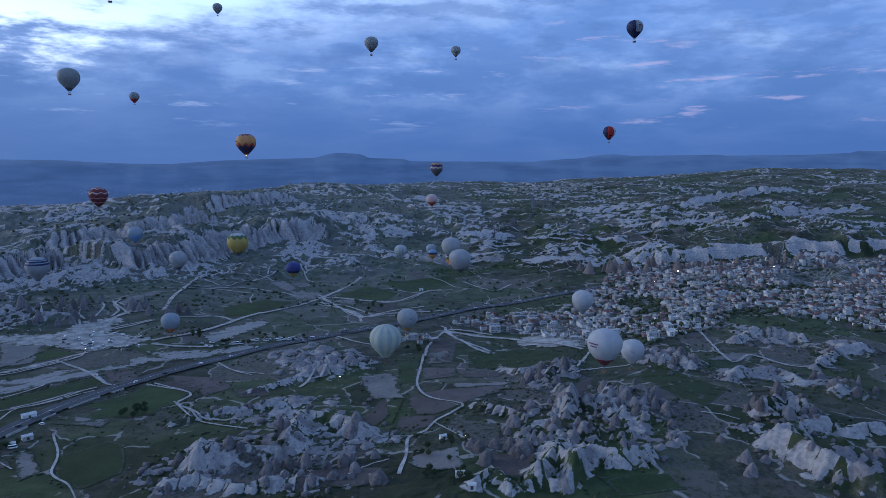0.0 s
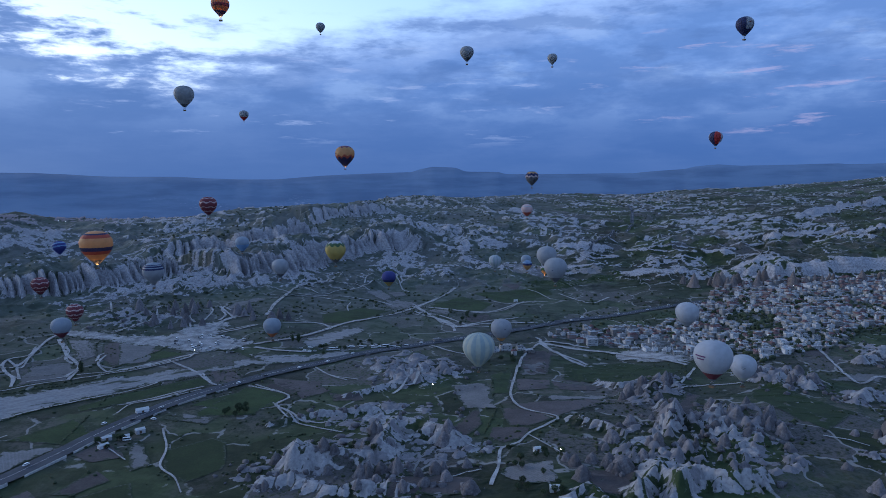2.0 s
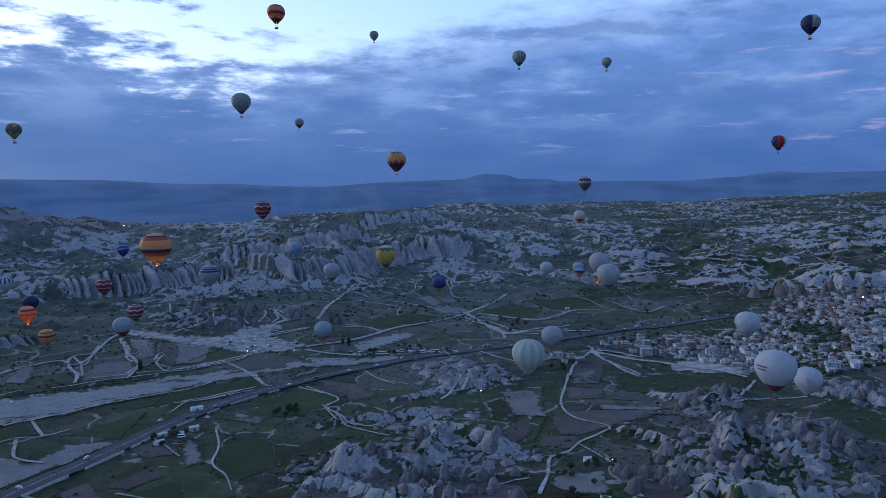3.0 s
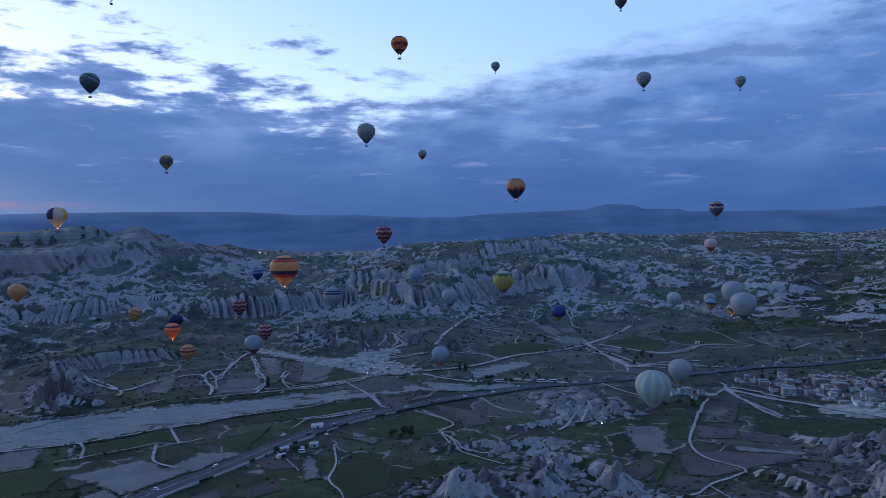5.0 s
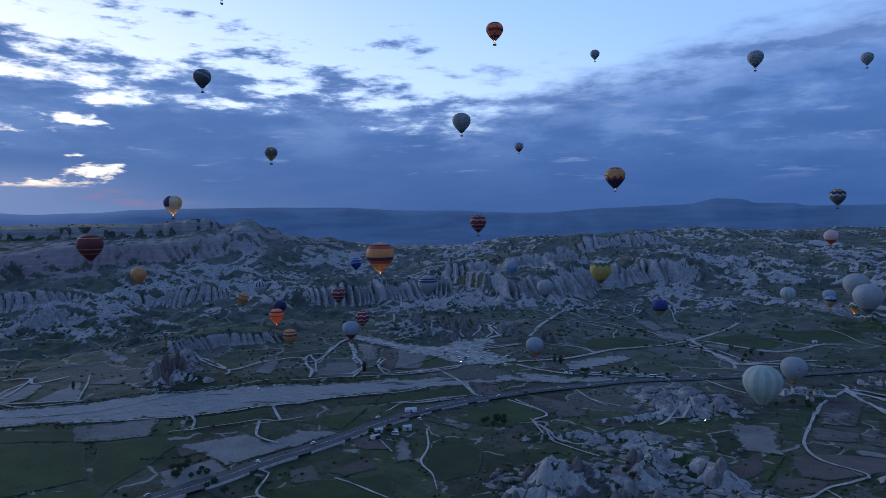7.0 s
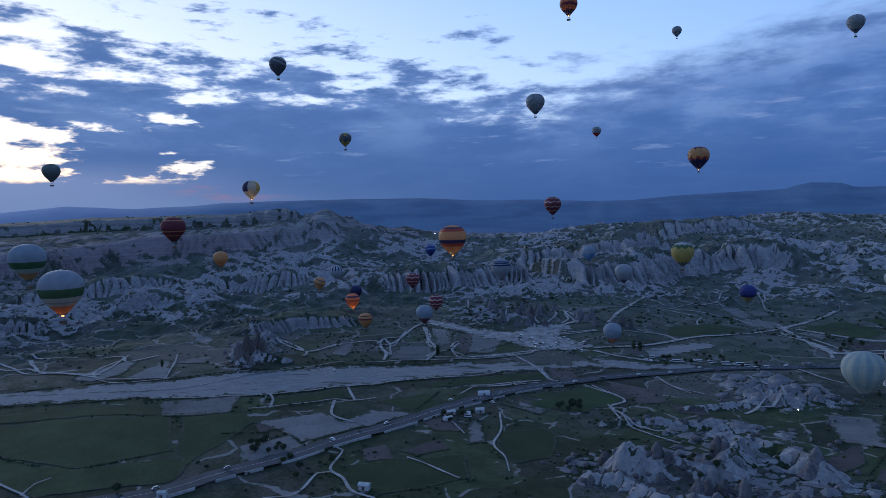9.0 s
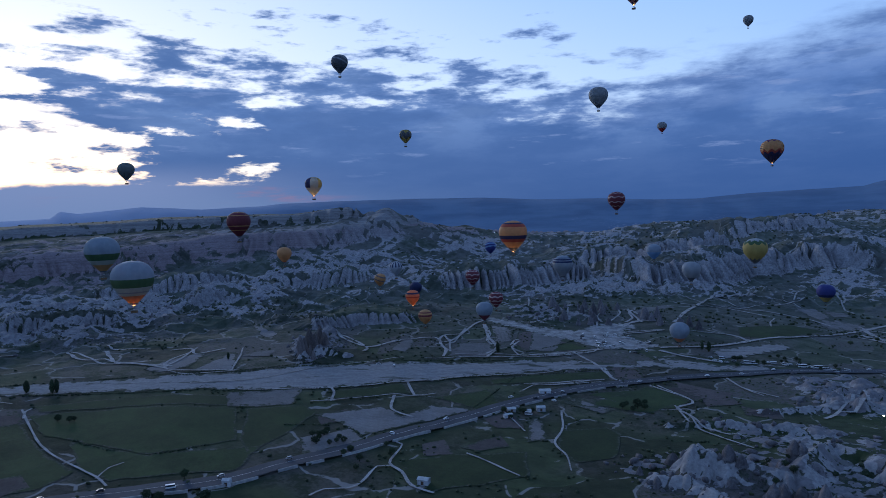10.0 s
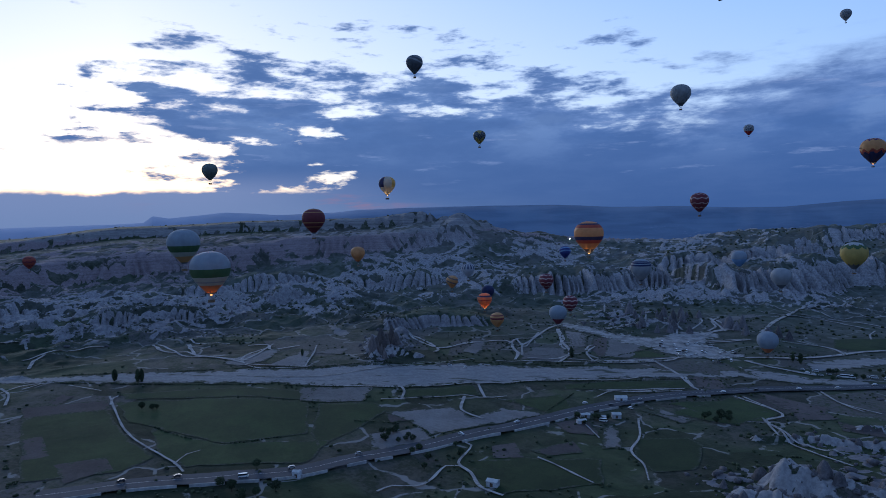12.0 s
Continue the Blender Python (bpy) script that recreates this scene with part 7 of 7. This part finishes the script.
FLEET = [vehicle("car", 0, "white car on the valley floor"), vehicle("car", 1, "silver car on the valley floor"), vehicle("car", 2, "dark car on the valley floor"),
         vehicle("van", 0, "white minibus of a balloon crew"), vehicle("bus", 0, "white bus parked by the road")]


def park():
    rnd = random.Random(5)
    spots = []
    road = spline(MAIN, 9.0)
    k = 4
    while k < len(road) - 12:
        d = (road[k + 1] - road[k]).normalized()
        lane = rnd.choice((-3.4, 3.4))
        p = road[k] + Vector((-d.y, d.x, 0)) * lane
        spots.append((rnd.choices((0, 1, 2, 3), (4, 3, 2, 2))[0], p.x, p.y, math.atan2(d.y, d.x) + (math.pi if lane > 0 else 0), 1.15))
        k += rnd.choice((3, 4, 6, 9))
    for n in range(34):
        x, y = in_oval(rnd, -345, 668, 26, 24, 20)
        if n < 24:
            x, y = in_oval(rnd, -372, 690, 44, 30, 20)
        spots.append((rnd.choices((0, 1, 2, 3), (3, 2, 2, 5))[0], x, y, rnd.choice((0.3, 1.2, 2.0, 2.8)), 0.5))
    for n in range(24):
        f = n / 23
        spots.append((rnd.choice((3, 4, 0, 1)), -262 + 108 * f + rnd.uniform(-3, 3), 690 + 48 * f + rnd.uniform(-8, 8), 0.42 + rnd.uniform(-0.2, 0.2), 0.2))
    for x, y in ((-470, 430), (-455, 436), (-300, 470), (-296, 430), (-330, 452), (-375, 300), (-340, 330)):
        spots.append((rnd.choice((0, 3)), x, y, rnd.uniform(0, 3), 0.7))
    zs = heights([s[1:3] for s in spots])
    used = set()
    for (k, x, y, turn, lift), z in zip(spots, zs):
        m = Matrix.Translation((x, y, z + lift)) @ Matrix.Rotation(turn, 4, "Z")
        if k not in used:
            FLEET[k].matrix_world = m
            used.add(k)
        else:
            copy_thing(FLEET[k], m)


park()


def shed(x, y, turn, w, d, h, label, name="shed"):
    """A small open-sided building with a pitched white roof."""
    z = float(heights([(x, y)])[0])
    thing = tagged(new(name), label, name)
    thing.matrix_world = Matrix.Translation((x, y, z + 0.3)) @ Matrix.Rotation(turn, 4, "Z")
    bm = bmesh.new()
    block(bm, 0, 0, h / 2 - 0.5, w * 0.94, d * 0.94, h + 1)
    part("wall", bm, PLASTER[0], thing)
    bm = bmesh.new()
    pts = [(-w / 2, -d / 2, h), (w / 2, -d / 2, h), (w / 2, d / 2, h), (-w / 2, d / 2, h), (-w / 2, 0, h + d * 0.2), (w / 2, 0, h + d * 0.2)]
    v = [bm.verts.new(p) for p in pts] + [bm.verts.new((p[0], p[1], p[2] + 0.2)) for p in pts]
    for q in ((6, 7, 11, 10), (8, 9, 10, 11), (0, 4, 5, 1), (2, 5, 4, 3), (0, 1, 7, 6), (2, 3, 9, 8), (0, 6, 10, 4), (3, 4, 10, 9), (1, 5, 11, 7), (2, 8, 11, 5)):
        bm.faces.new([v[i] for i in q])
    part("roof", bm, CANVAS, thing)
    bm = bmesh.new()
    block(bm, 0, -d * 0.48, 1.1, 1.6, 0.12, 2.2)
    part("door", bm, DOOR, thing)
    return thing


for x, y, turn, w, d, h, label, name in (
        (-318, 483, 0.8, 10, 6, 2.6, "white canvas marquee beside the road", "marquee"), (-311, 428, 0.9, 7, 4.5, 2.2, "white roofed roadside stall", "stall"),
        (-300, 434, 0.7, 6, 4, 2.2, "white roofed roadside stall", "stall"), (-305, 416, 1.1, 7, 4, 2.2, "white roofed roadside stall", "stall"),
        (-296, 446, 0.8, 7, 5, 2.8, "white roofed roadside stall", "stall"), (-348, 210, 0.7, 5, 4, 3.2, "white roadside kiosk on a pale pier", "kiosk"),
        (11, 366, 0.1, 6, 4, 2.5, "small hut with a pale metal roof", "hut"), (1, 427, 0.4, 5, 4, 2.4, "small hut with a pale metal roof", "hut"),
        (17, 346, 0.0, 5, 4, 2.4, "small hut with a pale metal roof", "hut"), (-35, 1042, 0.3, 6, 5, 2.6, "pale domed hall standing in the fields", "hall"),
        (-270, 292, 0.4, 7, 5, 2.8, "small shelter beside the road", "hut")):
    shed(x, y, turn, w, d, h, label, name)


def white_block(x, y, turn, k):
    z = float(heights([(x, y)])[0])
    copy_thing(KINDS[k], Matrix.Translation((x, y, z + 0.3)) @ Matrix.Rotation(turn, 4, "Z"))


for x, y, turn, k in ((-36, 747, 0.4, 2), (-20, 757, 0.4, 0), (-48, 738, 0.9, 0), (-10, 744, 0.5, 5), (-26, 732, 0.4, 6), (66, 806, 0.2, 2), (86, 812, 0.3, 0), (-120, 775, 0.5, 5)):
    white_block(x, y, turn, k)


def roadside_wall():
    """Lengths of pale retaining wall along the road's lower edge, with gaps."""
    rnd = random.Random(9)
    road = spline(MAIN, 6.0)
    k = 0
    while k < 78:
        n = rnd.randint(2, 5)
        run = [tuple(p[:2]) for p in road[k:k + n + 1]]
        ob = ribbon("retaining_wall", run, -8.0, -8.6, -1.0, CONCRETE, 2.2)
        tagged(ob, "pale concrete retaining wall along the road", "wall", "retaining walls along the road")
        k += n + rnd.choice((1, 1, 2))


roadside_wall()


def lamp_glow():
    m, tree, shader = material("lamp_glow", 0.5)
    shader.inputs["Emission Color"].default_value = (1.0, 0.93, 0.82, 1)
    shader.inputs["Emission Strength"].default_value = 26.0
    return m


GLOW = lamp_glow()


def street_lamp(x, y, tall, size):
    z = float(heights([(x, y)])[0])
    thing = tagged(new("street_lamp"), "lit lamp on a slim steel pole", "lamp", "lit lamps of the valley")
    thing.matrix_world = Matrix.Translation((x, y, z))
    bm = bmesh.new()
    tube(bm, (0, 0, -0.5), (0, 0, tall), 0.09, 8)
    tube(bm, (0, 0, tall), (0.9, 0, tall + 0.25), 0.06, 6)
    part("pole", bm, STEEL, thing)
    bm = bmesh.new()
    bmesh.ops.create_uvsphere(bm, u_segments=10, v_segments=6, radius=size, matrix=Matrix.Translation((1.0, 0, tall + 0.1)) @ Matrix.Diagonal((1.3, 1, 0.6, 1)))
    part("lantern", bm, GLOW, thing, "bright white lantern")


for x, y, tall, size in ((-94, 575, 5, 0.42), (393, 1085, 8, 0.7), (-360, 640, 5, 0.35), (-1206, 1508, 8, 0.8), (-1180, 1500, 8, 0.6), (15, 420, 4, 0.22), (560, 1100, 8, 0.4),
                         (330, 1010, 7, 0.3)):
    street_lamp(x, y, tall, size)
